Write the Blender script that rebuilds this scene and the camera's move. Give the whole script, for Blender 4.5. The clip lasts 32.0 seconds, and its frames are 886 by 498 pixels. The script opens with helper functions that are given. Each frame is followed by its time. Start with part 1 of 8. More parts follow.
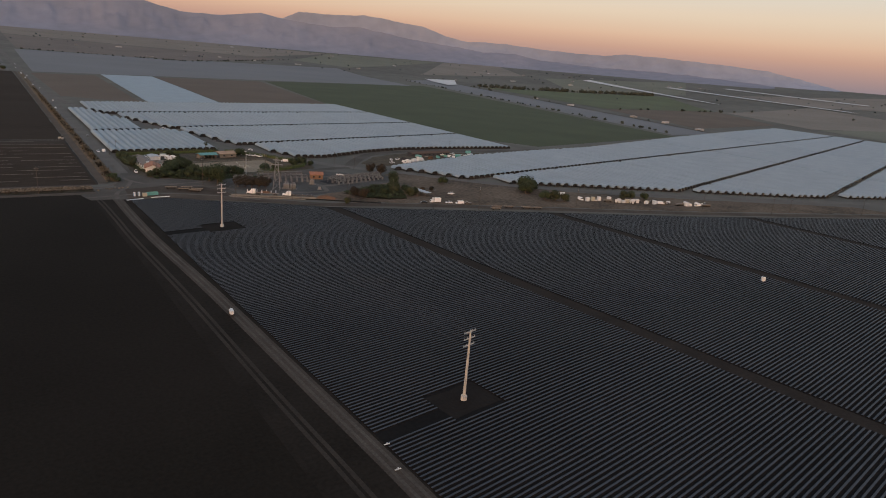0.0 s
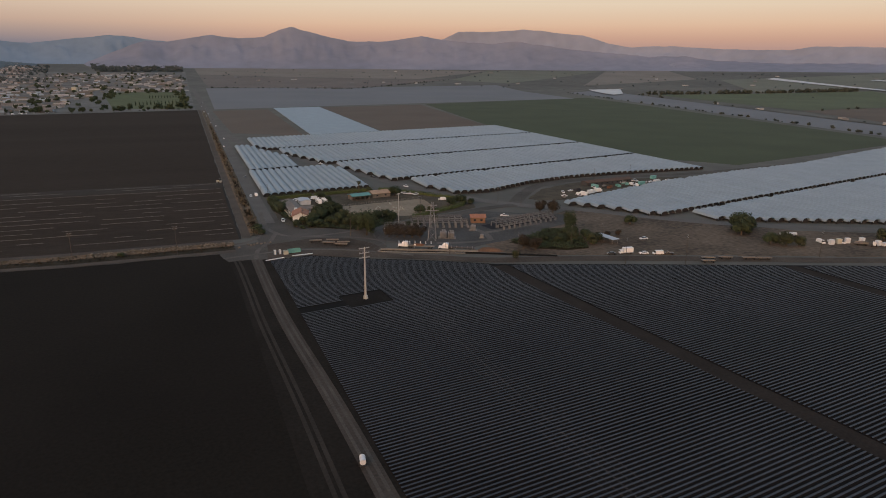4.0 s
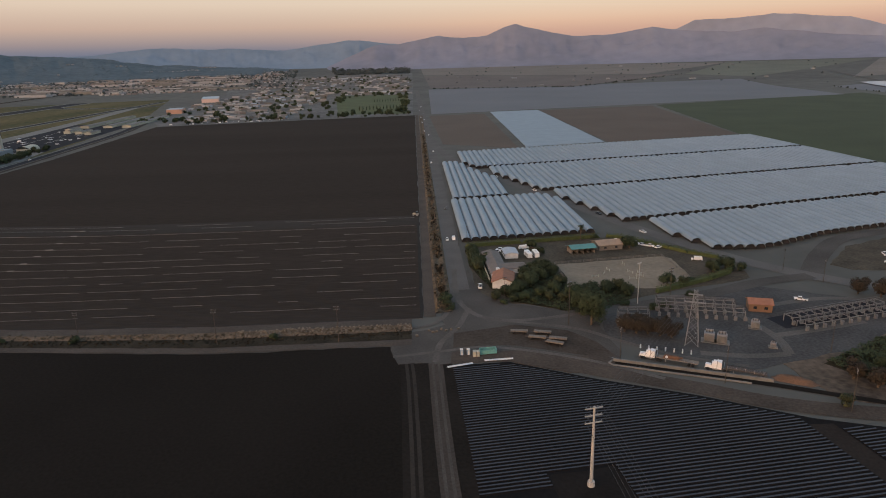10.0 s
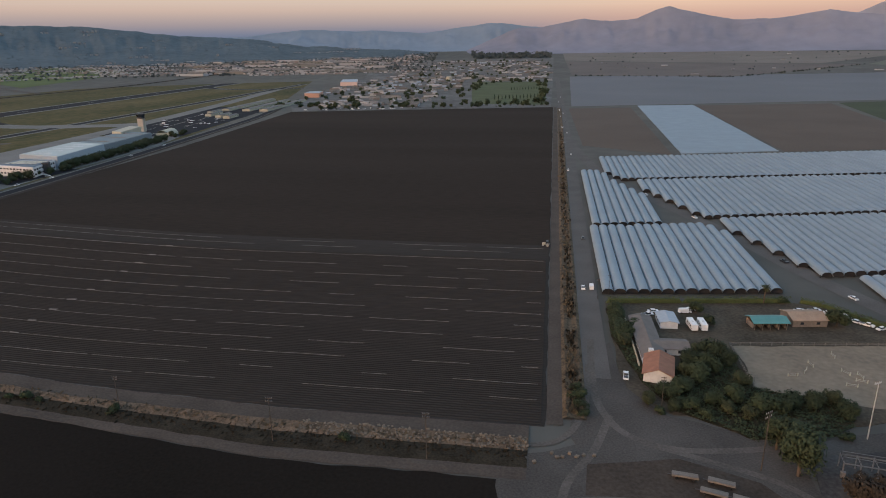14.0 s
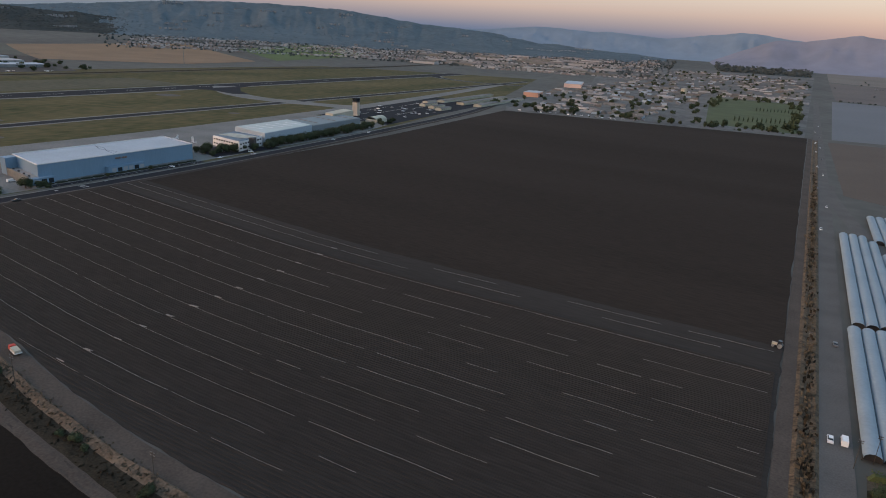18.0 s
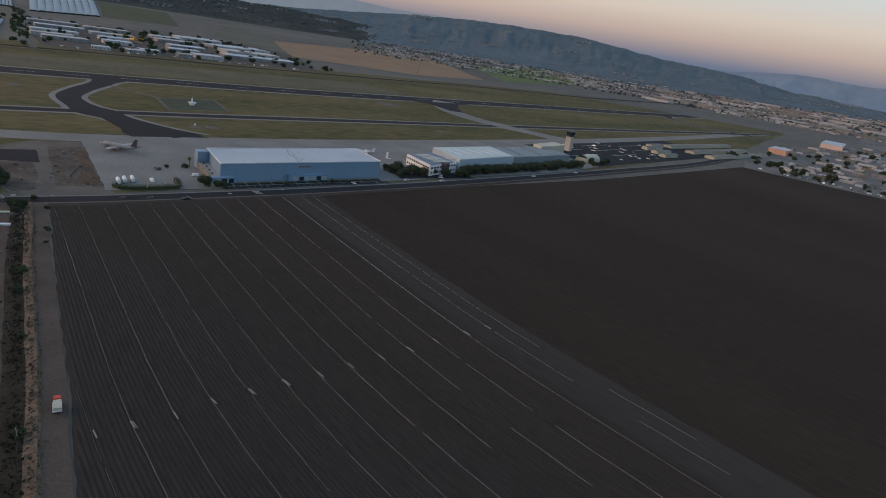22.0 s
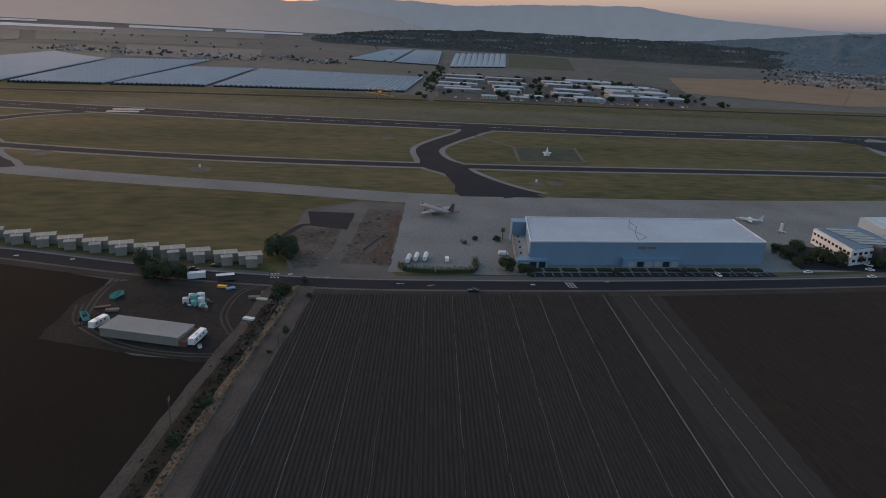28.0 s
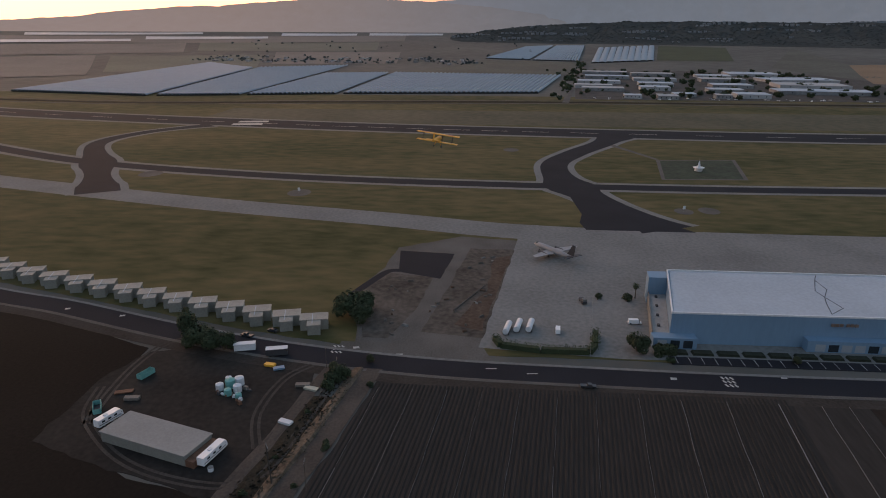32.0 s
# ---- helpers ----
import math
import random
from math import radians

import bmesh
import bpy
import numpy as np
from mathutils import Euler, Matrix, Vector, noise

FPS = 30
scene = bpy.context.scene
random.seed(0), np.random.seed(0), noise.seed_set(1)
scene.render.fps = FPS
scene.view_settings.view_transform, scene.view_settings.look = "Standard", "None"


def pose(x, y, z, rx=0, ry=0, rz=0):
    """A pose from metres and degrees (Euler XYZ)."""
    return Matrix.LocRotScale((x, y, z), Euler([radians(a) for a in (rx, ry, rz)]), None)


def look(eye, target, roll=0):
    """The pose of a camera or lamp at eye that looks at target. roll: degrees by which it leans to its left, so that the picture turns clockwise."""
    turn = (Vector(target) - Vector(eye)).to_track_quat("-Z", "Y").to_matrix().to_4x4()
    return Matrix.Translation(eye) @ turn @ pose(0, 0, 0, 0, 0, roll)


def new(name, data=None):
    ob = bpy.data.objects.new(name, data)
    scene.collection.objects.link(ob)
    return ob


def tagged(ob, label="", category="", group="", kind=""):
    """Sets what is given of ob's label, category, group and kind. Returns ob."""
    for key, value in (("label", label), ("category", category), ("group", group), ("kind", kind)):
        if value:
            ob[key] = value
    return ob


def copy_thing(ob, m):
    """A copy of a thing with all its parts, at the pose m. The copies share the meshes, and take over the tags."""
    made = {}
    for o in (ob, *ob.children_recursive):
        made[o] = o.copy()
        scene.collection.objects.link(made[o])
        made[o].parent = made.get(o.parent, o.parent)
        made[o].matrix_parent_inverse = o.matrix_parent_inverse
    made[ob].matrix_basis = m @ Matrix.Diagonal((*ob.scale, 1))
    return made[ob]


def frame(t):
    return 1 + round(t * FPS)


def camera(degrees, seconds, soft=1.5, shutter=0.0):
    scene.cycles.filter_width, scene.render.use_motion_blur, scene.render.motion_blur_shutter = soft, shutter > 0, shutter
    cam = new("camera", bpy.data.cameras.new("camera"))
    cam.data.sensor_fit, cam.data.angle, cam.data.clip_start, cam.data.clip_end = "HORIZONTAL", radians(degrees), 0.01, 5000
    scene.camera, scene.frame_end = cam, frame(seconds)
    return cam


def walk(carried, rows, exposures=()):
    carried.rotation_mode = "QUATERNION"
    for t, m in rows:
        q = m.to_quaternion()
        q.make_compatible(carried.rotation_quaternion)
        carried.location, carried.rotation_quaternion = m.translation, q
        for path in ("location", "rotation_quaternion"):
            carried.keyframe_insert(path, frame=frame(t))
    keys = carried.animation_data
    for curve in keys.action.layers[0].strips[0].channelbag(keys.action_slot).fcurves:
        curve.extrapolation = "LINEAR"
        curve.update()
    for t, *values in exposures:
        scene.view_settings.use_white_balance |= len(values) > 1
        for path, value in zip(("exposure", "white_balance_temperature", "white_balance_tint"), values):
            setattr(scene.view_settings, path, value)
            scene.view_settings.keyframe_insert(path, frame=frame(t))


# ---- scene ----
cam = camera(68.66, 32.0, 1.0)
# seconds, place in metres, turn in degrees
ROWS = [
    (0.0, -56.39, -446.73, 92.68, 73.577, -4.784, -34.693),
    (0.5, -51.65, -438.00, 93.18, 73.754, -4.578, -33.543),
    (1.0, -47.00, -429.15, 93.69, 74.083, -3.858, -32.401),
    (1.5, -42.48, -420.07, 94.15, 74.328, -3.080, -30.988),
    (2.0, -38.18, -410.65, 94.50, 74.331, -1.935, -29.206),
    (2.5, -34.23, -400.94, 94.74, 74.229, -1.104, -27.053),
    (3.0, -30.59, -391.05, 94.88, 74.130, -0.679, -24.912),
    (3.5, -27.10, -381.07, 94.98, 74.094, -0.572, -23.048),
    (5.5, -14.16, -340.07, 96.33, 74.164, 0.249, -16.570),
    (6.0, -11.90, -330.48, 96.96, 74.193, 0.744, -14.991),
    (6.5, -9.84, -321.04, 97.64, 74.260, 1.308, -13.496),
    (7.0, -8.02, -311.78, 98.35, 74.357, 1.748, -11.913),
    (7.5, -6.44, -302.69, 99.12, 74.449, 1.975, -10.257),
    (8.0, -5.03, -293.81, 99.98, 74.478, 2.249, -8.613),
    (8.5, -3.76, -285.14, 100.98, 74.289, 2.285, -6.966),
    (9.0, -2.66, -276.63, 102.07, 74.064, 2.172, -5.466),
    (9.5, -1.77, -268.15, 103.26, 73.864, 1.894, -4.034),
    (10.0, -1.12, -259.55, 104.54, 73.812, 1.478, -2.693),
    (10.5, -0.69, -250.71, 105.88, 73.870, 1.345, -1.413),
    (11.0, -0.42, -241.60, 107.20, 73.880, 1.240, 0.017),
    (11.5, -0.29, -232.10, 108.49, 73.920, 1.118, 1.447),
    (12.0, -0.26, -222.20, 109.73, 73.715, 0.916, 2.826),
    (12.5, -0.32, -211.97, 110.85, 73.451, 0.747, 4.294),
    (13.0, -0.51, -201.61, 111.79, 73.185, 0.742, 5.755),
    (13.5, -0.94, -191.26, 112.50, 72.978, 0.811, 7.347),
    (14.0, -1.64, -181.04, 113.00, 72.604, 0.853, 9.213),
    (14.5, -2.49, -170.87, 113.38, 72.276, 0.761, 11.329),
    (16.5, -7.64, -130.84, 113.26, 71.635, -4.091, 22.543),
    (17.0, -9.05, -121.29, 113.98, 71.824, -4.849, 24.361),
    (17.5, -10.53, -111.74, 114.86, 71.964, -4.603, 26.079),
    (18.0, -12.17, -102.11, 115.85, 71.993, -3.422, 28.873),
    (18.5, -14.17, -92.31, 116.70, 71.854, -3.123, 31.501),
    (19.0, -16.90, -82.42, 117.37, 71.556, -3.399, 34.160),
    (19.5, -20.70, -72.53, 117.86, 71.472, -4.578, 36.906),
    (20.0, -25.62, -62.85, 118.17, 71.350, -5.962, 39.543),
    (20.5, -31.55, -53.45, 118.29, 71.266, -7.457, 42.070),
    (21.0, -38.37, -44.34, 118.28, 71.346, -8.809, 44.413),
    (21.5, -45.93, -35.43, 118.19, 71.827, -9.474, 46.773),
    (22.0, -54.02, -26.58, 118.02, 71.950, -8.621, 48.813),
    (22.5, -62.40, -17.67, 117.77, 71.867, -7.505, 51.066),
    (23.0, -70.93, -8.77, 117.40, 71.951, -6.737, 53.383),
    (23.5, -79.48, 0.04, 116.85, 72.091, -6.047, 55.642),
    (24.0, -87.93, 8.63, 116.16, 72.089, -5.705, 58.053),
    (24.5, -96.26, 16.93, 115.40, 72.131, -5.317, 60.468),
    (25.0, -104.49, 24.93, 114.69, 72.305, -4.546, 62.746),
    (25.5, -112.83, 32.69, 114.15, 72.492, -3.258, 65.352),
    (26.0, -121.52, 40.21, 113.84, 72.637, -2.547, 68.655),
    (26.5, -130.65, 47.43, 113.72, 72.753, -2.991, 72.418),
    (28.5, -172.28, 68.08, 116.13, 71.190, -2.864, 83.859),
    (29.0, -182.28, 71.36, 116.57, 70.842, -2.743, 84.813),
    (29.5, -192.20, 74.35, 116.99, 70.631, -2.067, 85.907),
    (30.0, -202.02, 77.10, 117.42, 70.427, -1.396, 87.328),
    (30.5, -211.71, 79.65, 117.91, 70.374, -1.011, 88.892),
    (31.0, -221.28, 82.06, 118.53, 70.560, -0.802, 90.420),
    (31.5, -230.74, 84.38, 119.27, 70.756, -0.533, 92.071),
    (32.0, -240.13, 86.63, 120.09, 70.985, -0.301, 94.057),
]
walk(cam, [(t, pose(x, y, z, a, b, c)) for t, x, y, z, a, b, c in ROWS],
     [(0, 0.08, 6800, 7), (7, 0.05, 6850, 7), (13, 0.31, 6350, 5), (18, 0.29, 6050, 4), (24, -0.02, 5950, 4), (29, -0.17, 5900, 6), (32, -0.2, 6350, 11)])

# ---- world, sun and exposure ----
SUN_AZ, SUN_EL = radians(133.0), radians(3.5)   # azimuth counter-clockwise from +y
SUN_DIR = Vector((-math.sin(SUN_AZ) * math.cos(SUN_EL), math.cos(SUN_AZ) * math.cos(SUN_EL), math.sin(SUN_EL)))
world = bpy.data.worlds.new("dusk_sky")
scene.world = world
world.use_nodes = True
wn, wl = world.node_tree.nodes, world.node_tree.links
bg = wn["Background"]
sky = wn.new("ShaderNodeTexSky")
sky.sky_type = "NISHITA"
sky.sun_disc = False
sky.sun_elevation, sky.sun_rotation = SUN_EL, -SUN_AZ
sky.air_density, sky.dust_density, sky.ozone_density = 1.0, 1.0, 3.0
# the dusk haze: peach and mauve low down, grey-blue above, a glow round the sun
geo = wn.new("ShaderNodeTexCoord")
sep = wn.new("ShaderNodeSeparateXYZ")
wl.new(geo.outputs["Generated"], sep.inputs[0])
ramp = wn.new("ShaderNodeValToRGB")
wl.new(sep.outputs["Z"], ramp.inputs[0])
els = ramp.color_ramp.elements
els[0].position, els[0].color = 0.0, (0.37, 0.36, 0.41, 1)
els[1].position, els[1].color = 1.0, (0.28, 0.37, 0.50, 1)
for z, c in ((0.022, (0.47, 0.39, 0.39)), (0.05, (0.60, 0.43, 0.38)), (0.085, (0.66, 0.50, 0.43)), (0.13, (0.60, 0.55, 0.52)), (0.22, (0.49, 0.53, 0.56)), (0.45, (0.37, 0.46, 0.57))):
    els.new(z).color = (*c, 1)
dot = wn.new("ShaderNodeVectorMath")
dot.operation = "DOT_PRODUCT"
wl.new(geo.outputs["Generated"], dot.inputs[0])
dot.inputs[1].default_value = SUN_DIR
glow = wn.new("ShaderNodeMapRange")
glow.interpolation_type = "SMOOTHERSTEP"
glow.inputs["From Min"].default_value, glow.inputs["From Max"].default_value = 0.66, 1.0
wl.new(dot.outputs["Value"], glow.inputs[0])
warm = wn.new("ShaderNodeMix")
warm.data_type, warm.blend_type = "RGBA", "ADD"
warm.inputs["B"].default_value = (4.0, 2.05, 0.95, 1)
wl.new(glow.outputs[0], warm.inputs["Factor"])
wl.new(ramp.outputs[0], warm.inputs["A"])
both = wn.new("ShaderNodeMix")
both.data_type, both.blend_type = "RGBA", "ADD"
both.inputs["Factor"].default_value = 0.06
wl.new(warm.outputs["Result"], both.inputs["A"])
wl.new(sky.outputs[0], both.inputs["B"])
# low haze: mauve over the plain, blue towards the northern valley
def low_haze(stops):
    r = wn.new("ShaderNodeValToRGB")
    wl.new(sep.outputs["Z"], r.inputs[0])
    e = r.color_ramp.elements
    e[0].position, e[0].color = 0.0, (*stops[0][1], 1)
    e[1].position, e[1].color = 0.25, (1, 1, 1, 1)
    for z, c in stops[1:]:
        e.new(z).color = (*c, 1)
    return r


mauve = low_haze(((0.0, (0.66, 0.56, 0.6)), (0.022, (0.8, 0.62, 0.62)), (0.036, (0.9, 0.69, 0.63)), (0.056, (1.0, 0.88, 0.78)), (0.08, (1.0, 0.97, 0.89)), (0.13, (1.0, 0.98, 0.95))))
blue = low_haze(((0.0, (0.26, 0.37, 0.56)), (0.018, (0.31, 0.4, 0.58)), (0.03, (0.52, 0.53, 0.62)), (0.05, (0.78, 0.74, 0.73)), (0.08, (0.94, 0.93, 0.88)), (0.13, (0.97, 0.98, 0.97))))
north = wn.new("ShaderNodeVectorMath")
north.operation = "DOT_PRODUCT"
wl.new(geo.outputs["Generated"], north.inputs[0])
north.inputs[1].default_value = (-math.sin(radians(36)), math.cos(radians(36)), 0)
sector = wn.new("ShaderNodeMapRange")
sector.interpolation_type = "SMOOTHSTEP"
sector.inputs["From Min"].default_value, sector.inputs["From Max"].default_value = 0.66, 0.96
wl.new(north.outputs["Value"], sector.inputs[0])
haze = wn.new("ShaderNodeMix")
haze.data_type = "RGBA"
wl.new(sector.outputs[0], haze.inputs["Factor"])
wl.new(mauve.outputs[0], haze.inputs["A"])
wl.new(blue.outputs[0], haze.inputs["B"])
tint = wn.new("ShaderNodeMix")
tint.data_type, tint.blend_type = "RGBA", "MULTIPLY"
tint.inputs["Factor"].default_value = 1.0
wl.new(both.outputs["Result"], tint.inputs["A"])
wl.new(haze.outputs["Result"], tint.inputs["B"])
wl.new(tint.outputs["Result"], bg.inputs[0])
bg.inputs[1].default_value = 1.0
sun = new("sun", bpy.data.lights.new("sun", "SUN"))
sun.data.energy, sun.data.angle, sun.data.color = 0.16, radians(12), (1.0, 0.76, 0.58)
sun.matrix_world = look(SUN_DIR * 300, (0, 0, 0))

# ---- materials ----
MATS = {}


def mat(name, col, rough=0.85, var=0.25, big=0.03, fine=1.5, bump=0.25, metal=0.0, spec=0.3, col2=None, alpha=1.0, rand=0.0, streak=None):
    """A node material: a base colour varied by a large and a fine noise, with fine relief."""
    if name in MATS:
        return MATS[name]
    m = bpy.data.materials.new(name)
    m.use_nodes = True
    n, l = m.node_tree.nodes, m.node_tree.links
    b = n["Principled BSDF"]
    b.inputs["Roughness"].default_value, b.inputs["Metallic"].default_value = rough, metal
    b.inputs["Specular IOR Level"].default_value = spec
    tc = n.new("ShaderNodeTexCoord")
    mp = n.new("ShaderNodeMapping")
    l.new(tc.outputs["Object"], mp.inputs[0])
    if streak:
        mp.inputs["Scale"].default_value = streak
    n1, n2 = n.new("ShaderNodeTexNoise"), n.new("ShaderNodeTexNoise")
    n1.inputs["Scale"].default_value, n2.inputs["Scale"].default_value = big, fine
    n1.inputs["Detail"].default_value, n2.inputs["Detail"].default_value = 5, 4
    l.new(mp.outputs[0], n1.inputs[0]), l.new(mp.outputs[0], n2.inputs[0])
    add = n.new("ShaderNodeMath")
    add.operation = "MULTIPLY_ADD"
    l.new(n1.outputs[0], add.inputs[0])
    add.inputs[1].default_value = 1.0
    l.new(n2.outputs[0], add.inputs[2])
    fac = add
    if rand:
        oi = n.new("ShaderNodeObjectInfo")
        r = n.new("ShaderNodeMath")
        r.operation = "MULTIPLY_ADD"
        l.new(oi.outputs["Random"], r.inputs[0])
        r.inputs[1].default_value = rand
        l.new(add.outputs[0], r.inputs[2])
        fac = r
    ramp = n.new("ShaderNodeMapRange")
    ramp.inputs["From Min"].default_value, ramp.inputs["From Max"].default_value = 0.65, 1.35 + rand
    l.new(fac.outputs[0], ramp.inputs[0])
    mix = n.new("ShaderNodeMix")
    mix.data_type = "RGBA"
    lo = [c * (1 - var) for c in col]
    hi = list(col2) if col2 else [min(1, c * (1 + var)) for c in col]
    mix.inputs["A"].default_value, mix.inputs["B"].default_value = (*lo, 1), (*hi, 1)
    l.new(ramp.outputs[0], mix.inputs["Factor"])
    l.new(mix.outputs["Result"], b.inputs["Base Color"])
    if bump:
        bp = n.new("ShaderNodeBump")
        bp.inputs["Strength"].default_value, bp.inputs["Distance"].default_value = bump, 0.1
        l.new(n2.outputs[0], bp.inputs["Height"])
        l.new(bp.outputs[0], b.inputs["Normal"])
    MATS[name] = m
    return m


# ---- mesh helpers ----
class Shape:
    """Gathers vertices and faces of one mesh."""

    def __init__(self):
        self.v, self.f = [], []

    def add(self, vs, fs):
        o = len(self.v)
        self.v += [tuple(p) for p in vs]
        self.f += [tuple(i + o for i in q) for q in fs]
        return self

    def box(self, cx, cy, cz, sx, sy, sz, rz=0.0, taper=1.0):
        """A box standing on cz, turned by rz degrees, its top scaled by taper."""
        c, s = math.cos(radians(rz)), math.sin(radians(rz))
        vs = []
        for z, k in ((0, 1.0), (sz, taper)):
            for x, y in ((-.5, -.5), (.5, -.5), (.5, .5), (-.5, .5)):
                x, y = x * sx * k, y * sy * k
                vs.append((cx + c * x - s * y, cy + s * x + c * y, cz + z))
        return self.add(vs, [(3, 2, 1, 0), (4, 5, 6, 7), (0, 1, 5, 4), (1, 2, 6, 5), (2, 3, 7, 6), (3, 0, 4, 7)])

    def slab(self, pts, z0, z1, rag=0.0):
        """A flat prism over a ground outline; rag: how far its edges wander."""
        if rag:
            out = []
            for (ax, ay), (bx, by) in zip(pts, pts[1:] + pts[:1]):
                d = math.hypot(bx - ax, by - ay)
                k = max(1, min(60, int(d / (3 * rag + 1))))
                for i in range(k):
                    x, y = ax + (bx - ax) * i / k, ay + (by - ay) * i / k
                    w = Vector((x * 0.13, y * 0.13, 0.5))
                    out.append((x + rag * 1.6 * noise.noise(w), y + rag * 1.6 * noise.noise(w + Vector((7, 3, 1)))))
            pts = out
        n = len(pts)
        if sum(pts[i][0] * pts[(i + 1) % n][1] - pts[(i + 1) % n][0] * pts[i][1] for i in range(n)) < 0:
            pts = pts[::-1]
        vs = [(x, y, z0) for x, y in pts] + [(x, y, z1) for x, y in pts]
        return self.add(vs, [tuple(range(n, 2 * n))] + [(i, (i + 1) % n, n + (i + 1) % n, n + i) for i in range(n)])

    def tube(self, a, b, r0, r1=None, n=8, cap=True):
        """A tapered round bar from a to b."""
        r1 = r0 if r1 is None else r1
        a, b = Vector(a), Vector(b)
        q = (b - a).to_track_quat("Z", "Y")
        vs = []
        for p, r in ((a, r0), (b, r1)):
            vs += [p + q @ Vector((r * math.cos(2 * math.pi * i / n), r * math.sin(2 * math.pi * i / n), 0)) for i in range(n)]
        fs = [(i, (i + 1) % n, n + (i + 1) % n, n + i) for i in range(n)]
        if cap:
            fs += [tuple(range(n))[::-1], tuple(range(n, 2 * n))]
        return self.add(vs, fs)

    def ribbon(self, line, w0, w1, z):
        """A strip along a line of (x, y), from w0 to w1 metres to its right."""
        vs, k = [], len(line)
        for i, p in enumerate(line):
            a, b = line[max(i - 1, 0)], line[min(i + 1, k - 1)]
            dx, dy = b[0] - a[0], b[1] - a[1]
            d = math.hypot(dx, dy)
            nx, ny = dy / d, -dx / d
            vs += [(p[0] + nx * w0, p[1] + ny * w0, z), (p[0] + nx * w1, p[1] + ny * w1, z)]
        return self.add(vs, [(2 * i, 2 * i + 1, 2 * i + 3, 2 * i + 2) for i in range(k - 1)])

    def mesh(self, name, material=None, smooth=False):
        me = bpy.data.meshes.new(name)
        me.from_pydata(self.v, [], self.f)
        if material:
            me.materials.append(material)
        if smooth:
            me.shade_smooth()
        me.update()
        return me


def part(name, sh, material, parent=None, label="", smooth=False):
    ob = new(name, sh.mesh(name, material, smooth))
    ob.parent = parent
    if label:
        ob["label"] = label
    return ob


def setting(name, sh, material, label, smooth=False, kind="structure", category=""):
    return tagged(part(name, sh, material, None, "", smooth), label, category or name.split("_")[0], "", kind)


def thing(name, label, category, m=None, group=""):
    ob = new(name)
    if m is not None:
        ob.matrix_world = m
    return tagged(ob, label, category, group)


def curve(pts, n=8):
    """A smooth line through the points (Catmull-Rom)."""
    out = []
    for i in range(len(pts) - 1):
        p0, p1, p2, p3 = (Vector(pts[max(i - 1, 0)]), Vector(pts[i]), Vector(pts[i + 1]), Vector(pts[min(i + 2, len(pts) - 1)]))
        for k in range(n):
            t = k / n
            out.append(tuple(0.5 * (2 * p1 + (p2 - p0) * t + (2 * p0 - 5 * p1 + 4 * p2 - p3) * t * t + (3 * p1 - p0 - 3 * p2 + p3) * t ** 3)))
    return out + [tuple(pts[-1])]


# ---- the land ----
def ground_z(x, y):
    """The plain is flat near the airfield and rises gently towards the hills."""
    r = math.hypot(x + 100, y)
    return 0.0 if r < 2200 else 100.0 * ((r - 2200) / 2450.0) ** 1.25


M_GROUND = mat("valley_soil", (0.072, 0.075, 0.067), 0.95, 0.3, 0.003, 0.03, 0.1, col2=(0.105, 0.104, 0.094))
gs = Shape()
rings = [0] + [60 * 1.16 ** i for i in range(24)]
rings = [r for r in rings if r < 2100] + [2200 + 35 * i for i in range(70)] + [4650]
NA = 144
gs.v.append((-100, 0, -0.13))
for r in rings[1:]:
    for k in range(NA):
        a = 2 * math.pi * k / NA
        x, y = -100 + r * math.cos(a), r * math.sin(a)
        gs.v.append((x, y, ground_z(x, y) - 0.13))
gs.f += [(0, 1 + k, 1 + (k + 1) % NA) for k in range(NA)]
for i in range(len(rings) - 2):
    o = 1 + i * NA
    gs.f += [(o + k, o + NA + k, o + NA + (k + 1) % NA, o + (k + 1) % NA) for k in range(NA)]
setting("ground", gs, M_GROUND, "wide flat valley floor of brown soil and dry grass", True)


def ridge(name, label, az, el, r, centre, eye, depth, material, rough, seed):
    """A range of hills: azimuths (ccw from +y, degrees) and the heights of its crest in degrees."""
    sh, n, rows = Shape(), 420, 16
    for i in range(n):
        a = az[0] + (az[-1] - az[0]) * i / (n - 1)
        e = float(np.interp(a, az, el)) if az[0] < az[-1] else float(np.interp(-a, [-q for q in az], el))
        p = Vector((a * 0.35, seed, 0))
        e += rough * (noise.noise(p * 2.1) + 0.6 * noise.noise(p * 5.3) + 0.35 * noise.noise(p * 13.0))
        for j in range(rows):
            k = j / (rows - 1)
            rr = r - depth * (1 - k) ** 1.2
            crest = eye + r * math.tan(radians(e))
            fade = min(1.0, (i + 0.5) / 26, (n - 0.5 - i) / 26)
            x, y = centre[0] - rr * math.sin(radians(a)), centre[1] + rr * math.cos(radians(a))
            low = ground_z(x, y) - 5
            q = Vector((a * 0.55, k * 3 + seed, 1.0))
            f = k ** 1.5 * (1 + (0.22 * noise.noise(q) + 0.16 * noise.noise(q * 2.3) + 0.1 * noise.noise(q * 5.1)) * math.sin(math.pi * k))
            sh.v.append((x, y, low + max(crest - low, 1) * max(f, 0) * fade ** 0.7))
    for i in range(n - 1):
        for j in range(rows - 1):
            o = i * rows + j
            sh.f.append((o, o + rows, o + rows + 1, o + 1) if az[0] > az[-1] else (o, o + 1, o + rows + 1, o + rows))
    return setting(name, sh, material, label, True, category="hills")


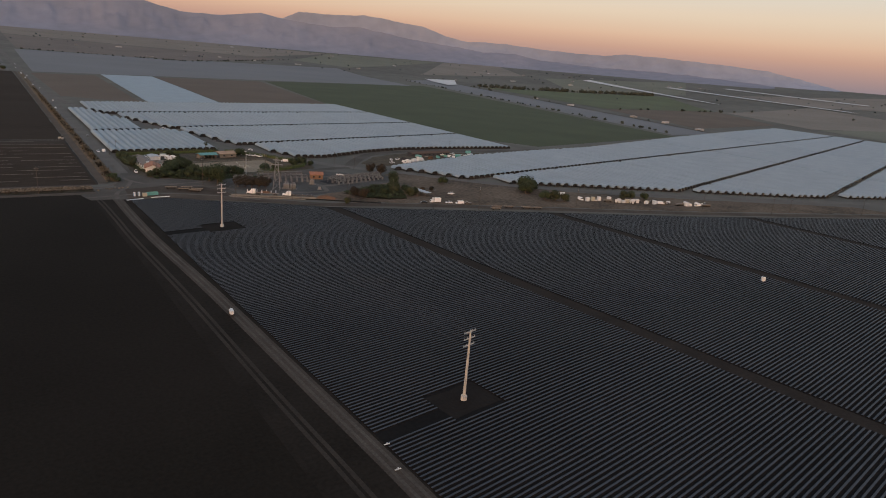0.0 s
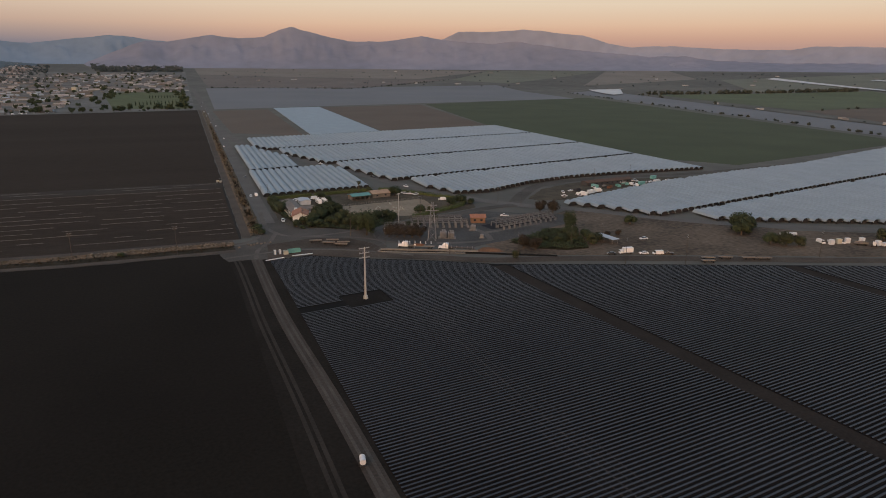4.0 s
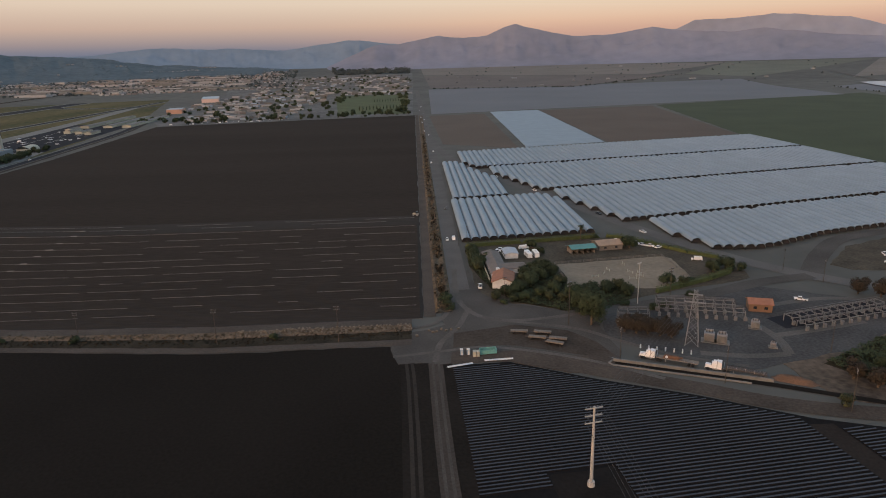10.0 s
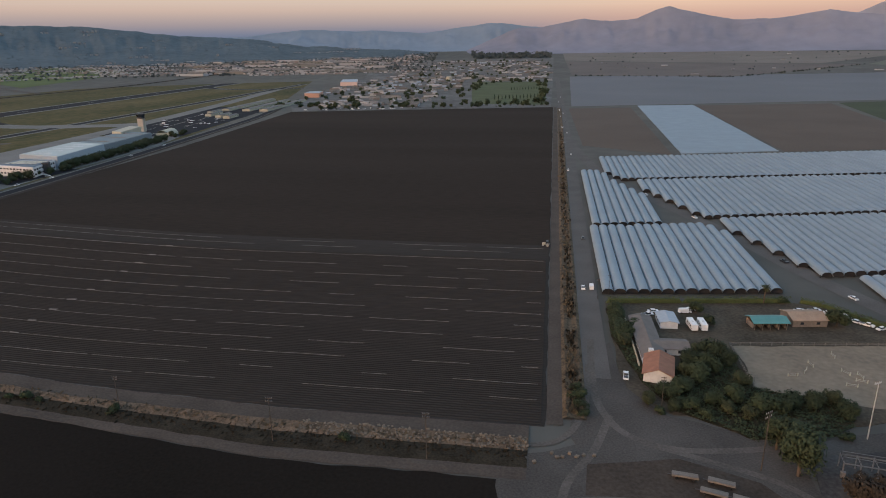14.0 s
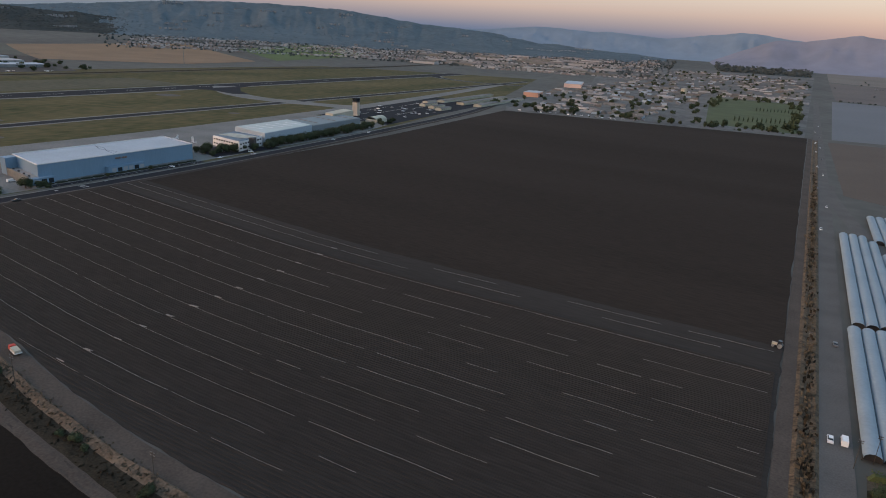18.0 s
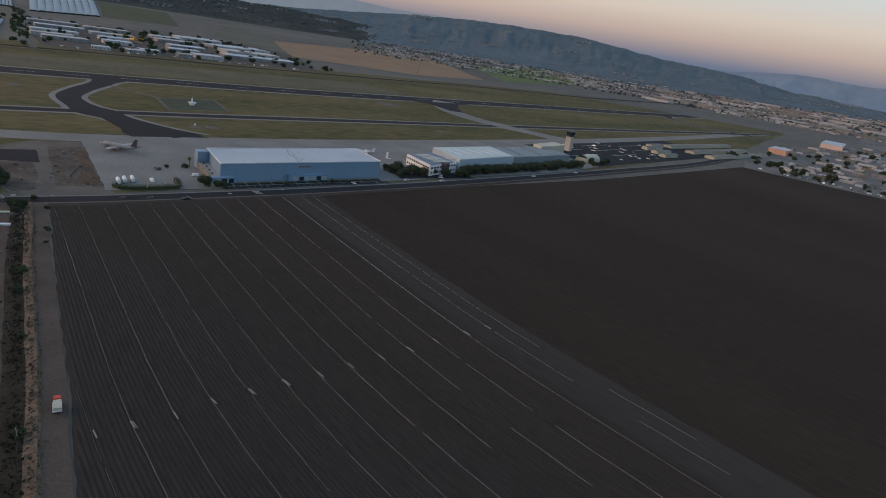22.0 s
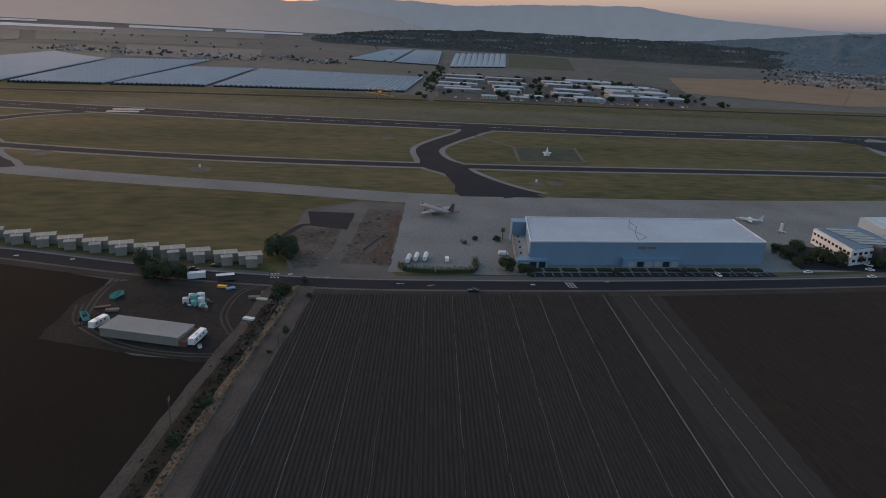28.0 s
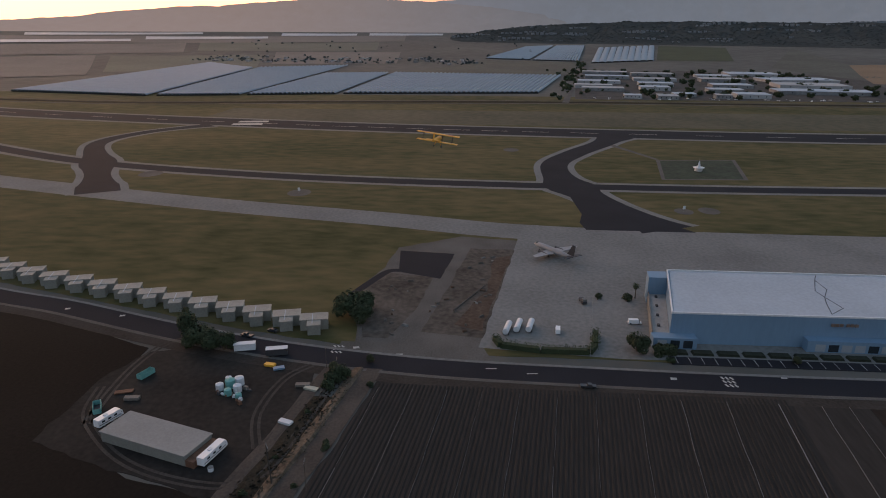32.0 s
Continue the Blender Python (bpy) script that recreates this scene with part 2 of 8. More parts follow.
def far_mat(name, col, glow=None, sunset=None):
    """Far backdrop slopes, haze put into their base colour; glow: hazy evening light painted on as emission, sunset:
    its hue towards the southwest.
    """
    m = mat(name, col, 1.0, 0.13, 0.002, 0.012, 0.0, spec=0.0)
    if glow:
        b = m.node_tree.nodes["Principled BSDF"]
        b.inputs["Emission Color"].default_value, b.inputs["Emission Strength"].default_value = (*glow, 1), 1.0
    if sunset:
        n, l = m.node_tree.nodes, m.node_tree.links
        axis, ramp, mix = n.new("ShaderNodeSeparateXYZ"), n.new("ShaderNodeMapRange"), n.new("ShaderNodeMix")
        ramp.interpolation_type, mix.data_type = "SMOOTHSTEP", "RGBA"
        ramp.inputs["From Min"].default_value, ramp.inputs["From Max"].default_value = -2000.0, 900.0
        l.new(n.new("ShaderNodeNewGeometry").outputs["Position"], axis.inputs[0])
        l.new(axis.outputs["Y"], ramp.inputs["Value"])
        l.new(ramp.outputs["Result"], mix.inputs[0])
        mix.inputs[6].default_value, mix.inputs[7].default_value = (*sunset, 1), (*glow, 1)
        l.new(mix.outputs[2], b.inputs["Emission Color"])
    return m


# base colours hold the distance haze; the tuples after them make slopes glow
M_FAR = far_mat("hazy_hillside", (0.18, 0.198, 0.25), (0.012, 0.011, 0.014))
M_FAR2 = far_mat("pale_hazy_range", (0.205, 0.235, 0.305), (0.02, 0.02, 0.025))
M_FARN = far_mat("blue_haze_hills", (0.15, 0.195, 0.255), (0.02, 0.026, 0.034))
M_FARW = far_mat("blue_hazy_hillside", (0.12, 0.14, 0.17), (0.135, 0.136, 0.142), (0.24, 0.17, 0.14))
M_FARSW = far_mat("evening_haze_hills", (0.12, 0.125, 0.135), (0.125, 0.118, 0.118), (0.27, 0.185, 0.145))
BACK_AZ = [-14, -19, -21.7, -23, -25, -28.6, -30, -31.8, -33.5, -35.5, -37.6, -39.2, -41, -45, -49.5, -51, -55, -59, -62, -65, -68, -74]
BACK_EL = [1.2, 1.7, 2.0, 2.62, 2.6, 2.8, 2.72, 2.5, 2.35, 1.75, 1.4, 1.5, 1.5, 1.25, 1.2, 1.45, 1.38, 1.2, 1.05, 0.5, -0.1, -0.5]
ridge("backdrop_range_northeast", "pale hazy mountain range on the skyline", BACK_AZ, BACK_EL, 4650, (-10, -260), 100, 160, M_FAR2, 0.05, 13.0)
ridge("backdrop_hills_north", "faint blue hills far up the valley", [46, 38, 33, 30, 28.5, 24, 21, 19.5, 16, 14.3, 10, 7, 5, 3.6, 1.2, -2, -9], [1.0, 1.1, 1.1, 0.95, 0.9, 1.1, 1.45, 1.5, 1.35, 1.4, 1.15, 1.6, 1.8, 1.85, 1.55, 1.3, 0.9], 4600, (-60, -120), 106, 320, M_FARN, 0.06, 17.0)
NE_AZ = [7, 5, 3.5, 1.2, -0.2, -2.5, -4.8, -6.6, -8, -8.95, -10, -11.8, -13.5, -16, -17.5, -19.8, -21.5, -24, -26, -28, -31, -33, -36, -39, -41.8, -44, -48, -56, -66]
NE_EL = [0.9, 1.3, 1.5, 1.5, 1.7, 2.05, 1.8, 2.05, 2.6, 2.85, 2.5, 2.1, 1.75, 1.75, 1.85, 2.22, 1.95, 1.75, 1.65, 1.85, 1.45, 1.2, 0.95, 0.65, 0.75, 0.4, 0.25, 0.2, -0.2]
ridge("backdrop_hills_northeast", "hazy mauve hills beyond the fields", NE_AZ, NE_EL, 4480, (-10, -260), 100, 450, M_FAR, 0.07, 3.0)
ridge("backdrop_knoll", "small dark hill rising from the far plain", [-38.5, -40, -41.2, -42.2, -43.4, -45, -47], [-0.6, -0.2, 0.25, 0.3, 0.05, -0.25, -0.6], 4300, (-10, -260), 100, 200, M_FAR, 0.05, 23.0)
W_AZ = [106, 102, 98, 94, 90, 85, 80, 74, 70, 66, 63.5, 61, 58.5, 55.5, 53, 50, 46.5, 43, 38, 33, 28]
W_EL = [1.2, 1.6, 2.0, 1.9, 2.3, 2.5, 2.3, 2.7, 2.8, 2.9, 2.55, 2.25, 2.1, 1.9, 1.7, 1.75, 1.7, 1.5, 1.2, 1.0, 0.6]
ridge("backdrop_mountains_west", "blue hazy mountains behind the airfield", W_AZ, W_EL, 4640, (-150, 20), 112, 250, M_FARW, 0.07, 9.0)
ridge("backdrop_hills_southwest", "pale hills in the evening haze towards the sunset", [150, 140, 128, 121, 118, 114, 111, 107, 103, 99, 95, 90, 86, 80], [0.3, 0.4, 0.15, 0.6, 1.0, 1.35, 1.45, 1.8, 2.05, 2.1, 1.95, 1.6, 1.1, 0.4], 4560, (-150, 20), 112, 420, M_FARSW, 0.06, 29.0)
# distance haze put into both hill colours, more into the bluer second one
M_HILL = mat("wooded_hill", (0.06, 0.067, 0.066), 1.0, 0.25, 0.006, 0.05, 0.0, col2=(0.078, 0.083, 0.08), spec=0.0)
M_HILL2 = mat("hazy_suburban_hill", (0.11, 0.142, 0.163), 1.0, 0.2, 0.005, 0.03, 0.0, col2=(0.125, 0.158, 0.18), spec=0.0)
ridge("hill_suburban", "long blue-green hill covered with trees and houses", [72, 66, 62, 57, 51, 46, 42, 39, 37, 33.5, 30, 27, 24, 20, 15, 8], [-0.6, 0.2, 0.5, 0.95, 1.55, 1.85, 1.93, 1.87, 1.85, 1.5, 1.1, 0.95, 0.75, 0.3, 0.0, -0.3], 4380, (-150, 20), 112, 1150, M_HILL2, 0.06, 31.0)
ridge("hill_wooded", "low dark wooded hill with scattered houses", [99, 95, 92, 89, 87, 83, 78.6, 74, 68, 63, 58, 53, 47, 42], [-2.0, -1.2, -0.65, -0.2, 0.0, 0.28, 0.5, 0.48, 0.45, 0.45, 0.3, 0.0, -0.5, -1.0], 3900, (-150, 20), 112, 650, M_HILL, 0.07, 5.0)

# ---- fields ----
M_BLACK = mat("wet_black_soil", (0.0142, 0.0119, 0.0101), 0.95, 0.35, 0.012, 0.9, 0.6, spec=0.05)
M_BARE = mat("tilled_dark_soil", (0.0318, 0.0248, 0.0202), 0.95, 0.3, 0.008, 0.7, 0.15, streak=(0.15, 1, 1), spec=0.05)
M_PLANT = mat("bedded_soil", (0.0345, 0.0316, 0.0292), 0.95, 0.25, 0.01, 0.9, 0.5, streak=(0.1, 1, 1), spec=0.05)
M_DRY = mat("dry_grass_bank", (0.05, 0.042, 0.028), 1.0, 0.7, 0.25, 1.1, 0.8, col2=(0.15, 0.11, 0.07))
M_BROWN = mat("brown_fallow", (0.085, 0.066, 0.052), 0.95, 0.2, 0.01, 0.4, 0.3)
M_GREEN = mat("green_crop", (0.036, 0.048, 0.022), 0.95, 0.25, 0.012, 0.5, 0.3)
M_ASPH = mat("worn_asphalt", (0.073, 0.068, 0.063), 0.95, 0.35, 0.045, 1.6, 0.08, spec=0.08)
M_NEWASPH = mat("dark_asphalt", (0.020, 0.021, 0.026), 0.9, 0.2, 0.04, 2.0, 0.25, spec=0.08)
M_CONC = mat("pale_concrete", (0.165, 0.166, 0.16), 0.9, 0.26, 0.025, 0.5, 0.04, spec=0.1)
M_GRASS = mat("airfield_grass", (0.04, 0.053, 0.017), 0.95, 0.3, 0.009, 0.12, 0.1, col2=(0.13, 0.104, 0.05), spec=0.1, streak=(1, 0.4, 1))
M_FILM = mat("white_tunnel_film", (0.215, 0.27, 0.315), 0.6, 0.14, 0.06, 0.9, 0.15, spec=0.2, rand=0.15)


def field(name, pts, z, material, label):
    return setting(name, Shape().slab(pts, -0.6, z, 0.5), material, label, category="field")


def patch(name, quad, z, material, label, n=14):
    """A field on the rising plain: a sheet over four corners that follows the land."""
    sh = Shape()
    for i in range(n + 1):
        for j in range(n + 1):
            u, v = i / n, j / n
            x, y = [(quad[0][k] * (1 - u) + quad[1][k] * u) * (1 - v) + (quad[3][k] * (1 - u) + quad[2][k] * u) * v for k in (0, 1)]
            sh.v.append((x, y, ground_z(x, y) + z))
    sh.f = [(i * (n + 1) + j, (i + 1) * (n + 1) + j, (i + 1) * (n + 1) + j + 1, i * (n + 1) + j + 1) for i in range(n) for j in range(n)]
    ob = setting(name, sh, material, label, category="field")
    if ob.data.polygons[0].normal.z < 0:
        ob.data.flip_normals()
    return ob


def bend(x):
    """The beds and the ditch swing north towards the airfield."""
    return 0.0 if x > -150 else 0.00052 * (x + 150) ** 2 if x > -270 else 7.49 + 0.125 * (-270 - x)


def along(y0, x0, x1, n=16):
    return [(x0 + (x1 - x0) * i / n, y0 + bend(x0 + (x1 - x0) * i / n)) for i in range(n + 1)]


def edge(x):
    """The planted field's south edge, along the ditch."""
    return float(np.interp(x, [-452, -434, -405, -384, -353, -327, -305, -286, -266, -249, -235, -202, -162, -110, -82, -5], [51, 48, 43, 38.5, 33, 28.5, 25, 21.6, 18.3, 15.3, 12.3, 6, 1, -2, -3.5, -3]))


def from_edge(x, west, east):
    """A place south of the edge: so far off in the west, so far in the east."""
    return (x, edge(x) - float(np.interp(x, [-160, -80], [west, east])))


field("field_planted", [(x, edge(x)) for x in range(-442, -4, 13)] + [(0, -3), (0.3, 188)] + along(188, -5, -440), 0.0, M_PLANT, "bedded dark field with white irrigation lines")
field("field_bare", along(188.1, -440, -5) + [(0.3, 188.1), (2, 1078), (-478, 985), (-446, 560)], -0.02, M_BARE, "bare freshly tilled dark brown field")
field("field_black", [from_edge(x, 22, 27.4) for x in range(-378, -5, 12)] + [(-3, -60), (-1, -330), (4, -700), (-830, -700), (-612, -330), (-510, -168), (-482, -98), (-459, -44), (-402, -40), (-384, -12)], -0.02, M_BLACK, "wet black ploughed field")
# beds of the planted field, low ridges along it
planted = bpy.data.objects["field_planted"]
for k in range(113):
    bs = Shape()
    y0 = -1.6 + k * 1.45
    start = next(x for x in range(-440, -4, 3) if y0 + bend(x) > edge(x) + 0.8)
    if start > -20:
        continue
    for x, y in along(y0, start, -1.5, 20):
        bs.v += [(x, y - 0.5, 0.01), (x, y - 0.3, 0.2), (x, y + 0.3, 0.2), (x, y + 0.5, 0.01)]
    bs.f = [(4 * i + j, 4 * i + 4 + j, 4 * i + 5 + j, 4 * i + 1 + j) for i in range(20) for j in range(3)]
    part("soil_bed", bs, M_PLANT, planted)
setting("headland", Shape().slab(along(163, -438, -0.5) + along(187.6, -0.5, -438), -0.3, 0.015, 0.4), mat("smooth_headland_soil", (0.04, 0.0355, 0.032), 0.95, 0.22, 0.02, 0.6, 0.4, streak=(0.15, 1, 1), spec=0.05), "smooth pale headland strip of the planted field", category="field")
M_TAPE = mat("white_drip_line", (0.195, 0.195, 0.195), 0.6, 0.15, 0.05, 1.0, 0.1)
rnd = random.Random(4)
LINES_AT = [12, 22.5, 34.5, 46.5, 58.5, 71.5, 84.5, 97.5, 112, 126, 141, 158, 172, 181]
for k, y0 in enumerate(LINES_AT):
    pipe = thing("irrigation_line", "thin white irrigation pipe lying along the beds", "pipe", pose(0, y0, 0), "irrigation lines")
    full = k == 11
    x = float(next(q for q in range(-437, -4, 3) if y0 + bend(q) > edge(q) + 1.5))
    while x < -8:
        run = min(-225 - x if full and x < -235 else rnd.uniform(25, 90) if x < -170 else rnd.uniform(9, 55), -3 - x)
        w = 0.24 if full and x < -235 else rnd.choice((0.04, 0.06, 0.09))
        sh = Shape()
        line = [(q, bend(q) + 0.15 * math.sin(q * 0.21 + k)) for q in [x + run * i / 6 for i in range(7)]]
        o = 0
        for q, y in line:
            sh.v += [(q, y - w / 2, 0.2), (q, y - w / 2, 0.3), (q, y + w / 2, 0.3), (q, y + w / 2, 0.2)]
        sh.f = [(4 * i + j, 4 * i + 4 + j, 4 * i + 5 + j, 4 * i + 1 + j) for i in range(6) for j in range(3)]
        part("pipe_run", sh, M_TAPE, pipe)
        x += run + (0.0 if full else rnd.uniform(3, 40) if x > -240 else rnd.uniform(0, 5))
    if k == 13:
        continue
    roll = thing("plastic_roll", "rolled white plastic sheet on a bed", "plastic roll", pose(-227.5 + 0.9 * abs(k - 12) ** 0.7 + rnd.uniform(-1, 1), y0 + bend(-226) + rnd.uniform(-.5, .5), 0.2, 0, 0, rnd.uniform(-3, 5)), "plastic rolls")
    part("film", Shape().tube((-rnd.uniform(1.6, 2.4), 0, 0.22), (rnd.uniform(1.6, 2.4), 0.1, 0.22), 0.24, 0.2, 7), M_TAPE, roll)
    if k in (1, 4, 5):
        part("loose_film", Shape().tube((-1.8, 0.55, 0.15), (2.2, 0.7, 0.15), 0.16, 0.12, 6), M_TAPE, roll)

# ---- mulch field: straight beds under dark plastic ----
ROT = radians(7.0)
CR, SR = math.cos(ROT), math.sin(ROT)


def mf(u, v):
    """Mulch-field frame: u along the beds, v across them."""
    return (u * CR - v * SR, u * SR + v * CR)


# film colour lightened to hold the sky's sheen; bed flanks take the furrow's dark
M_MULCH = mat("mulch_film_with_sheen", (0.0335, 0.0365, 0.0455), 0.5, 0.25, 0.02, 0.8, 0.1, spec=0.2)
M_FURROW = mat("furrow_soil_and_dark_flank", (0.0115, 0.0109, 0.0112), 0.95, 0.3, 0.02, 0.8, 0.4, spec=0.05)
EDGE = [(8.5, -49), (30, -48), (58, -64), (86, -77.5), (114, -94), (178, -117.5), (361, -188), (555, -252), (900, -350), (1300, -470)]


def edge_y(x):
    return float(np.interp(x, [p[0] for p in EDGE], [p[1] for p in EDGE]))


def west_end(y):
    """Where the beds begin, along the farm track."""
    return float(np.interp(y, [-900, -345, -300, -210, -140, -100, -50], [30, 18.6, 17.2, 14.2, 12.2, 11.2, 9.4]))


setting("field_mulch", Shape().slab(EDGE + [(1300, -900), (28, -900), (17, -330), (13.2, -210), (10.5, -100)], -0.6, -0.06), M_FURROW, "dark field of plastic-covered beds", category="field")
STRIPS = [-1e9, 101.5, 229.5, 366.0, 505, 1e9]      # tracks across the beds, by u
PITCH = 1.5
beds_far = Shape()
gaps = [(49, -318.5, 9.5, 7.5), (40.4, -119.9, 9.5, 7.5)]
nb = 0
field_parent = bpy.data.objects["field_mulch"]


def crown_sheen(ob):
    """Each bed's crown gets the paler film, sky sheen painted into its colour; its flanks stay dark."""
    ob.data.materials.append(M_MULCH)
    ob.data.polygons.foreach_set("material_index", [1 if i % 5 == 1 else 0 for i in range(len(ob.data.polygons))])
    return ob


def bed(sh, u0, u1, v):
    n = 1
    for i in range(n + 1):
        u = u0 + (u1 - u0) * i / n
        for dv, z in ((-0.6, -0.05), (-0.28, 0.27), (0.28, 0.27), (0.6, -0.05)):
            sh.v.append((*mf(u, v + dv), z))
    o = len(sh.v) - 8
    sh.f += [(o + j, o + 4 + j, o + 5 + j, o + 1 + j) for j in range(3)] + [(o, o + 1, o + 2, o + 3), (o + 7, o + 6, o + 5, o + 4)]


rnd = random.Random(11)
for k in range(560):
    v = -20 - PITCH * k
    # ends of this bed on the west road and along the north edge
    west, east = None, None
    us = [i * 2.0 for i in range(-60, 700)]
    inside = [u for u in us if (lambda p: p[0] > west_end(p[1]) and p[1] < edge_y(p[0]) - 2 and p[0] < 1250)(mf(u, v))]
    if not inside:
        continue
    west, east = inside[0], inside[-1]
    ok = lambda u: (lambda p: p[0] > west_end(p[1]) and p[1] < edge_y(p[0]) - 2)(mf(u, v))
    for q in range(6):
        west -= 2.0 * 0.5 ** (q + 1) if ok(west - 2.0 * 0.5 ** (q + 1)) else 0
        east += 2.0 * 0.5 ** (q + 1) if ok(east + 2.0 * 0.5 ** (q + 1)) else 0
    for s in range(5):
        a, b = max(west, STRIPS[s] + 4.0), min(east, STRIPS[s + 1] - 4.0)
        if b - a < 4:
            continue
        runs = [(a, b)]
        for gx, gy, hw, hh in gaps:
            gu, gv = gx * CR + gy * SR, -gx * SR + gy * CR
            if abs(v - gv) < hh:
                cut0 = a - 1 if gv - 4.5 < v < gv + 0.5 else gu - hw
                runs = [q for r0, r1 in runs for q in ((r0, min(r1, cut0)), (max(r0, gu + hw), r1)) if q[1] - q[0] > 2] if a < gu < b else runs
        if rnd.random() < 0.008 and b - a > 60:
            c = rnd.uniform(a + 10, b - 40)
            runs = [q for r0, r1 in runs for q in ((r0, min(r1, c)), (max(r0, c + rnd.uniform(12, 34)), r1)) if q[1] - q[0] > 2]
        for r0, r1 in runs:
            if s == 0 and nb < 300 and k > 60:
                sh = Shape()
                bed(sh, r0, r1, v)
                crown_sheen(part("bed", sh, M_FURROW, field_parent))
                nb += 1
            else:
                bed(beds_far, r0, r1, v)
M_STRIP = mat("brown_cross_track", (0.027, 0.0225, 0.02), 0.95, 0.3, 0.08, 1.0, 0.4, spec=0.05)
for s in (1, 2, 3, 4):
    u = STRIPS[s]
    va = next(v for v in range(0, -900, -2) if mf(u, v)[1] < edge_y(mf(u, v)[0]) - 1)
    setting("cross_track_%d" % s, Shape().slab([mf(u - 3.6, va), mf(u + 3.6, va - 1), mf(u + 3.6, -880), mf(u - 3.6, -880)], -0.3, -0.03), M_STRIP, "brown dirt track across the beds", category="track")
for gx, gy, hw, hh in gaps:
    gu, gv = gx * CR + gy * SR, -gx * SR + gy * CR
    pad = [mf(gu - hw + 0.3, gv - hh + 1), mf(gu + hw - 0.3, gv - hh + 1), mf(gu + hw - 0.3, gv + hh - 1), mf(gu - hw + 0.3, gv + hh - 1)]
    setting("pole_clearing", Shape().slab(pad, -0.3, -0.03, 0.4), mat("trodden_dark_soil", (0.0165, 0.0145, 0.0135), 0.95, 0.3, 0.1, 1.0, 0.4, spec=0.05), "trodden dark clearing round a pole", category="clearing")
far_beds = crown_sheen(part("bed_rows", beds_far, M_FURROW, field_parent, "long parallel beds under dark plastic"))
far_beds["kind"] = "stuff"

# ---- tracks, ditch and roads ----
setting("track_verge", Shape().slab([(-9, -46.2), (9.5, -46.2), (11.4, -100), (14.4, -210), (18.2, -330), (29, -700), (0, -700), (-4, -290), (-7, -134)], -0.6, -0.015), mat("dark_verge_soil", (0.0175, 0.0148, 0.0128), 0.95, 0.35, 0.05, 0.9, 0.4, spec=0.05), "dark bare verge beside the farm tracks", category="verge")
M_TRACK = mat("dark_wheel_track", (0.033, 0.028, 0.024), 0.95, 0.3, 0.06, 1.2, 0.4, spec=0.1)
WEST_LINE = [(-6, -44), (-5, -60), (-4, -94), (-3, -134), (0.5, -207), (3, -290), (5, -340), (6.4, -400), (7.6, -480), (8.8, -580), (10, -700)]
for off in (-1.2, 0.9):
    setting("track_west", Shape().ribbon(curve([(x + off, y) for x, y in WEST_LINE], 6), -0.6, 0.6, 0.02), M_TRACK, "narrow dirt wheel track between fields", category="track")
EAST_LINE = [(3.5, -44), (4.1, -96), (5.6, -140), (10.0, -210), (13.6, -300), (15.4, -345), (16.6, -400), (18, -480), (19.5, -580), (21, -700)]
setting("track_east", Shape().ribbon(curve(EAST_LINE, 6), -2.6, 2.6, 0.03), mat("dark_track_dirt", (0.052, 0.044, 0.038), 0.95, 0.35, 0.07, 1.2, 0.4, spec=0.1), "brown dirt farm track beside the mulch field", category="track")
for off in (-1.0, 1.1):
    setting("wheel_path", Shape().ribbon(curve([(x + off, y) for x, y in EAST_LINE], 6), -0.45, 0.45, 0.045), mat("pale_wheel_path", (0.068, 0.06, 0.053), 0.95, 0.35, 0.09, 1.4, 0.3, spec=0.1), "pale worn wheel path of the farm track", category="track")
# crossroads apron: compacted dirt and old asphalt
setting("crossroads", Shape().slab([(-14, -33), (-12, -20), (0, -17), (8, -12), (9, 2), (12, 40), (24, 60), (27, 24), (38, 8), (60, 0), (70, -12), (72, -44), (66, -60), (30, -47.4), (9.0, -47.6), (-10, -45.9)], -0.6, 0.04, 1.2), M_ASPH, "worn asphalt and dirt crossroads", category="road")
M_WORN = mat("dusty_worn_lane", (0.096, 0.088, 0.08), 0.95, 0.35, 0.07, 1.2, 0.1, spec=0.08)
M_BROWNDIRT = mat("brown_crossing_dirt", (0.056, 0.046, 0.038), 0.95, 0.4, 0.08, 0.9, 0.2, spec=0.08)
setting("crossing_dirt", Shape().slab([(10, -22), (26, -17), (40, -16), (58, -22), (66, -34), (68, -47), (58, -45), (44, -38), (26, -33), (10, -34)], -0.6, 0.05, 2.5), M_BROWNDIRT, "brown trodden dirt in the crossroads", category="dirt")
for k, (line, w) in enumerate((([(17, 62), (16, 34), (17, 12), (24, -4), (38, -10), (56, -8), (74, -3)], 2.6), ([(15, 40), (12, 8), (4, -10), (-10, -14), (-24, -13.5)], 2.2), ([(20, 6), (14, -14), (6, -30), (3.6, -46)], 2.4), ([(28, -8), (44, -14), (62, -22), (76, -36), (92, -50), (112, -60)], 2.4), ([(-12, -40), (6, -37), (24, -35), (46, -43), (62, -52), (80, -66)], 2.0))):
    setting("worn_lane", Shape().ribbon(curve(line, 6), -w / 2, w / 2, 0.068 + 0.005 * k), M_WORN, "dusty pale wheel lane across the crossroads", category="road")
setting("dirt_apron", Shape().slab([(9, -37), (30, -38), (52, -44), (66, -47), (68, -54), (60, -63), (30, -47.6), (9, -47.4)], -0.6, 0.055, 1.5), mat("reddish_road_dirt", (0.066, 0.054, 0.045), 0.95, 0.4, 0.06, 1.0, 0.15, spec=0.1), "brown dirt verge of the crossroads", category="dirt")
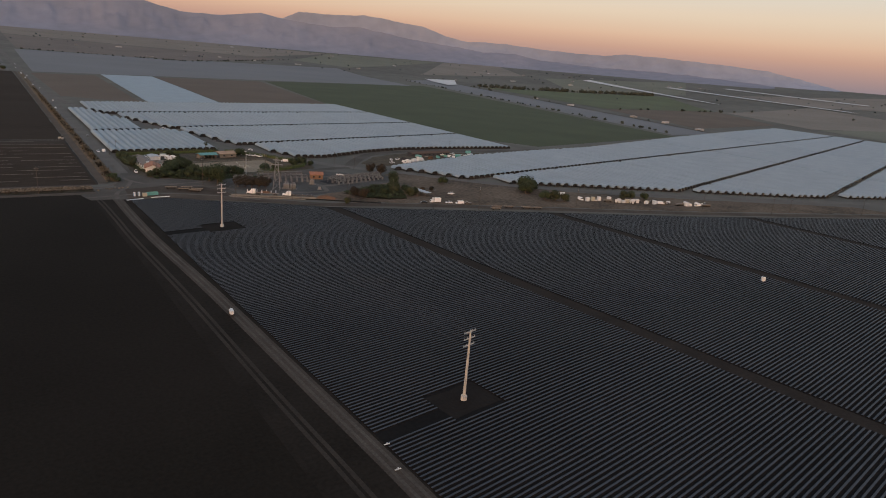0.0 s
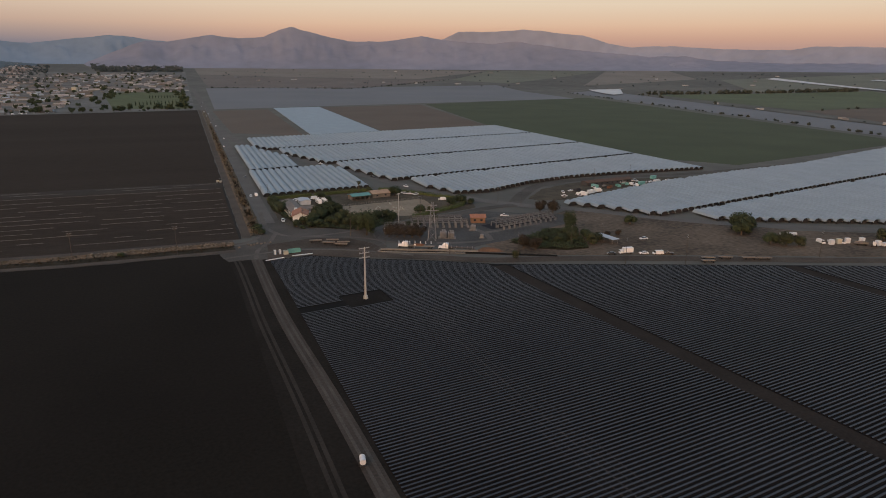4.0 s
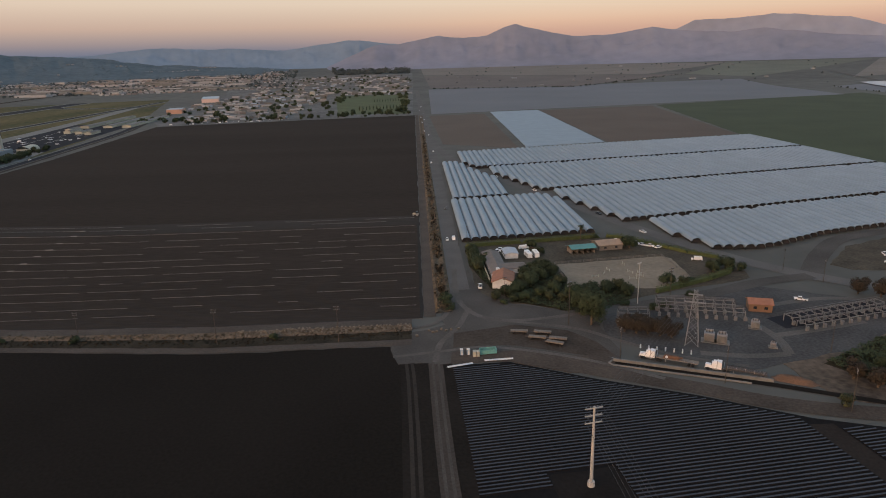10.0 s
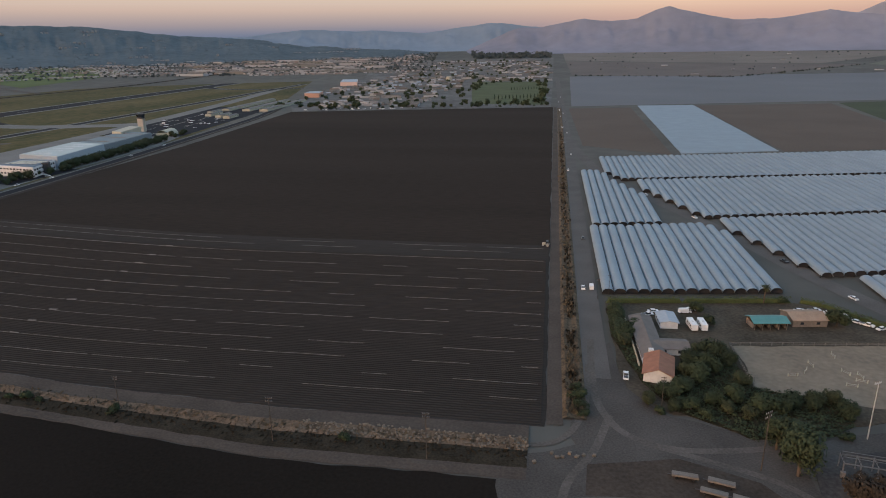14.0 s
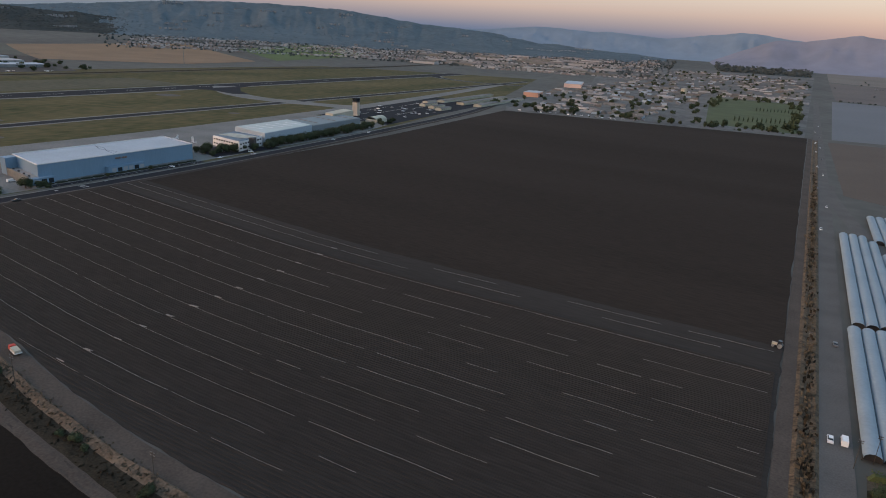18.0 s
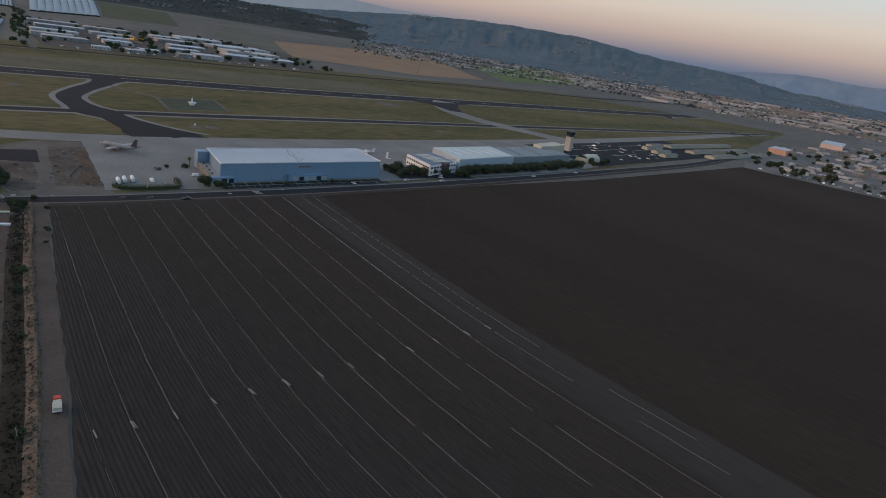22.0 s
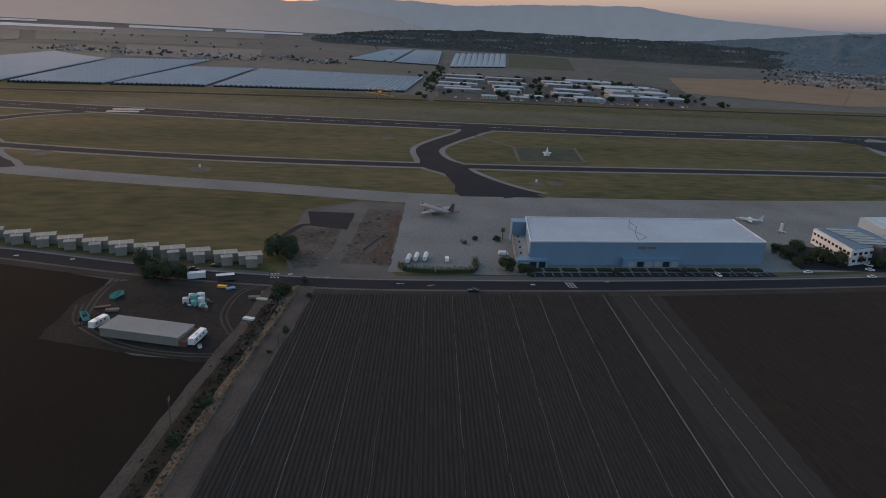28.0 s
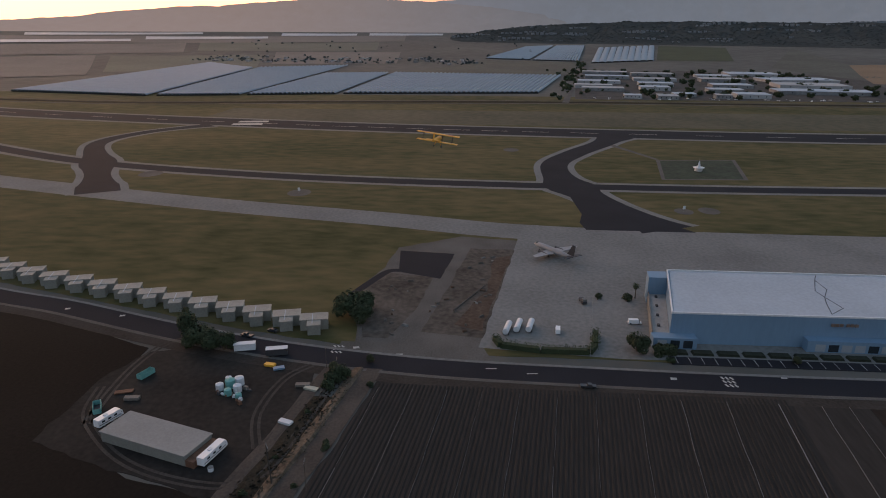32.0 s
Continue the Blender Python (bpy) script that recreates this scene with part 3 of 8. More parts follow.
canal_line = curve([(10, -43), (36, -44), (62, -58.5), (88, -72), (116, -87), (186, -109), (370, -181), (560, -243), (900, -340), (1300, -455)])
setting("canal_road", Shape().ribbon(canal_line, -3.5, 5.0, 0.05), mat("reddish_road_dirt", (0.066, 0.054, 0.045), 0.95, 0.4, 0.06, 1.0, 0.15, spec=0.1), "dirt road along the drainage canal", category="road")


def banks(name, line, rows, material, label):
    """A strip whose cross-section is a list of (offset to the right, height)."""
    sh = Shape()
    k = len(rows)
    for i, p in enumerate(line):
        a, b = line[max(i - 1, 0)], line[min(i + 1, len(line) - 1)]
        dx, dy = b[0] - a[0], b[1] - a[1]
        d = math.hypot(dx, dy)
        for j, (w, z) in enumerate(rows):
            e = 0.25 * noise.noise(Vector((p[0] * 0.2, p[1] * 0.2, j * 3.1)))
            w2, z2 = w + (e * 2 if 0 < j < k - 1 else 0), z + (abs(e) if 0 < j < k - 1 else 0)
            sh.v.append((p[0] + dy / d * w2, p[1] - dx / d * w2, z2))
    sh.f = [(i * k + j, i * k + j + 1, i * k + k + j + 1, i * k + k + j) for i in range(len(line) - 1) for j in range(k - 1)]
    return setting(name, sh, material, label, False, category="bank")


M_WEED = mat("dark_ditch_weeds", (0.034, 0.029, 0.0215), 1.0, 0.5, 0.15, 1.4, 0.9, spec=0.05)
M_BANK = mat("pale_dry_bank", (0.118, 0.09, 0.066), 1.0, 0.5, 0.15, 1.2, 0.8, spec=0.05)
M_TRACKDIRT = mat("brown_track_dirt", (0.074, 0.062, 0.053), 0.95, 0.3, 0.07, 1.2, 0.4, spec=0.1)


def ditch_strip(name, rows, material, label, category, x0=-450, x1=-5):
    """A strip beside the field's edge; rows: offset in the west, in the east, height."""
    sh, k = Shape(), len(rows)
    xs = list(range(x0, x1, 3)) + [x1]
    for x in xs:
        for j, (w, e, z) in enumerate(rows):
            q = noise.noise(Vector((x * 0.11, j * 3.1, 0.7)))
            px, py = from_edge(x, w + 0.5 * q, e + 0.5 * q)
            sh.v.append((px, py, z + (0.25 * abs(noise.noise(Vector((x * 0.3, j * 1.7, 4.2)))) if 0 < j < k - 1 and z != rows[0][2] else 0)))
    sh.f = [(i * k + j, i * k + j + 1, i * k + k + j + 1, i * k + k + j) for i in range(len(xs) - 1) for j in range(k - 1)]
    return setting(name, sh, material, label, False, category=category)


ditch_strip("track_north", [(0.6, 0.4, 0.09), (4.2, 4, 0.1), (8.0, 7.6, 0.09)], M_TRACKDIRT, "wide brown dirt track along the ditch", "track")
ditch_strip("ditch_bank", [(7.6, 7.2, 0.08), (8.4, 8.2, 0.7), (9.6, 10.2, 0.5), (10.6, 12.0, 0.2), (11.6, 13.6, 0.02)], M_BANK, "dry reddish-brown bank of a drainage ditch", "bank")
ditch_strip("ditch_bottom", [(11.3, 13.3, 0.03), (12.6, 15, 0.0), (14.2, 17, 0.01), (16.2, 19.5, 0.1), (18.0, 21.8, 0.07)], M_WEED, "dark weedy bottom of the drainage ditch", "bank", -430)
ditch_strip("track_south", [(17.8, 21.5, 0.06), (20, 24, 0.075), (22.4, 27, 0.06)], M_TRACKDIRT, "narrow dirt track on the ditch's far side", "track")
ruts = Shape()
for off in (18.8, 21.2):
    o = len(ruts.v)
    xs = range(-448, -150, 4)
    for x in xs:
        for w in (-0.35, 0.35):
            ruts.v.append((*from_edge(x, off + w + 0.2 * math.sin(x * 0.07), off + 4.5 + w), 0.085))
    ruts.f += [(o + 2 * i, o + 2 * i + 1, o + 2 * i + 3, o + 2 * i + 2) for i in range(len(xs) - 1)]
for line in ([(-430, -46), (-415, -42), (-404, -33), (-392, -18), (-385, -1), (-383, 17), (-390, 26), (-418, 31), (-440, 34)], [(-408, -38), (-426, -41), (-447, -42), (-464, -38), (-470, -26)], [(-400, 20), (-418, 14), (-440, 16), (-452, 24)]):
    for off in (-1.1, 1.1):
        o = len(ruts.v)
        rut = Shape().ribbon(curve(line, 6), off - 0.5, off + 0.5, 0.085)
        ruts.v += rut.v
        ruts.f += [tuple(i + o for i in q) for q in rut.f]
setting("wheel_ruts", ruts, mat("worn_rut_dirt", (0.056, 0.05, 0.044), 0.95, 0.4, 0.09, 1.2, 0.2, spec=0.1), "pale worn wheel ruts in the track", category="track")
# main road, straight to the north, with its roadside ditch
setting("main_road", Shape().slab([(12.5, 30), (22.5, 30), (25, 560), (24, 900), (22, 2400), (9, 2400), (11, 900), (12.5, 560)], -0.6, 0.05), mat("pale_road_asphalt", (0.105, 0.1, 0.095), 0.9, 0.25, 0.05, 1.6, 0.08, spec=0.1), "straight two-lane asphalt main road", category="road")
banks("road_ditch", [(9.0 + y * 0.004, y) for y in range(2, 1060, 6)], [(-3.9, 0.07), (-2.6, 0.7), (-1.2, 0.4), (-0.4, 0.02), (0.8, 0.02), (1.8, 0.4), (2.7, 0.7), (3.9, 0.08)], M_DRY, "dry grassy roadside ditch")
setting("track_field_side", Shape().ribbon([(2.6, -2), (3.2, 200), (5.5, 1076)], -2.4, 2.8, 0.09), M_TRACKDIRT, "dirt track beside the big field", category="track")
DIAG = curve([(24, 640), (27, 560), (50, 400), (105, 236), (133, 141), (166, 62), (196, 22), (224, 0), (270, -50), (318, -84), (400, -127), (530, -183), (700, -235), (1000, -300)])
setting("diagonal_road", Shape().ribbon(DIAG, -5.5, 5.5, 0.06), MATS["pale_road_asphalt"], "curving two-lane asphalt road past the tunnels", category="road")
CURVE_E = curve([(184, 24), (198, 44), (216, 66), (242, 90), (282, 103), (335, 104), (410, 100), (572, 116), (760, 150)])
setting("branch_road", Shape().ribbon(CURVE_E, -5, 5, 0.055), M_ASPH, "asphalt side road curving past the farm yard", category="road")
setting("lane_south_of_ranch", Shape().ribbon(curve([(62, -6), (90, 0), (130, 12), (160, 24), (188, 30)]), -4, 4.5, 0.065), M_ASPH, "narrow asphalt lane along the ranch hedge", category="road")

# ---- distant fields ----
field("field_fallow_west", [(36, 590), (30, 1050), (142, 1066), (126, 530)], -0.02, M_BROWN, "brown fallow field")
field("field_fallow_east", [(262, 1110), (246, 560), (432, 600), (512, 1150)], -0.02, M_BROWN, "brown fallow field behind the tunnels")
field("field_green", [(436, 600), (440, 200), (492, 128), (880, 218), (1135, 1375), (530, 1165)], -0.01, M_GREEN, "dark green row-crop field")
M_GREYROW = mat("grey_covered_rows", (0.112, 0.117, 0.128), 0.8, 0.15, 0.004, 0.2, 0.1)
patch("field_covered", [(36, 1092), (1062, 1330), (1240, 2230), (60, 2260)], 0.05, M_GREYROW, "wide field under grey row covers", 30)

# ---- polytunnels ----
M_MOUTH = mat("tunnel_mouth_shade", (0.03, 0.03, 0.032), 0.9, 0.2, 0.2, 2, 0.2)


def tunnel(sh, p, q, w, h=3.4, leg=1.1, n=7):
    """An arched film roof from p to q, w wide, its edges leg metres above the ground."""
    dx, dy = q[0] - p[0], q[1] - p[1]
    d = math.hypot(dx, dy)
    nx, ny = dy / d, -dx / d
    for c in (p, q):
        for i in range(n):
            a = math.pi * i / (n - 1)
            o = -math.cos(a) * w / 2
            sh.v.append((c[0] + nx * o, c[1] + ny * o, leg + (h - leg) * math.sin(a) ** 0.8))
    o = len(sh.v) - 2 * n
    sh.f += [(o + i, o + n + i, o + n + i + 1, o + i + 1) for i in range(n - 1)]


def tunnel_block(label, lo, hi, x0, x1, count, group, seed, cut=None, stuff=False):
    """Tunnels side by side along y; lo and hi give their ends for an x."""
    top = thing("polytunnel_block", label, "polytunnel", pose((x0 + x1) / 2, lo((x0 + x1) / 2), 0), group)
    cx, cy = (x0 + x1) / 2, lo((x0 + x1) / 2)
    w = (x1 - x0) / count
    r = random.Random(seed)
    joined, ends = Shape(), Shape()
    for i in range(count):
        x = x0 + (i + 0.5) * w
        y0, y1 = lo(x), hi(x)
        if y1 - y0 < 6:
            continue
        sh = joined if stuff else Shape()
        if i % 9 == 4:
            y1 -= r.uniform(0, 4)
        tunnel(sh, (x - cx, y0 - cy + r.uniform(-.5, .5)), (x - cx, y1 - cy + r.uniform(-.5, .5)), w * 0.96, 3.2 + r.uniform(-.1, .1))
        if not stuff:
            part("tunnel", sh, M_FILM, top, smooth=True)
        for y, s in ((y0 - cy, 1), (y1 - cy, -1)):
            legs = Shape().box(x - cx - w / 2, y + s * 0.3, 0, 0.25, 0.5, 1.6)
            # a dark sheet just inside each end paints the shade of its open mouth
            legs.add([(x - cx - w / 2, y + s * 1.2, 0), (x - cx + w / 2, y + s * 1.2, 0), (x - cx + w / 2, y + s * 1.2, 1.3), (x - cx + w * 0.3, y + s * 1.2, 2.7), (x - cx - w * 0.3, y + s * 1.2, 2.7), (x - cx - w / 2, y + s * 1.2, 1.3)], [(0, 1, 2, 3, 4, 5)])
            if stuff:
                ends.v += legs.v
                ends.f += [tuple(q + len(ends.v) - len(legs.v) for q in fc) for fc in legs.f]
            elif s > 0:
                part("end_frame", legs, M_MOUTH, top)
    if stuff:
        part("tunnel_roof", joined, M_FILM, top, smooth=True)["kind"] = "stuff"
        part("end_frame", ends, M_MOUTH, top)["kind"] = "stuff"
    return top


diag_y = lambda x: float(np.interp(x, [27, 50, 105, 133, 166, 196], [560, 400, 236, 141, 62, 22]))
tunnel_block("white plastic polytunnels between two roads", lambda x: 112 + (x - 24) * 0.125, lambda x: min(226 + (x - 24) * 0.2, diag_y(x) - 12), 25, 108, 15, "tunnels by the ranch", 1)
tunnel_block("white plastic polytunnels beside the main road", lambda x: 231 + (x - 24) * 0.2, lambda x: min(420, diag_y(x) - 16), 27, 72, 8, "tunnels by the ranch", 2)
levels = [lambda x: float(np.interp(x, [150, 186, 202, 237, 287, 332, 436], [80, 74.5, 80, 98, 112, 115, 114])) - 2, lambda x: 147 + (x - 144) * 0.25, lambda x: 257 + (x - 107) * 0.222, lambda x: 382 + (x - 71) * 0.2, lambda x: 500 + (x - 52) * 0.2]
for j in range(4):
    lo = (lambda x, j=j: max(levels[j](x) + 3, diag_y(x) + 13))
    hi = (lambda x, j=j: levels[j + 1](x) - 3)
    tunnel_block("long white plastic polytunnels side by side", lo, hi, (150, 110, 72, 48)[j], 436, (49, 56, 62, 66)[j], "tunnels north of the bend", 3 + j)
field("field_white_sheet", [(158, 1103), (260, 1117), (240, 560), (136, 535)], 0.6, M_FILM, "field covered by one pale plastic sheet")
# ---- airfield surfaces ----
road_air = curve([(-900, -790), (-770, -560), (-640, -330), (-524, -185), (-492, -95), (-468, -20), (-454.5, 50), (-450.5, 120), (-450, 240), (-458, 400), (-478, 640), (-505, 900), (-560, 1150)])
setting("airport_road", Shape().ribbon(road_air, -6.0, 5.5, 0.06), M_NEWASPH, "dark asphalt airport access road", category="road")
M_GRAVEL = mat("pale_gravel", (0.10, 0.094, 0.086), 0.95, 0.35, 0.05, 1.5, 0.4, spec=0.1)
setting("airport_kerb", Shape().ribbon(road_air, 5.5, 7.3, 0.1), M_GRAVEL, "pale gravel shoulder of the airport road", category="kerb")
setting("airport_verge", Shape().ribbon(road_air, 7.3, 13.0, 0.03), mat("brown_verge_dirt", (0.045, 0.039, 0.034), 0.95, 0.35, 0.07, 0.9, 0.5, spec=0.05), "brown dirt verge of the airport road", category="verge")
setting("airport_pavement", Shape().ribbon(road_air, -7.6, -6.0, 0.14), M_CONC, "pale concrete pavement beside the airport road", category="pavement")
field("airfield_grass", [(-1400, -1500), (-1000, -1000), (-770, -560), (-644, -328), (-528, -178), (-478, -12), (-464, 50), (-464, 300), (-490, 640), (-570, 1150), (-900, 2300), (-1500, 2300)], -0.05, M_GRASS, "mown airfield grass, green and straw-coloured")
TAXI = curve([(-900, -760), (-768, -440), (-682, -150), (-645, 20), (-625, 110), (-618, 240), (-622, 420), (-650, 760), (-700, 1150), (-790, 1700)])
setting("taxiway_main", Shape().ribbon(TAXI, -15, 15, 0.015), M_CONC, "wide pale concrete taxiway", category="taxiway")
setting("apron", Shape().slab([(-612, 106), (-470, 85), (-465, 140), (-470, 330), (-482, 560), (-500, 640), (-640, 640), (-618, 420), (-612, 240)], -0.6, 0.01), M_CONC, "pale concrete aircraft parking apron", category="apron")
setting("parking_dark", Shape().slab([(-500, 640), (-640, 650), (-690, 1090), (-545, 1050)], -0.6, 0.012), M_NEWASPH, "dark asphalt ramp for small aircraft", category="apron")
RW = curve([(-1190, -800), (-1115, -520), (-1062, -200), (-1038, 0), (-1024, 200), (-1014, 500), (-1028, 800), (-1050, 1200), (-1080, 1800), (-1120, 2300)])
setting("runway_shoulder", Shape().ribbon(RW, -38, 38, 0.02), M_CONC, "pale concrete edges of the runway", category="runway")
setting("runway", Shape().ribbon(RW, -29, 29, 0.035), M_NEWASPH, "long dark asphalt runway", category="runway")
TW = curve([(-900, -480), (-812, -300), (-770, -130), (-752, 40), (-748, 250), (-754, 450), (-762, 800), (-775, 1250), (-800, 1900)])
setting("taxiway_shoulder", Shape().ribbon(TW, -15, 15, 0.018), M_CONC, "pale shoulder of the parallel taxiway", category="taxiway")
setting("taxiway_parallel", Shape().ribbon(TW, -9, 9, 0.04), M_NEWASPH, "dark parallel taxiway", category="taxiway")


def finer(way):
    return [(a[0] + (b[0] - a[0]) * k / 4, a[1] + (b[1] - a[1]) * k / 4) for a, b in zip(way, way[1:]) for k in range(4)]


def connector(name, pts, w=9.0, rim=6, top=None):
    line = curve(pts)
    wide, dark = Shape(), Shape()
    for i, p in enumerate(line):
        a, b = line[max(i - 1, 0)], line[min(i + 1, len(line) - 1)]
        dx, dy = b[0] - a[0], b[1] - a[1]
        d = math.hypot(dx, dy)
        near = min(min(math.hypot(p[0] - q[0], p[1] - q[1]) - r for q in way) for way, r in ((finer(RW), 29), (finer(TW), 9), (finer(TAXI), 15)))
        k = w * (1 + 0.75 * math.exp(-max(near, 0) / 15))
        for sh, e in ((wide, rim), (dark, 0)):
            sh.v += [(p[0] - s * dy / d * (k + e), p[1] + s * dx / d * (k + e), 0.022 if e else 0.045) for s in (1, -1)]
    for sh in (wide, dark):
        sh.f = [(2 * i, 2 * i + 1, 2 * i + 3, 2 * i + 2) for i in range(len(line) - 1)]
    setting(name + "_shoulder", wide, M_CONC, "pale shoulder of a taxiway link", category="taxiway")
    setting(name, dark, top or M_NEWASPH, "pale concrete taxiway link" if top else "dark curving taxiway link", category="taxiway")


connector("taxiway_link_1", [(-1000, 232), (-950, 208), (-890, 172), (-830, 147), (-755, 151), (-690, 174), (-636, 200)], 12)
setting("taxiway_flare", Shape().slab([(-722, 148), (-668, 151), (-648, 147), (-632, 149), (-632, 216), (-648, 205), (-706, 172)], -0.6, 0.038), M_NEWASPH, "dark asphalt flare where a taxiway link meets the apron", category="taxiway")
connector("taxiway_link_2", [(-1040, -262), (-980, -312), (-900, -326), (-805, -270), (-745, -235), (-695, -205)], 9)
connector("taxiway_link_3", [(-1022, 850), (-980, 805), (-905, 758), (-830, 738), (-757, 746), (-690, 762), (-640, 776)], 12, 8, M_CONC)
setting("taxiway_throat", Shape().slab([(-1005, 905), (-985, 852), (-930, 800), (-880, 772), (-900, 752), (-975, 768), (-1000, 742)], -0.6, 0.05), M_NEWASPH, "dark asphalt throat of a runway exit", category="taxiway")
connector("taxiway_link_4", [(-1068, 1760), (-1000, 1690), (-900, 1645), (-800, 1650), (-720, 1690)], 10)
M_LINE = mat("white_road_paint", (0.36, 0.36, 0.34), 0.7, 0.3, 0.3, 3.0, 0.1)
rw = bpy.data.objects["runway"]


def marking(parent, x, y, z, sx, sy, rz):
    ob = part("marking", Shape().box(0, 0, 0, sx, sy, 0.006, 0), M_LINE, parent)
    ob.matrix_world = pose(x, y, z, 0, 0, rz)


for i in range(4, len(RW) - 12, 2):
    (x, y), (x2, y2) = RW[i], RW[i + 1]
    marking(rw, x, y, 0.045, 1.2, 32, math.degrees(math.atan2(y2 - y, x2 - x)) - 90)
for side in (-12, 12):
    marking(rw, -1065 + side, -220, 0.046, 14, 38, 10)
ar = bpy.data.objects["airport_road"]
for x, y, sx, sy, rz in ((-451.5, 155.7, 1.6, 2.2, 0), (-455.5, 195.8, 1.6, 2.2, 0), (-466, 37, 1.6, 2.4, 12), (-461.5, 54.8, 1.6, 2.4, 8), (-451, 105, 0.5, 4, 6), (-453.5, 90, 0.5, 4, 4), (-487, -70, 1.6, 2.2, 18), (-492, -98, 1.6, 2.2, 18)):
    marking(ar, x, y, 0.07, sx, sy, rz)
for k in range(3):
    for dy in (-1.6, 0, 1.6):
        marking(ar, -453.4 + k * 2.6, 175 + dy, 0.07, 1.9, 0.8, 25)
    for dy in (-1.6, 0, 1.6):
        marking(ar, -466.5 + k * 2.4, 30 + dy, 0.07, 1.7, 0.7, 40)

pd = bpy.data.objects["parking_dark"]
for k in range(9):
    marking(pd, -560 - (k % 3) * 32, 690 + (k // 3) * 95 + (k % 3) * 8, 0.02, 1.0, 78, 7)

# old paving and bare dirt between the grass and the apron
M_REDDIRT = mat("mottled_bare_dirt", (0.05, 0.043, 0.037), 0.95, 0.35, 0.05, 0.35, 0.5, col2=(0.12, 0.105, 0.09), spec=0.1)
M_REDSOIL = mat("red_scraped_soil", (0.075, 0.047, 0.033), 0.95, 0.35, 0.08, 0.5, 0.5, col2=(0.105, 0.08, 0.062), spec=0.1)
setting("old_concrete", Shape().slab([(-612, 72), (-606, 107.8), (-469.5, 86.6), (-471, 36), (-500, 30), (-520, 25), (-555, 34), (-588, 37)], -0.6, 0.0, 0.6), M_GRAVEL, "old broken pale concrete ground", category="ground")
setting("road_verge", Shape().slab([(-471.2, 30), (-469.7, 87), (-455, 92), (-460, 30)], -0.6, 0.004), M_GRAVEL, "pale broken concrete verge of the airport road", category="ground")
setting("dirt_patch_1", Shape().slab([(-590, 78), (-590, 103), (-478, 86.5), (-482, 61), (-504, 65)], -0.6, 0.02, 0.5), M_REDDIRT, "dark mottled bare dirt with broken concrete", category="dirt")
setting("dirt_patch_2", Shape().slab([(-548, 37), (-544, 61), (-507, 57), (-475, 48), (-475, 38), (-518, 27)], -0.6, 0.02, 0.5), M_REDDIRT, "brown bare dirt beside the airport road", category="dirt")
setting("red_soil", Shape().slab([(-575, 92), (-580, 101), (-484, 86), (-490, 74), (-530, 88)], -0.6, 0.03, 0.7), M_REDSOIL, "reddish scraped soil along the apron", category="dirt")
setting("old_asphalt", Shape().slab([(-583, 39), (-580, 70), (-542, 64.5), (-550, 42.5)], -0.6, 0.03), M_NEWASPH, "old dark asphalt square", category="asphalt")
setting("old_asphalt_lane", Shape().ribbon(curve([(-552, 43), (-550, 37), (-536, 31), (-518, 25), (-505, 24)]), -2.2, 2.2, 0.035), M_NEWASPH, "thin dark asphalt lane", category="asphalt")
setting("old_lane", Shape().slab([(-588, 71), (-587, 77), (-540, 69), (-506, 64.5), (-471, 55), (-471, 48), (-505, 58.5), (-541, 64.5)], -0.6, 0.035, 0.8), M_GRAVEL, "pale broken concrete lane", category="path")
gd = random.Random(77)
pipe_long = thing("fallen_pole", "long pale pole lying on bare dirt", "pole", pose(-519.5, 80.2, 0.05, 0, 0, 156))
part("pole", Shape().tube((-17, 0, 0.3), (17, 0, 0.3), 0.3, 0.22, 8), M_GRAVEL, pipe_long)
for k in range(34):
    x, y = gd.uniform(-580, -482), 0
    y = gd.uniform(66, 98) - (x + 580) * 0.12 if k % 3 else gd.uniform(38, 56)
    x = x if k % 3 else gd.uniform(-542, -478)
    d = thing("concrete_chunk", "broken chunk of concrete on bare dirt", "rubble", pose(x, y, 0.03, 0, 0, gd.uniform(0, 180)), "broken concrete")
    part("chunk", Shape().box(0, 0, 0, gd.uniform(.8, 3.2), gd.uniform(.6, 1.6), gd.uniform(.25, .8), 0, .75), gd.choice((M_GRAVEL, M_GRAVEL, M_REDSOIL, M_CONC)), d)

# ---- hangars ----
M_BLUE = mat("blue_metal_cladding", (0.155, 0.245, 0.345), 0.5, 0.08, 0.05, 1.0, 0.1, streak=(1, 1, 0.2))
M_ROOF = mat("pale_roof_membrane", (0.345, 0.39, 0.44), 0.7, 0.12, 0.04, 0.7, 0.15)
M_WHITE = mat("white_wall_paint", (0.58, 0.60, 0.62), 0.6, 0.14, 0.08, 1.0, 0.1)
M_GLASS = mat("dark_window_glass", (0.025, 0.032, 0.04), 0.08, 0.1, 0.5, 2, 0.0, spec=0.6)
M_DOOR = mat("grey_roller_door", (0.28, 0.31, 0.34), 0.55, 0.1, 0.2, 2.0, 0.2)
M_DARK = mat("dark_metal", (0.05, 0.05, 0.055), 0.6, 0.2, 0.3, 2.0, 0.2)
M_CREAM = mat("cream_panel", (0.40, 0.39, 0.32), 0.75, 0.12, 0.1, 1.0, 0.15)
M_STEEL = mat("galvanised_steel", (0.24, 0.245, 0.25), 0.6, 0.15, 0.2, 3.0, 0.1, metal=0.2)
M_WOOD = mat("weathered_pole_wood", (0.068, 0.057, 0.048), 0.9, 0.25, 0.3, 4.0, 0.4, streak=(1, 1, 0.1))

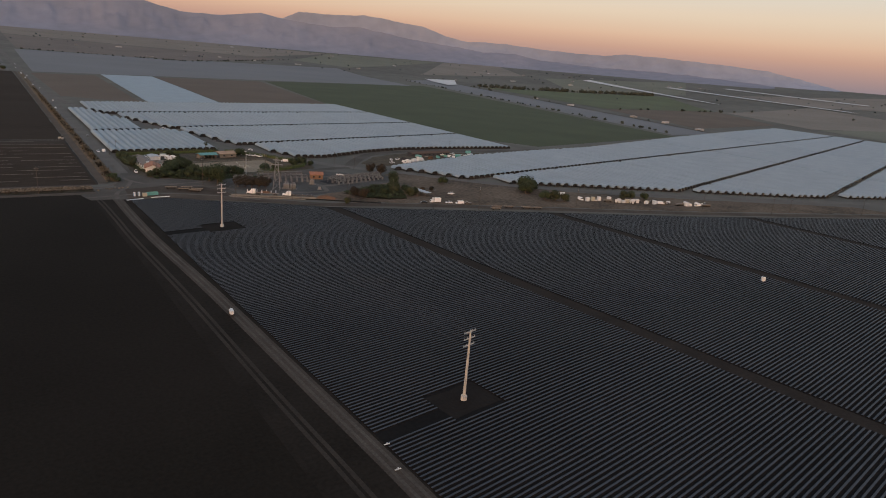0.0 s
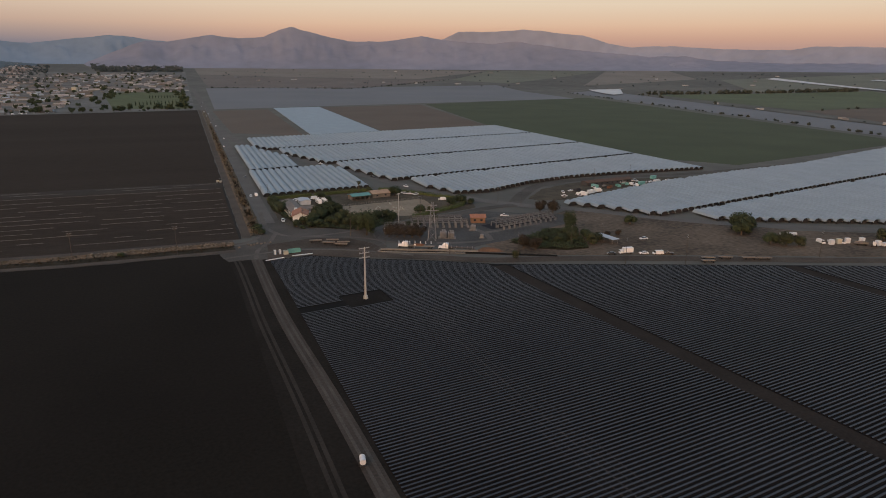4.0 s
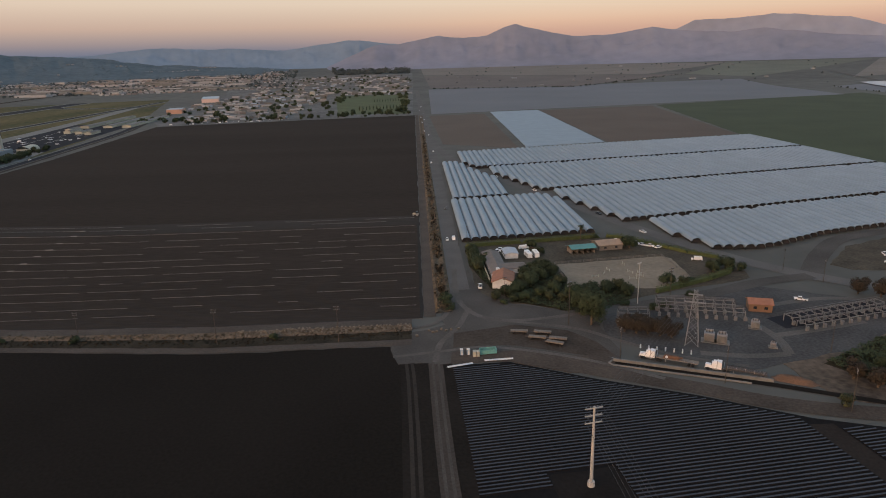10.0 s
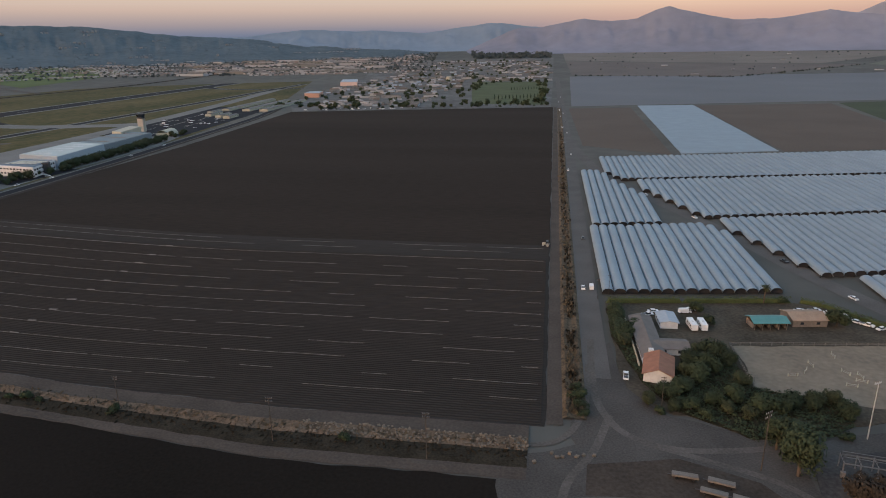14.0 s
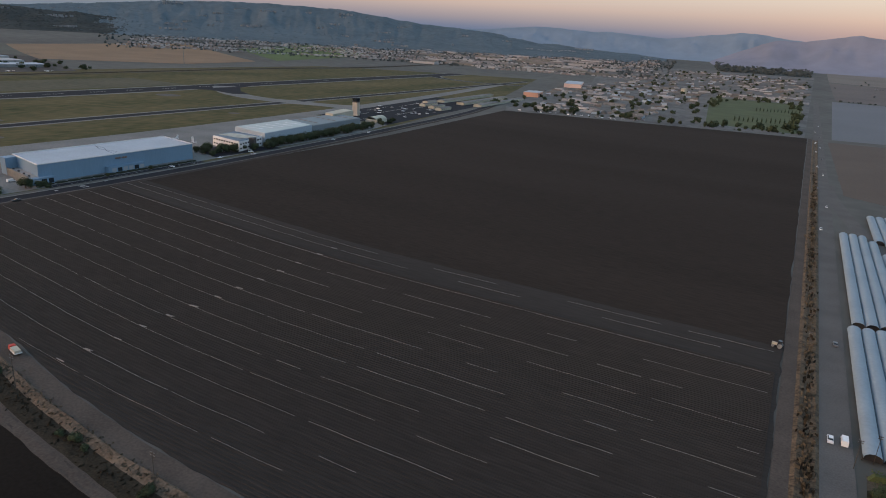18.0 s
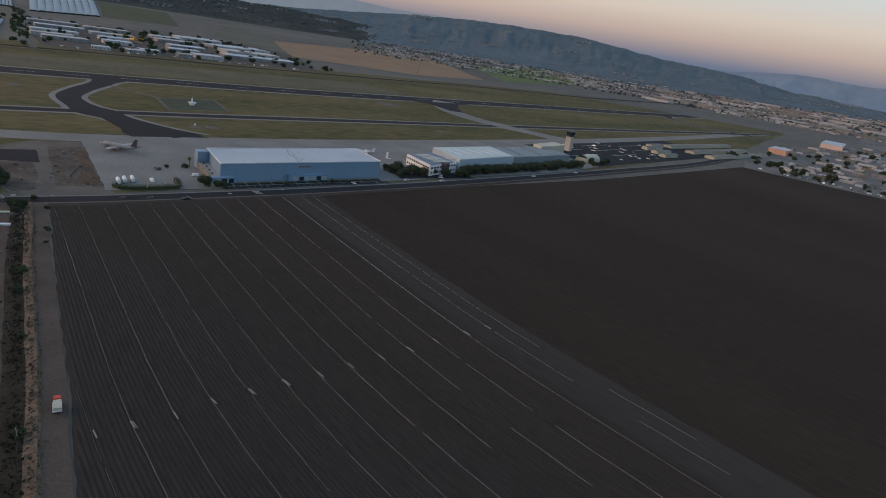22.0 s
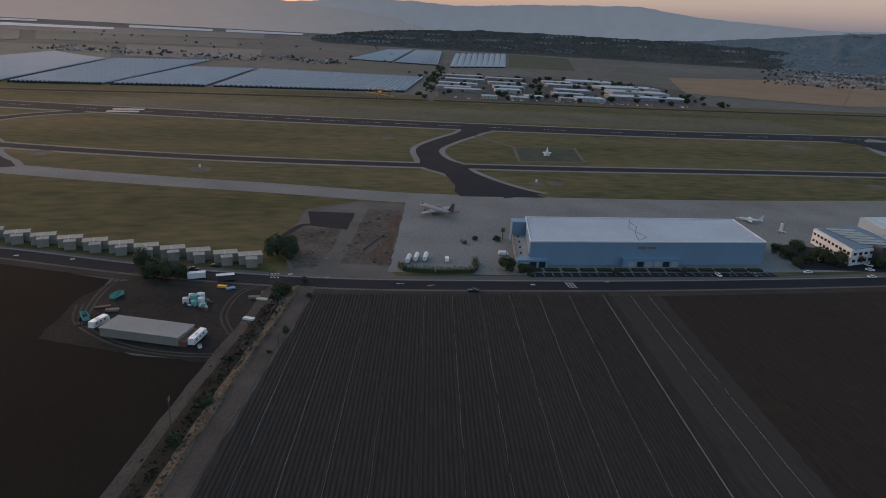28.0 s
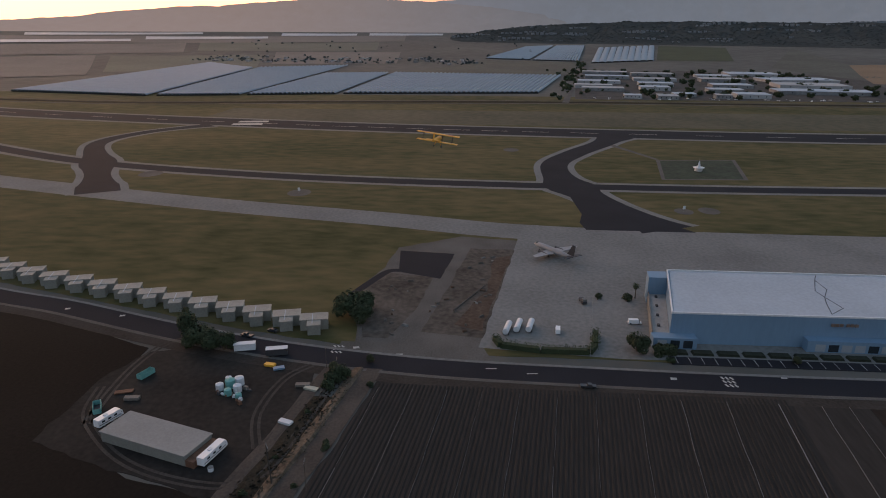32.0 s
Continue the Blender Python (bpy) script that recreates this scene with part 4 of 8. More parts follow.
hangar = thing("hangar", "large blue metal hangar with a pale flat roof", "hangar", pose(-504, 231, 0))
part("shell", Shape().slab([(24, -70), (22, 68), (-25, 76), (-24, -60)], 0, 13), M_BLUE, hangar)
part("roof", Shape().slab([(23.2, -69.2), (21.2, 67.2), (-24.2, 75.2), (-23.2, -59.2)], 13, 13.25), M_ROOF, hangar, "pale roof membrane with dark seams")
for a, b in (((24, -70), (22, 68)), ((22, 68), (-25, 76)), ((-25, 76), (-24, -60)), ((-24, -60), (24, -70))):
    d = math.hypot(b[0] - a[0], b[1] - a[1])
    part("parapet", Shape().box((a[0] + b[0]) / 2, (a[1] + b[1]) / 2, 13, d + 0.5, 0.6, 0.7, math.degrees(math.atan2(b[1] - a[1], b[0] - a[0]))), M_WHITE, hangar)
for (x0, y0), (x1, y1) in (((-23, 6), (-16.7, 2.8)), ((-16.7, 2.8), (-4, -2.8)), ((-16.7, 2.8), (-6, 3)), ((-6, 3), (2.8, -2)), ((-4, -2.8), (2.8, -2)), ((2.8, -2), (9.4, -4.4)), ((9.4, -4.4), (20.3, -7.4)), ((2.8, -2), (14, 0)), ((14, 0), (20.3, -7.4))):
    d = math.hypot(x1 - x0, y1 - y0)
    part("roof_seam", Shape().box((x0 + x1) / 2, (y0 + y1) / 2, 13.25, d, 0.32, 0.06, math.degrees(math.atan2(y1 - y0, x1 - x0))), M_DARK, hangar)
part("lean_to", Shape().slab([(24, -77), (24, -70.1), (-24, -60.1), (-24, -68)], 0, 4.5), mat("pale_grey_roof_felt", (0.27, 0.27, 0.265), 0.8, 0.2, 0.2, 1.5, 0.2), hangar, "low pale-roofed lean-to with a flat roof")
part("lean_to_wall", Shape().add([(24.2, -77.2, 0), (-24.2, -68.2, 0), (-24.2, -67.8, 0), (24.2, -76.8, 0), (24.2, -77.2, 5.6), (-24.2, -68.2, 5.6), (-24.2, -67.8, 5.6), (24.2, -76.8, 5.6)], [(4, 7, 6, 5), (0, 4, 5, 1), (1, 5, 6, 2), (2, 6, 7, 3), (3, 7, 4, 0)]), M_CONC, hangar)
for k in range(4):
    part("roof_vent", Shape().box(18 - k * 10, -73 + k * 2, 4.5, 1.2, 1.0, 0.9), M_DARK, hangar)
part("end_block", Shape().slab([(-24.2, -69), (-24.2, -59.8), (-16, -61), (-16, -70)], 0, 12.6), M_BLUE, hangar)
part("porch", Shape().box(26.5, -69, 0, 5, 17, 4.6), M_BLUE, hangar)
part("entrance", Shape().box(25.2, -1.5, 0, 4.4, 33, 4.8), M_BLUE, hangar, "blue entrance canopy")
for k in range(6):
    part("window", Shape().box(27.45, -13 + k * 5.0, 0.4, 0.12, 3.8, 3.0), M_GLASS if k % 3 == 1 else M_DOOR, hangar)
for k in range(3):
    part("window", Shape().box(29.05, -74 + k * 5, 0.5, 0.12, 3.6, 3.2), M_GLASS if k else M_DOOR, hangar)
M_SIGN = mat("brown_letters", (0.20, 0.14, 0.11), 0.7, 0.1, 0.2, 2, 0.0)
for k in range(6):
    part("sign_bar", Shape().box(23.7 - 0.0, -8 + k * 1.6 + (0.9 if k > 2 else 0), 9.6, 0.5, 1.2, 1.1), M_SIGN, hangar)
for k in range(14):
    planter = thing("planter_bed", "low clipped dark hedge in a pale kerb", "hedge", pose(-471.3, 162 + k * 9.7, 0), "hangar planters")
    part("kerb", Shape().box(0, 0, 0, 4.4, 9.0, 0.2), M_CONC, planter)
    part("hedge", Shape().box(0, 0, 0.2, 3.5, 8.1, 0.9, 0, 0.88), mat("dark_hedge", (0.018, 0.022, 0.014), 0.95, 0.4, 0.4, 3.0, 0.9), planter)
lot = setting("parking_lot", Shape().slab([(-468.4, 158), (-462.4, 158), (-462.8, 296), (-468.8, 296)], -0.6, 0.075), M_NEWASPH, "narrow parking bay in front of the hangar", category="parking")
for k in range(28):
    marking(lot, -465.7, 160.5 + k * 4.9, 0.08, 4.8, 0.2, 0)

M_GREYBLUE = mat("grey_blue_cladding", (0.30, 0.37, 0.44), 0.55, 0.08, 0.05, 1.0, 0.1)
h2 = thing("hangar", "grey-blue hangar joined to an office block", "hangar", pose(-520, 450, 0))
part("shell", Shape().slab([(30, -52), (17, 38), (-31, 50), (-24, -40)], 0, 12), M_GREYBLUE, h2)
part("roof", Shape().slab([(29, -51), (16, 37), (-30, 49), (-23, -39)], 12, 12.4), mat("greenish_roof", (0.40, 0.46, 0.46), 0.7, 0.1, 0.05, 0.8, 0.1), h2)
part("lean_to", Shape().slab([(33, -50), (22, 30), (19, 29), (30, -51)], 0, 3.4), M_ROOF, h2)
for k in range(5):
    part("roof_light", Shape().box(-4 + k * 0.5, -32 + k * 15, 12.4, 22, 1.6, 0.15, 8), M_WHITE, h2)
office = thing("office_block", "white two-storey office block with dark windows and solar panels", "office", pose(-500, 377, 0, 0, 0, 0))
part("body", Shape().slab([(20, -24), (9, 18), (-32, 22), (-24, -16)], 0, 9.5), M_WHITE, office)
part("roof", Shape().slab([(19, -22), (8, 16), (-31, 20), (-23, -14)], 9.5, 9.9), mat("slate_roof", (0.10, 0.14, 0.19), 0.6, 0.15, 0.1, 1, 0.1), office)
for k in range(6):
    part("solar_panel", Shape().box(-20 + k * 5.6, 0, 10.0, 4.6, 20, 0.18, -8), M_GLASS, office, "dark blue solar panel")
for row in (2.0, 6.2):
    for k in range(9):
        t = (k + 0.7) / 9.4
        part("window", Shape().box(20.06 - 11 * t, -24 + 42 * t, row, 0.25, 2.5, 1.5, 14.7), M_GLASS, office)
    for k in range(10):
        t = (k + 0.7) / 10.4
        part("window", Shape().box(20 - 44 * t, -24 + 8 * t - 0.05, row, 2.4, 0.25, 1.5, -10.3), M_GLASS, office)
part("stair_tower", Shape().box(16.5, -3, 0, 6, 5, 11, 14.7), M_DARK, office, "dark glazed entrance tower")
h3 = thing("hangar", "grey hangar with a stepped flat roof", "hangar", pose(-535, 560, 0))
part("shell", Shape().slab([(28, -70), (18, 42), (-30, 52), (-20, -58)], 0, 10), mat("dull_grey_cladding", (0.17, 0.205, 0.235), 0.6, 0.1, 0.05, 1.0, 0.1), h3)
part("roof", Shape().slab([(27, -69), (17, 41), (-29, 51), (-19, -57)], 10, 10.35), mat("blue_grey_roof", (0.16, 0.20, 0.22), 0.7, 0.1, 0.05, 0.8, 0.1), h3)
part("high_bay", Shape().slab([(-30, 30), (-14, 26), (-24, 84), (-44, 88)], 0, 13), M_CREAM, h3)
for k in range(3):
    part("roof_beam", Shape().box(-3, -40 + 34 * k, 10.35, 44, 0.8, 0.5, -12), M_CONC, h3)
M_UNITW = mat("beige_tower_wall", (0.40, 0.385, 0.35), 0.8, 0.12, 0.1, 1.0, 0.1)
ctower = thing("control_tower", "white airport control tower with a dark glazed cab", "control tower", pose(-588, 690, 0))
part("shaft", Shape().box(0, 0, 0, 8.5, 8.5, 20, 8, 0.94), M_UNITW, ctower)
part("rib", Shape().box(4.3, 0, 0, 0.5, 2.2, 20, 8), M_CREAM, ctower)
part("gallery", Shape().tube((0, 0, 19.2), (0, 0, 21.2), 5.8, 6.4, 8), M_DARK, ctower, "dark gallery under the cab")
part("cab", Shape().tube((0, 0, 21.2), (0, 0, 25), 5.2, 6.0, 8), M_GLASS, ctower, "dark glazed cab")
part("cab_roof", Shape().tube((0, 0, 25), (0, 0, 25.9), 6.4, 6.0, 8), M_DARK, ctower)
for x in (-2, 1, 3):
    part("antenna", Shape().tube((x, 0.5 * x, 25.9), (x, 0.5 * x, 30), 0.1, 0.05, 5), M_STEEL, ctower)
dome = thing("dome_hangar", "cream rounded fabric hangar", "hangar", pose(-528, 655, 0, 0, 0, 8))
ds = Shape()
tunnel(ds, (0, -16), (0, 16), 18, 8, 0.0, 13)
part("shell", ds, M_CREAM, dome, smooth=True)
part("end_wall", Shape().slab([(-8.6, -15.6), (8.6, -15.6), (8.6, -15.2), (-8.6, -15.2)], 0, 5.0), M_CREAM, dome)

# ---- row of small cross-shaped hangars along the road ----
M_UNIT = mat("weathered_cream_panel", (0.225, 0.22, 0.195), 0.8, 0.2, 0.1, 1.0, 0.15)


def unit(x, y, rz):
    u = thing("small_hangar", "small cream cross-shaped aircraft hangar beside the road", "hangar", pose(x, y, 0, 0, 0, rz), "row of small hangars")
    part("main_bay", Shape().box(-2.2, 0, 0, 6.5, 11.4, 4.6), M_UNIT, u)
    part("tail_bay", Shape().box(3.4, 0, 0, 5.0, 5.2, 4.3), M_UNIT, u)
    part("roof_cap", Shape().box(-2.2, 0, 4.6, 6.9, 11.8, 0.28), mat("tan_roof", (0.27, 0.262, 0.235), 0.8, 0.2, 0.1, 1.5, 0.15), u)
    part("tail_roof", Shape().box(3.4, 0, 4.3, 5.3, 5.6, 0.25), MATS["tan_roof"], u)
    part("ridge_strip", Shape().box(0.2, -0.6, 4.88, 10, 0.3, 0.12), M_ROOF, u)
    return u


UNITS = [(-479, 16.4), (-481.5, 4), (-485, -10), (-488.5, -23.2), (-492, -36.9), (-496, -50.4), (-500, -64.3), (-504.5, -78), (-508.5, -92.6), (-513, -107), (-517, -122), (-522, -137), (-527, -151), (-533, -165), (-540, -180)]
base_unit = None
for k, (x, y) in enumerate(UNITS):
    rz = 13 + 6 * min(1, k / 9)
    if base_unit is None:
        base_unit = unit(x - 2, y, rz)
    else:
        copy_thing(base_unit, pose(x - 2, y, 0, 0, 0, rz))

# ---- aircraft ----
def aircraft(name, label, m, length, span, body, accent, engines=2, tail_mat=None):
    a = thing(name, label, "aeroplane", m)
    r = length * 0.055
    z = r * 1.9
    fs, n, prof = Shape(), 10, [(-0.5, 0.1), (-0.46, 0.5), (-0.38, 0.9), (-0.2, 1), (0.12, 1), (0.3, 0.8), (0.42, 0.4), (0.5, 0.12)]
    for q, k in prof:
        fs.v += [(q * length, r * k * math.cos(2 * math.pi * i / n), z + r * k * math.sin(2 * math.pi * i / n) + (0.35 * r if q > 0.3 else 0)) for i in range(n)]
    fs.f = [(j * n + i, j * n + n + i, j * n + n + (i + 1) % n, j * n + (i + 1) % n) for j in range(len(prof) - 1) for i in range(n)] + [tuple(range(n)), tuple(range(len(fs.v) - n, len(fs.v)))[::-1]]
    part("fuselage", fs, body, a, smooth=True)
    for s in (-1, 1):
        c = length * 0.13
        part("wing", Shape().add([(-c, s * r * 0.8, z - r * 0.5), (c * 0.7, s * r * 0.8, z - r * 0.5), (c * 0.75, s * span / 2, z), (0.1 * c, s * span / 2, z), (-c, s * r * 0.8, z - r * 0.2), (c * 0.7, s * r * 0.8, z - r * 0.2), (c * 0.75, s * span / 2, z + 0.1), (0.1 * c, s * span / 2, z + 0.1)], [(3, 2, 1, 0), (4, 5, 6, 7), (0, 1, 5, 4), (1, 2, 6, 5), (2, 3, 7, 6), (3, 0, 4, 7)]), body, a)
        part("tailplane", Shape().add([(0.4 * length, 0, z + 0.4 * r), (0.5 * length, 0, z + 0.4 * r), (0.52 * length, s * span * 0.19, z + 0.5 * r), (0.46 * length, s * span * 0.19, z + 0.5 * r), (0.4 * length, 0, z + 0.6 * r), (0.5 * length, 0, z + 0.6 * r), (0.52 * length, s * span * 0.19, z + 0.6 * r), (0.46 * length, s * span * 0.19, z + 0.6 * r)], [(3, 2, 1, 0), (4, 5, 6, 7), (0, 1, 5, 4), (1, 2, 6, 5), (2, 3, 7, 6), (3, 0, 4, 7)]), tail_mat or body, a)
        for e in range(engines // 2):
            y = s * span * (0.2 + 0.15 * e)
            part("engine", Shape().tube((-c * 1.25, y, z - r * 0.3), (c * 0.3, y, z - r * 0.3), r * 0.42, r * 0.3, 8), accent, a)
        part("main_wheel", Shape().tube((0, s * span * 0.11 - 0.15, r * 0.35), (0, s * span * 0.11 + 0.15, r * 0.35), r * 0.35, None, 8), M_DARK, a)
        part("gear_leg", Shape().tube((0, s * span * 0.11, r * 0.3), (0, s * span * 0.11, z), 0.12, None, 6), M_STEEL, a)
    part("nose_wheel", Shape().tube((-0.36 * length, -0.12, r * 0.28), (-0.36 * length, 0.12, r * 0.28), r * 0.28, None, 8), M_DARK, a)
    part("fin", Shape().add([(0.34 * length, y, z + 0.7 * r) for y in (-0.12, 0.12)] + [(0.5 * length, y, z + 0.7 * r) for y in (-0.12, 0.12)] + [(0.53 * length, y, z + 4.2 * r) for y in (-0.08, 0.08)] + [(0.46 * length, y, z + 4.2 * r) for y in (-0.08, 0.08)], [(0, 2, 4, 6), (7, 5, 3, 1), (2, 3, 5, 4), (0, 6, 7, 1), (6, 4, 5, 7), (0, 1, 3, 2)]), tail_mat or accent, a)
    part("cockpit_glass", Shape().box(-0.42 * length, 0, z + 0.35 * r, 0.05 * length, r * 1.1, r * 0.5, 0, 0.6), M_GLASS, a)
    return a


M_PALEMETAL = mat("bare_aluminium", (0.23, 0.235, 0.245), 0.5, 0.12, 0.2, 1.5, 0.05)
aircraft("airliner", "old silver twin-engined transport with a dark tail", pose(-581, 124, 0, 0, 0, 38), 31, 31, M_PALEMETAL, M_DARK, 2, M_DARK)
aircraft("business_jet", "small white business jet on the apron", pose(-572, 348, 0, 0, 0, 60), 17, 16, M_WHITE, M_WHITE, 0)
for k, (x, y, rz) in enumerate(((-560, 700, 20), (-585, 745, 200), (-600, 770, 15), (-575, 800, 190), (-590, 830, 30), (-610, 720, 10), (-560, 860, 100), (-640, 830, 80))):
    aircraft("light_aircraft", "small white light aircraft parked on the dark ramp", pose(x, y, 0, 0, 0, rz), 8, 11, M_WHITE, M_DARK, 0)["group"] = "parked light aircraft"

# ---- radio beacon ----
setting("beacon_pad", Shape().slab([(-864, 246), (-872, 322), (-784, 303), (-779, 231)], -0.6, 0.03), M_GRAVEL, "pale border of the beacon compound", category="pad")
setting("beacon_field", Shape().slab([(-861, 249), (-868.5, 318), (-787, 300), (-782, 234.5)], -0.6, 0.05), mat("green_black_scrub", (0.02, 0.032, 0.017), 0.9, 0.5, 0.06, 0.25, 0.5, col2=(0.04, 0.056, 0.032)), "dark green scrub round the beacon", category="pad")
beacon = thing("radio_beacon", "white conical radio beacon on a round base", "beacon", pose(-818, 272, 0))
beacon.scale = (0.6, 0.6, 0.9)
part("base", Shape().tube((0, 0, 0), (0, 0, 3.2), 5.5, 5.2, 14), M_WHITE, beacon)
part("counterpoise", Shape().tube((0, 0, 3.2), (0, 0, 3.6), 8, 8, 16), M_WHITE, beacon)
part("cone", Shape().tube((0, 0, 3.6), (0, 0, 9.5), 2.6, 0.5, 12), M_WHITE, beacon)
part("mast", Shape().tube((0, 0, 9.5), (0, 0, 12), 0.2, 0.1, 6), M_STEEL, beacon)
setting("beacon_path", Shape().slab([(-866, 246), (-868, 250), (-960, 215), (-950, 211)], -0.6, 0.028), M_GRAVEL, "thin path to the beacon", category="path")
for x, y, r in ((-709, -55, 11), (-681, 222, 8), (-684, 240, 9), (-762, -198, 12), (-930, 640, 22), (-905, 110, 10), (-700, 560, 9)):
    setting("gravel_pad", Shape().slab([(x + r * math.cos(a * 0.4488), y + r * 0.8 * math.sin(a * 0.4488)) for a in range(14)], -0.6, 0.03), M_GRAVEL, "round pale gravel pad in the grass", category="pad")
for x, y in ((-709, -55), (-681, 222)):
    ws = thing("airfield_sign", "small white equipment cabinet on a post", "sign", pose(x, y, 0))
    part("post", Shape().tube((0, 0, 0), (0, 0, 2.2), 0.12, None, 6), M_STEEL, ws)
    part("panel", Shape().box(0, 0, 1.6, 0.5, 1.7, 2.2), M_WHITE, ws)

# ---- the yellow biplane ahead of the camera ----
M_YEL = mat("yellow_doped_fabric", (0.75, 0.38, 0.04), 0.45, 0.1, 0.5, 3.0, 0.05)
M_RED = mat("red_marking", (0.45, 0.05, 0.03), 0.5, 0.1, 0.5, 3.0, 0.05)
bi = thing("biplane", "yellow open-cockpit biplane in flight with red wing markings", "aeroplane", pose(-388, 75, 95.5, 4, -7, 262))
wing = lambda z, s, x: Shape().box(0, x, z, s, 1.5, 0.16)
up = part("upper_wing", wing(1.1, 9.8, -0.4), M_YEL, bi)
part("lower_wing", wing(-0.6, 9.4, 0.0), M_YEL, bi)
for s in (-1, 1):
    part("marking", Shape().box(s * 3.0, -0.4, 1.265, 1.6, 0.9, 0.01), M_RED, up)
    for x in (1.1, 3.4):
        for y in (-0.7, 0.3):
            part("strut", Shape().tube((s * x, y, -0.5), (s * x, y - 0.2, 1.15), 0.06, None, 6), M_WOOD, bi)
    part("wheel", Shape().tube((s * 0.9 - 0.08, -1.2, -1.7), (s * 0.9 + 0.08, -1.2, -1.7), 0.35, None, 10), M_DARK, bi)
    part("gear_leg", Shape().tube((s * 0.4, -1.0, -0.7), (s * 0.9, -1.2, -1.7), 0.07, None, 6), M_YEL, bi)
    part("tailplane", Shape().box(s * 0.85, 4.3, 0.2, 1.6, 1.0, 0.1), M_YEL, bi)
part("fuselage", Shape().tube((0, -2.4, 0.1), (0, 0.8, 0.05), 0.55, 0.52, 10), M_YEL, bi)
part("rear_fuselage", Shape().tube((0, 0.8, 0.05), (0, 4.8, 0.15), 0.52, 0.12, 10), M_YEL, bi)
part("engine", Shape().tube((0, -2.4, 0.1), (0, -2.9, 0.1), 0.6, 0.5, 10), M_DARK, bi)
part("propeller", Shape().box(0, -3.0, 0.1 - 1.2, 0.14, 0.08, 2.4), M_WOOD, bi)
part("fin", Shape().slab([(-0.05, 4.0), (0.05, 4.0), (0.05, 5.1), (-0.05, 5.1)], 0.2, 1.5), M_YEL, bi)
# ---- plants ----
M_LEAF = mat("dark_foliage", (0.034, 0.047, 0.023), 0.9, 0.4, 0.3, 2.5, 0.6, rand=0.4)
M_LEAF2 = mat("olive_foliage", (0.045, 0.053, 0.026), 0.9, 0.4, 0.3, 2.5, 0.6, rand=0.4)
M_LEAF3 = mat("reddish_foliage", (0.036, 0.029, 0.021), 0.9, 0.4, 0.3, 2.5, 0.6, rand=0.4)
M_BARK = mat("bark", (0.09, 0.07, 0.055), 0.95, 0.3, 0.5, 5.0, 0.6)


def crown_shape(r, h, z0, n, size, seed, lobes=7):
    """Leaf clumps strewn over several uneven lobes."""
    g, sh = random.Random(seed), Shape()
    centres = [(g.uniform(-.5, .5) * r, g.uniform(-.5, .5) * r, z0 + h * g.uniform(0.25, 0.75), r * g.uniform(0.42, 0.68)) for _ in range(lobes)]
    for i in range(n):
        cx, cy, cz, cr = centres[i % lobes]
        d = Vector((g.gauss(0, 1), g.gauss(0, 1), g.gauss(0, 0.85))).normalized() * cr * g.uniform(0.62, 1.06)
        p = Vector((cx, cy, cz)) + Vector((d.x, d.y, d.z * h / (2 * r) * 1.25))
        nrm = (d + Vector((g.uniform(-.5, .5), g.uniform(-.5, .5), g.uniform(0, .7))) * cr * 0.6).normalized()
        q = nrm.to_track_quat("Z", "Y")
        s = size * g.uniform(0.6, 1.3)
        a = g.uniform(0, 6.28)
        sh.add([p + q @ Vector((s * math.cos(a + k * 1.5708) * (1 if k % 2 else 0.6), s * math.sin(a + k * 1.5708) * (1 if k % 2 else 0.6), 0.12 * s * (k % 2))) for k in range(4)], [(0, 1, 2, 3)])
    return sh


def trunk_shape(h, r, seed):
    g, sh = random.Random(seed), Shape()
    sh.tube((0, 0, -0.2), (0, 0, h * 0.45), r, r * 0.65, 7)
    for k in range(5):
        a = k * 1.26 + g.uniform(-.3, .3)
        sh.tube((0, 0, h * (0.3 + 0.03 * k)), (h * 0.22 * math.cos(a), h * 0.22 * math.sin(a), h * g.uniform(0.55, 0.75)), r * 0.45, r * 0.15, 5)
    return sh


TREES = {}


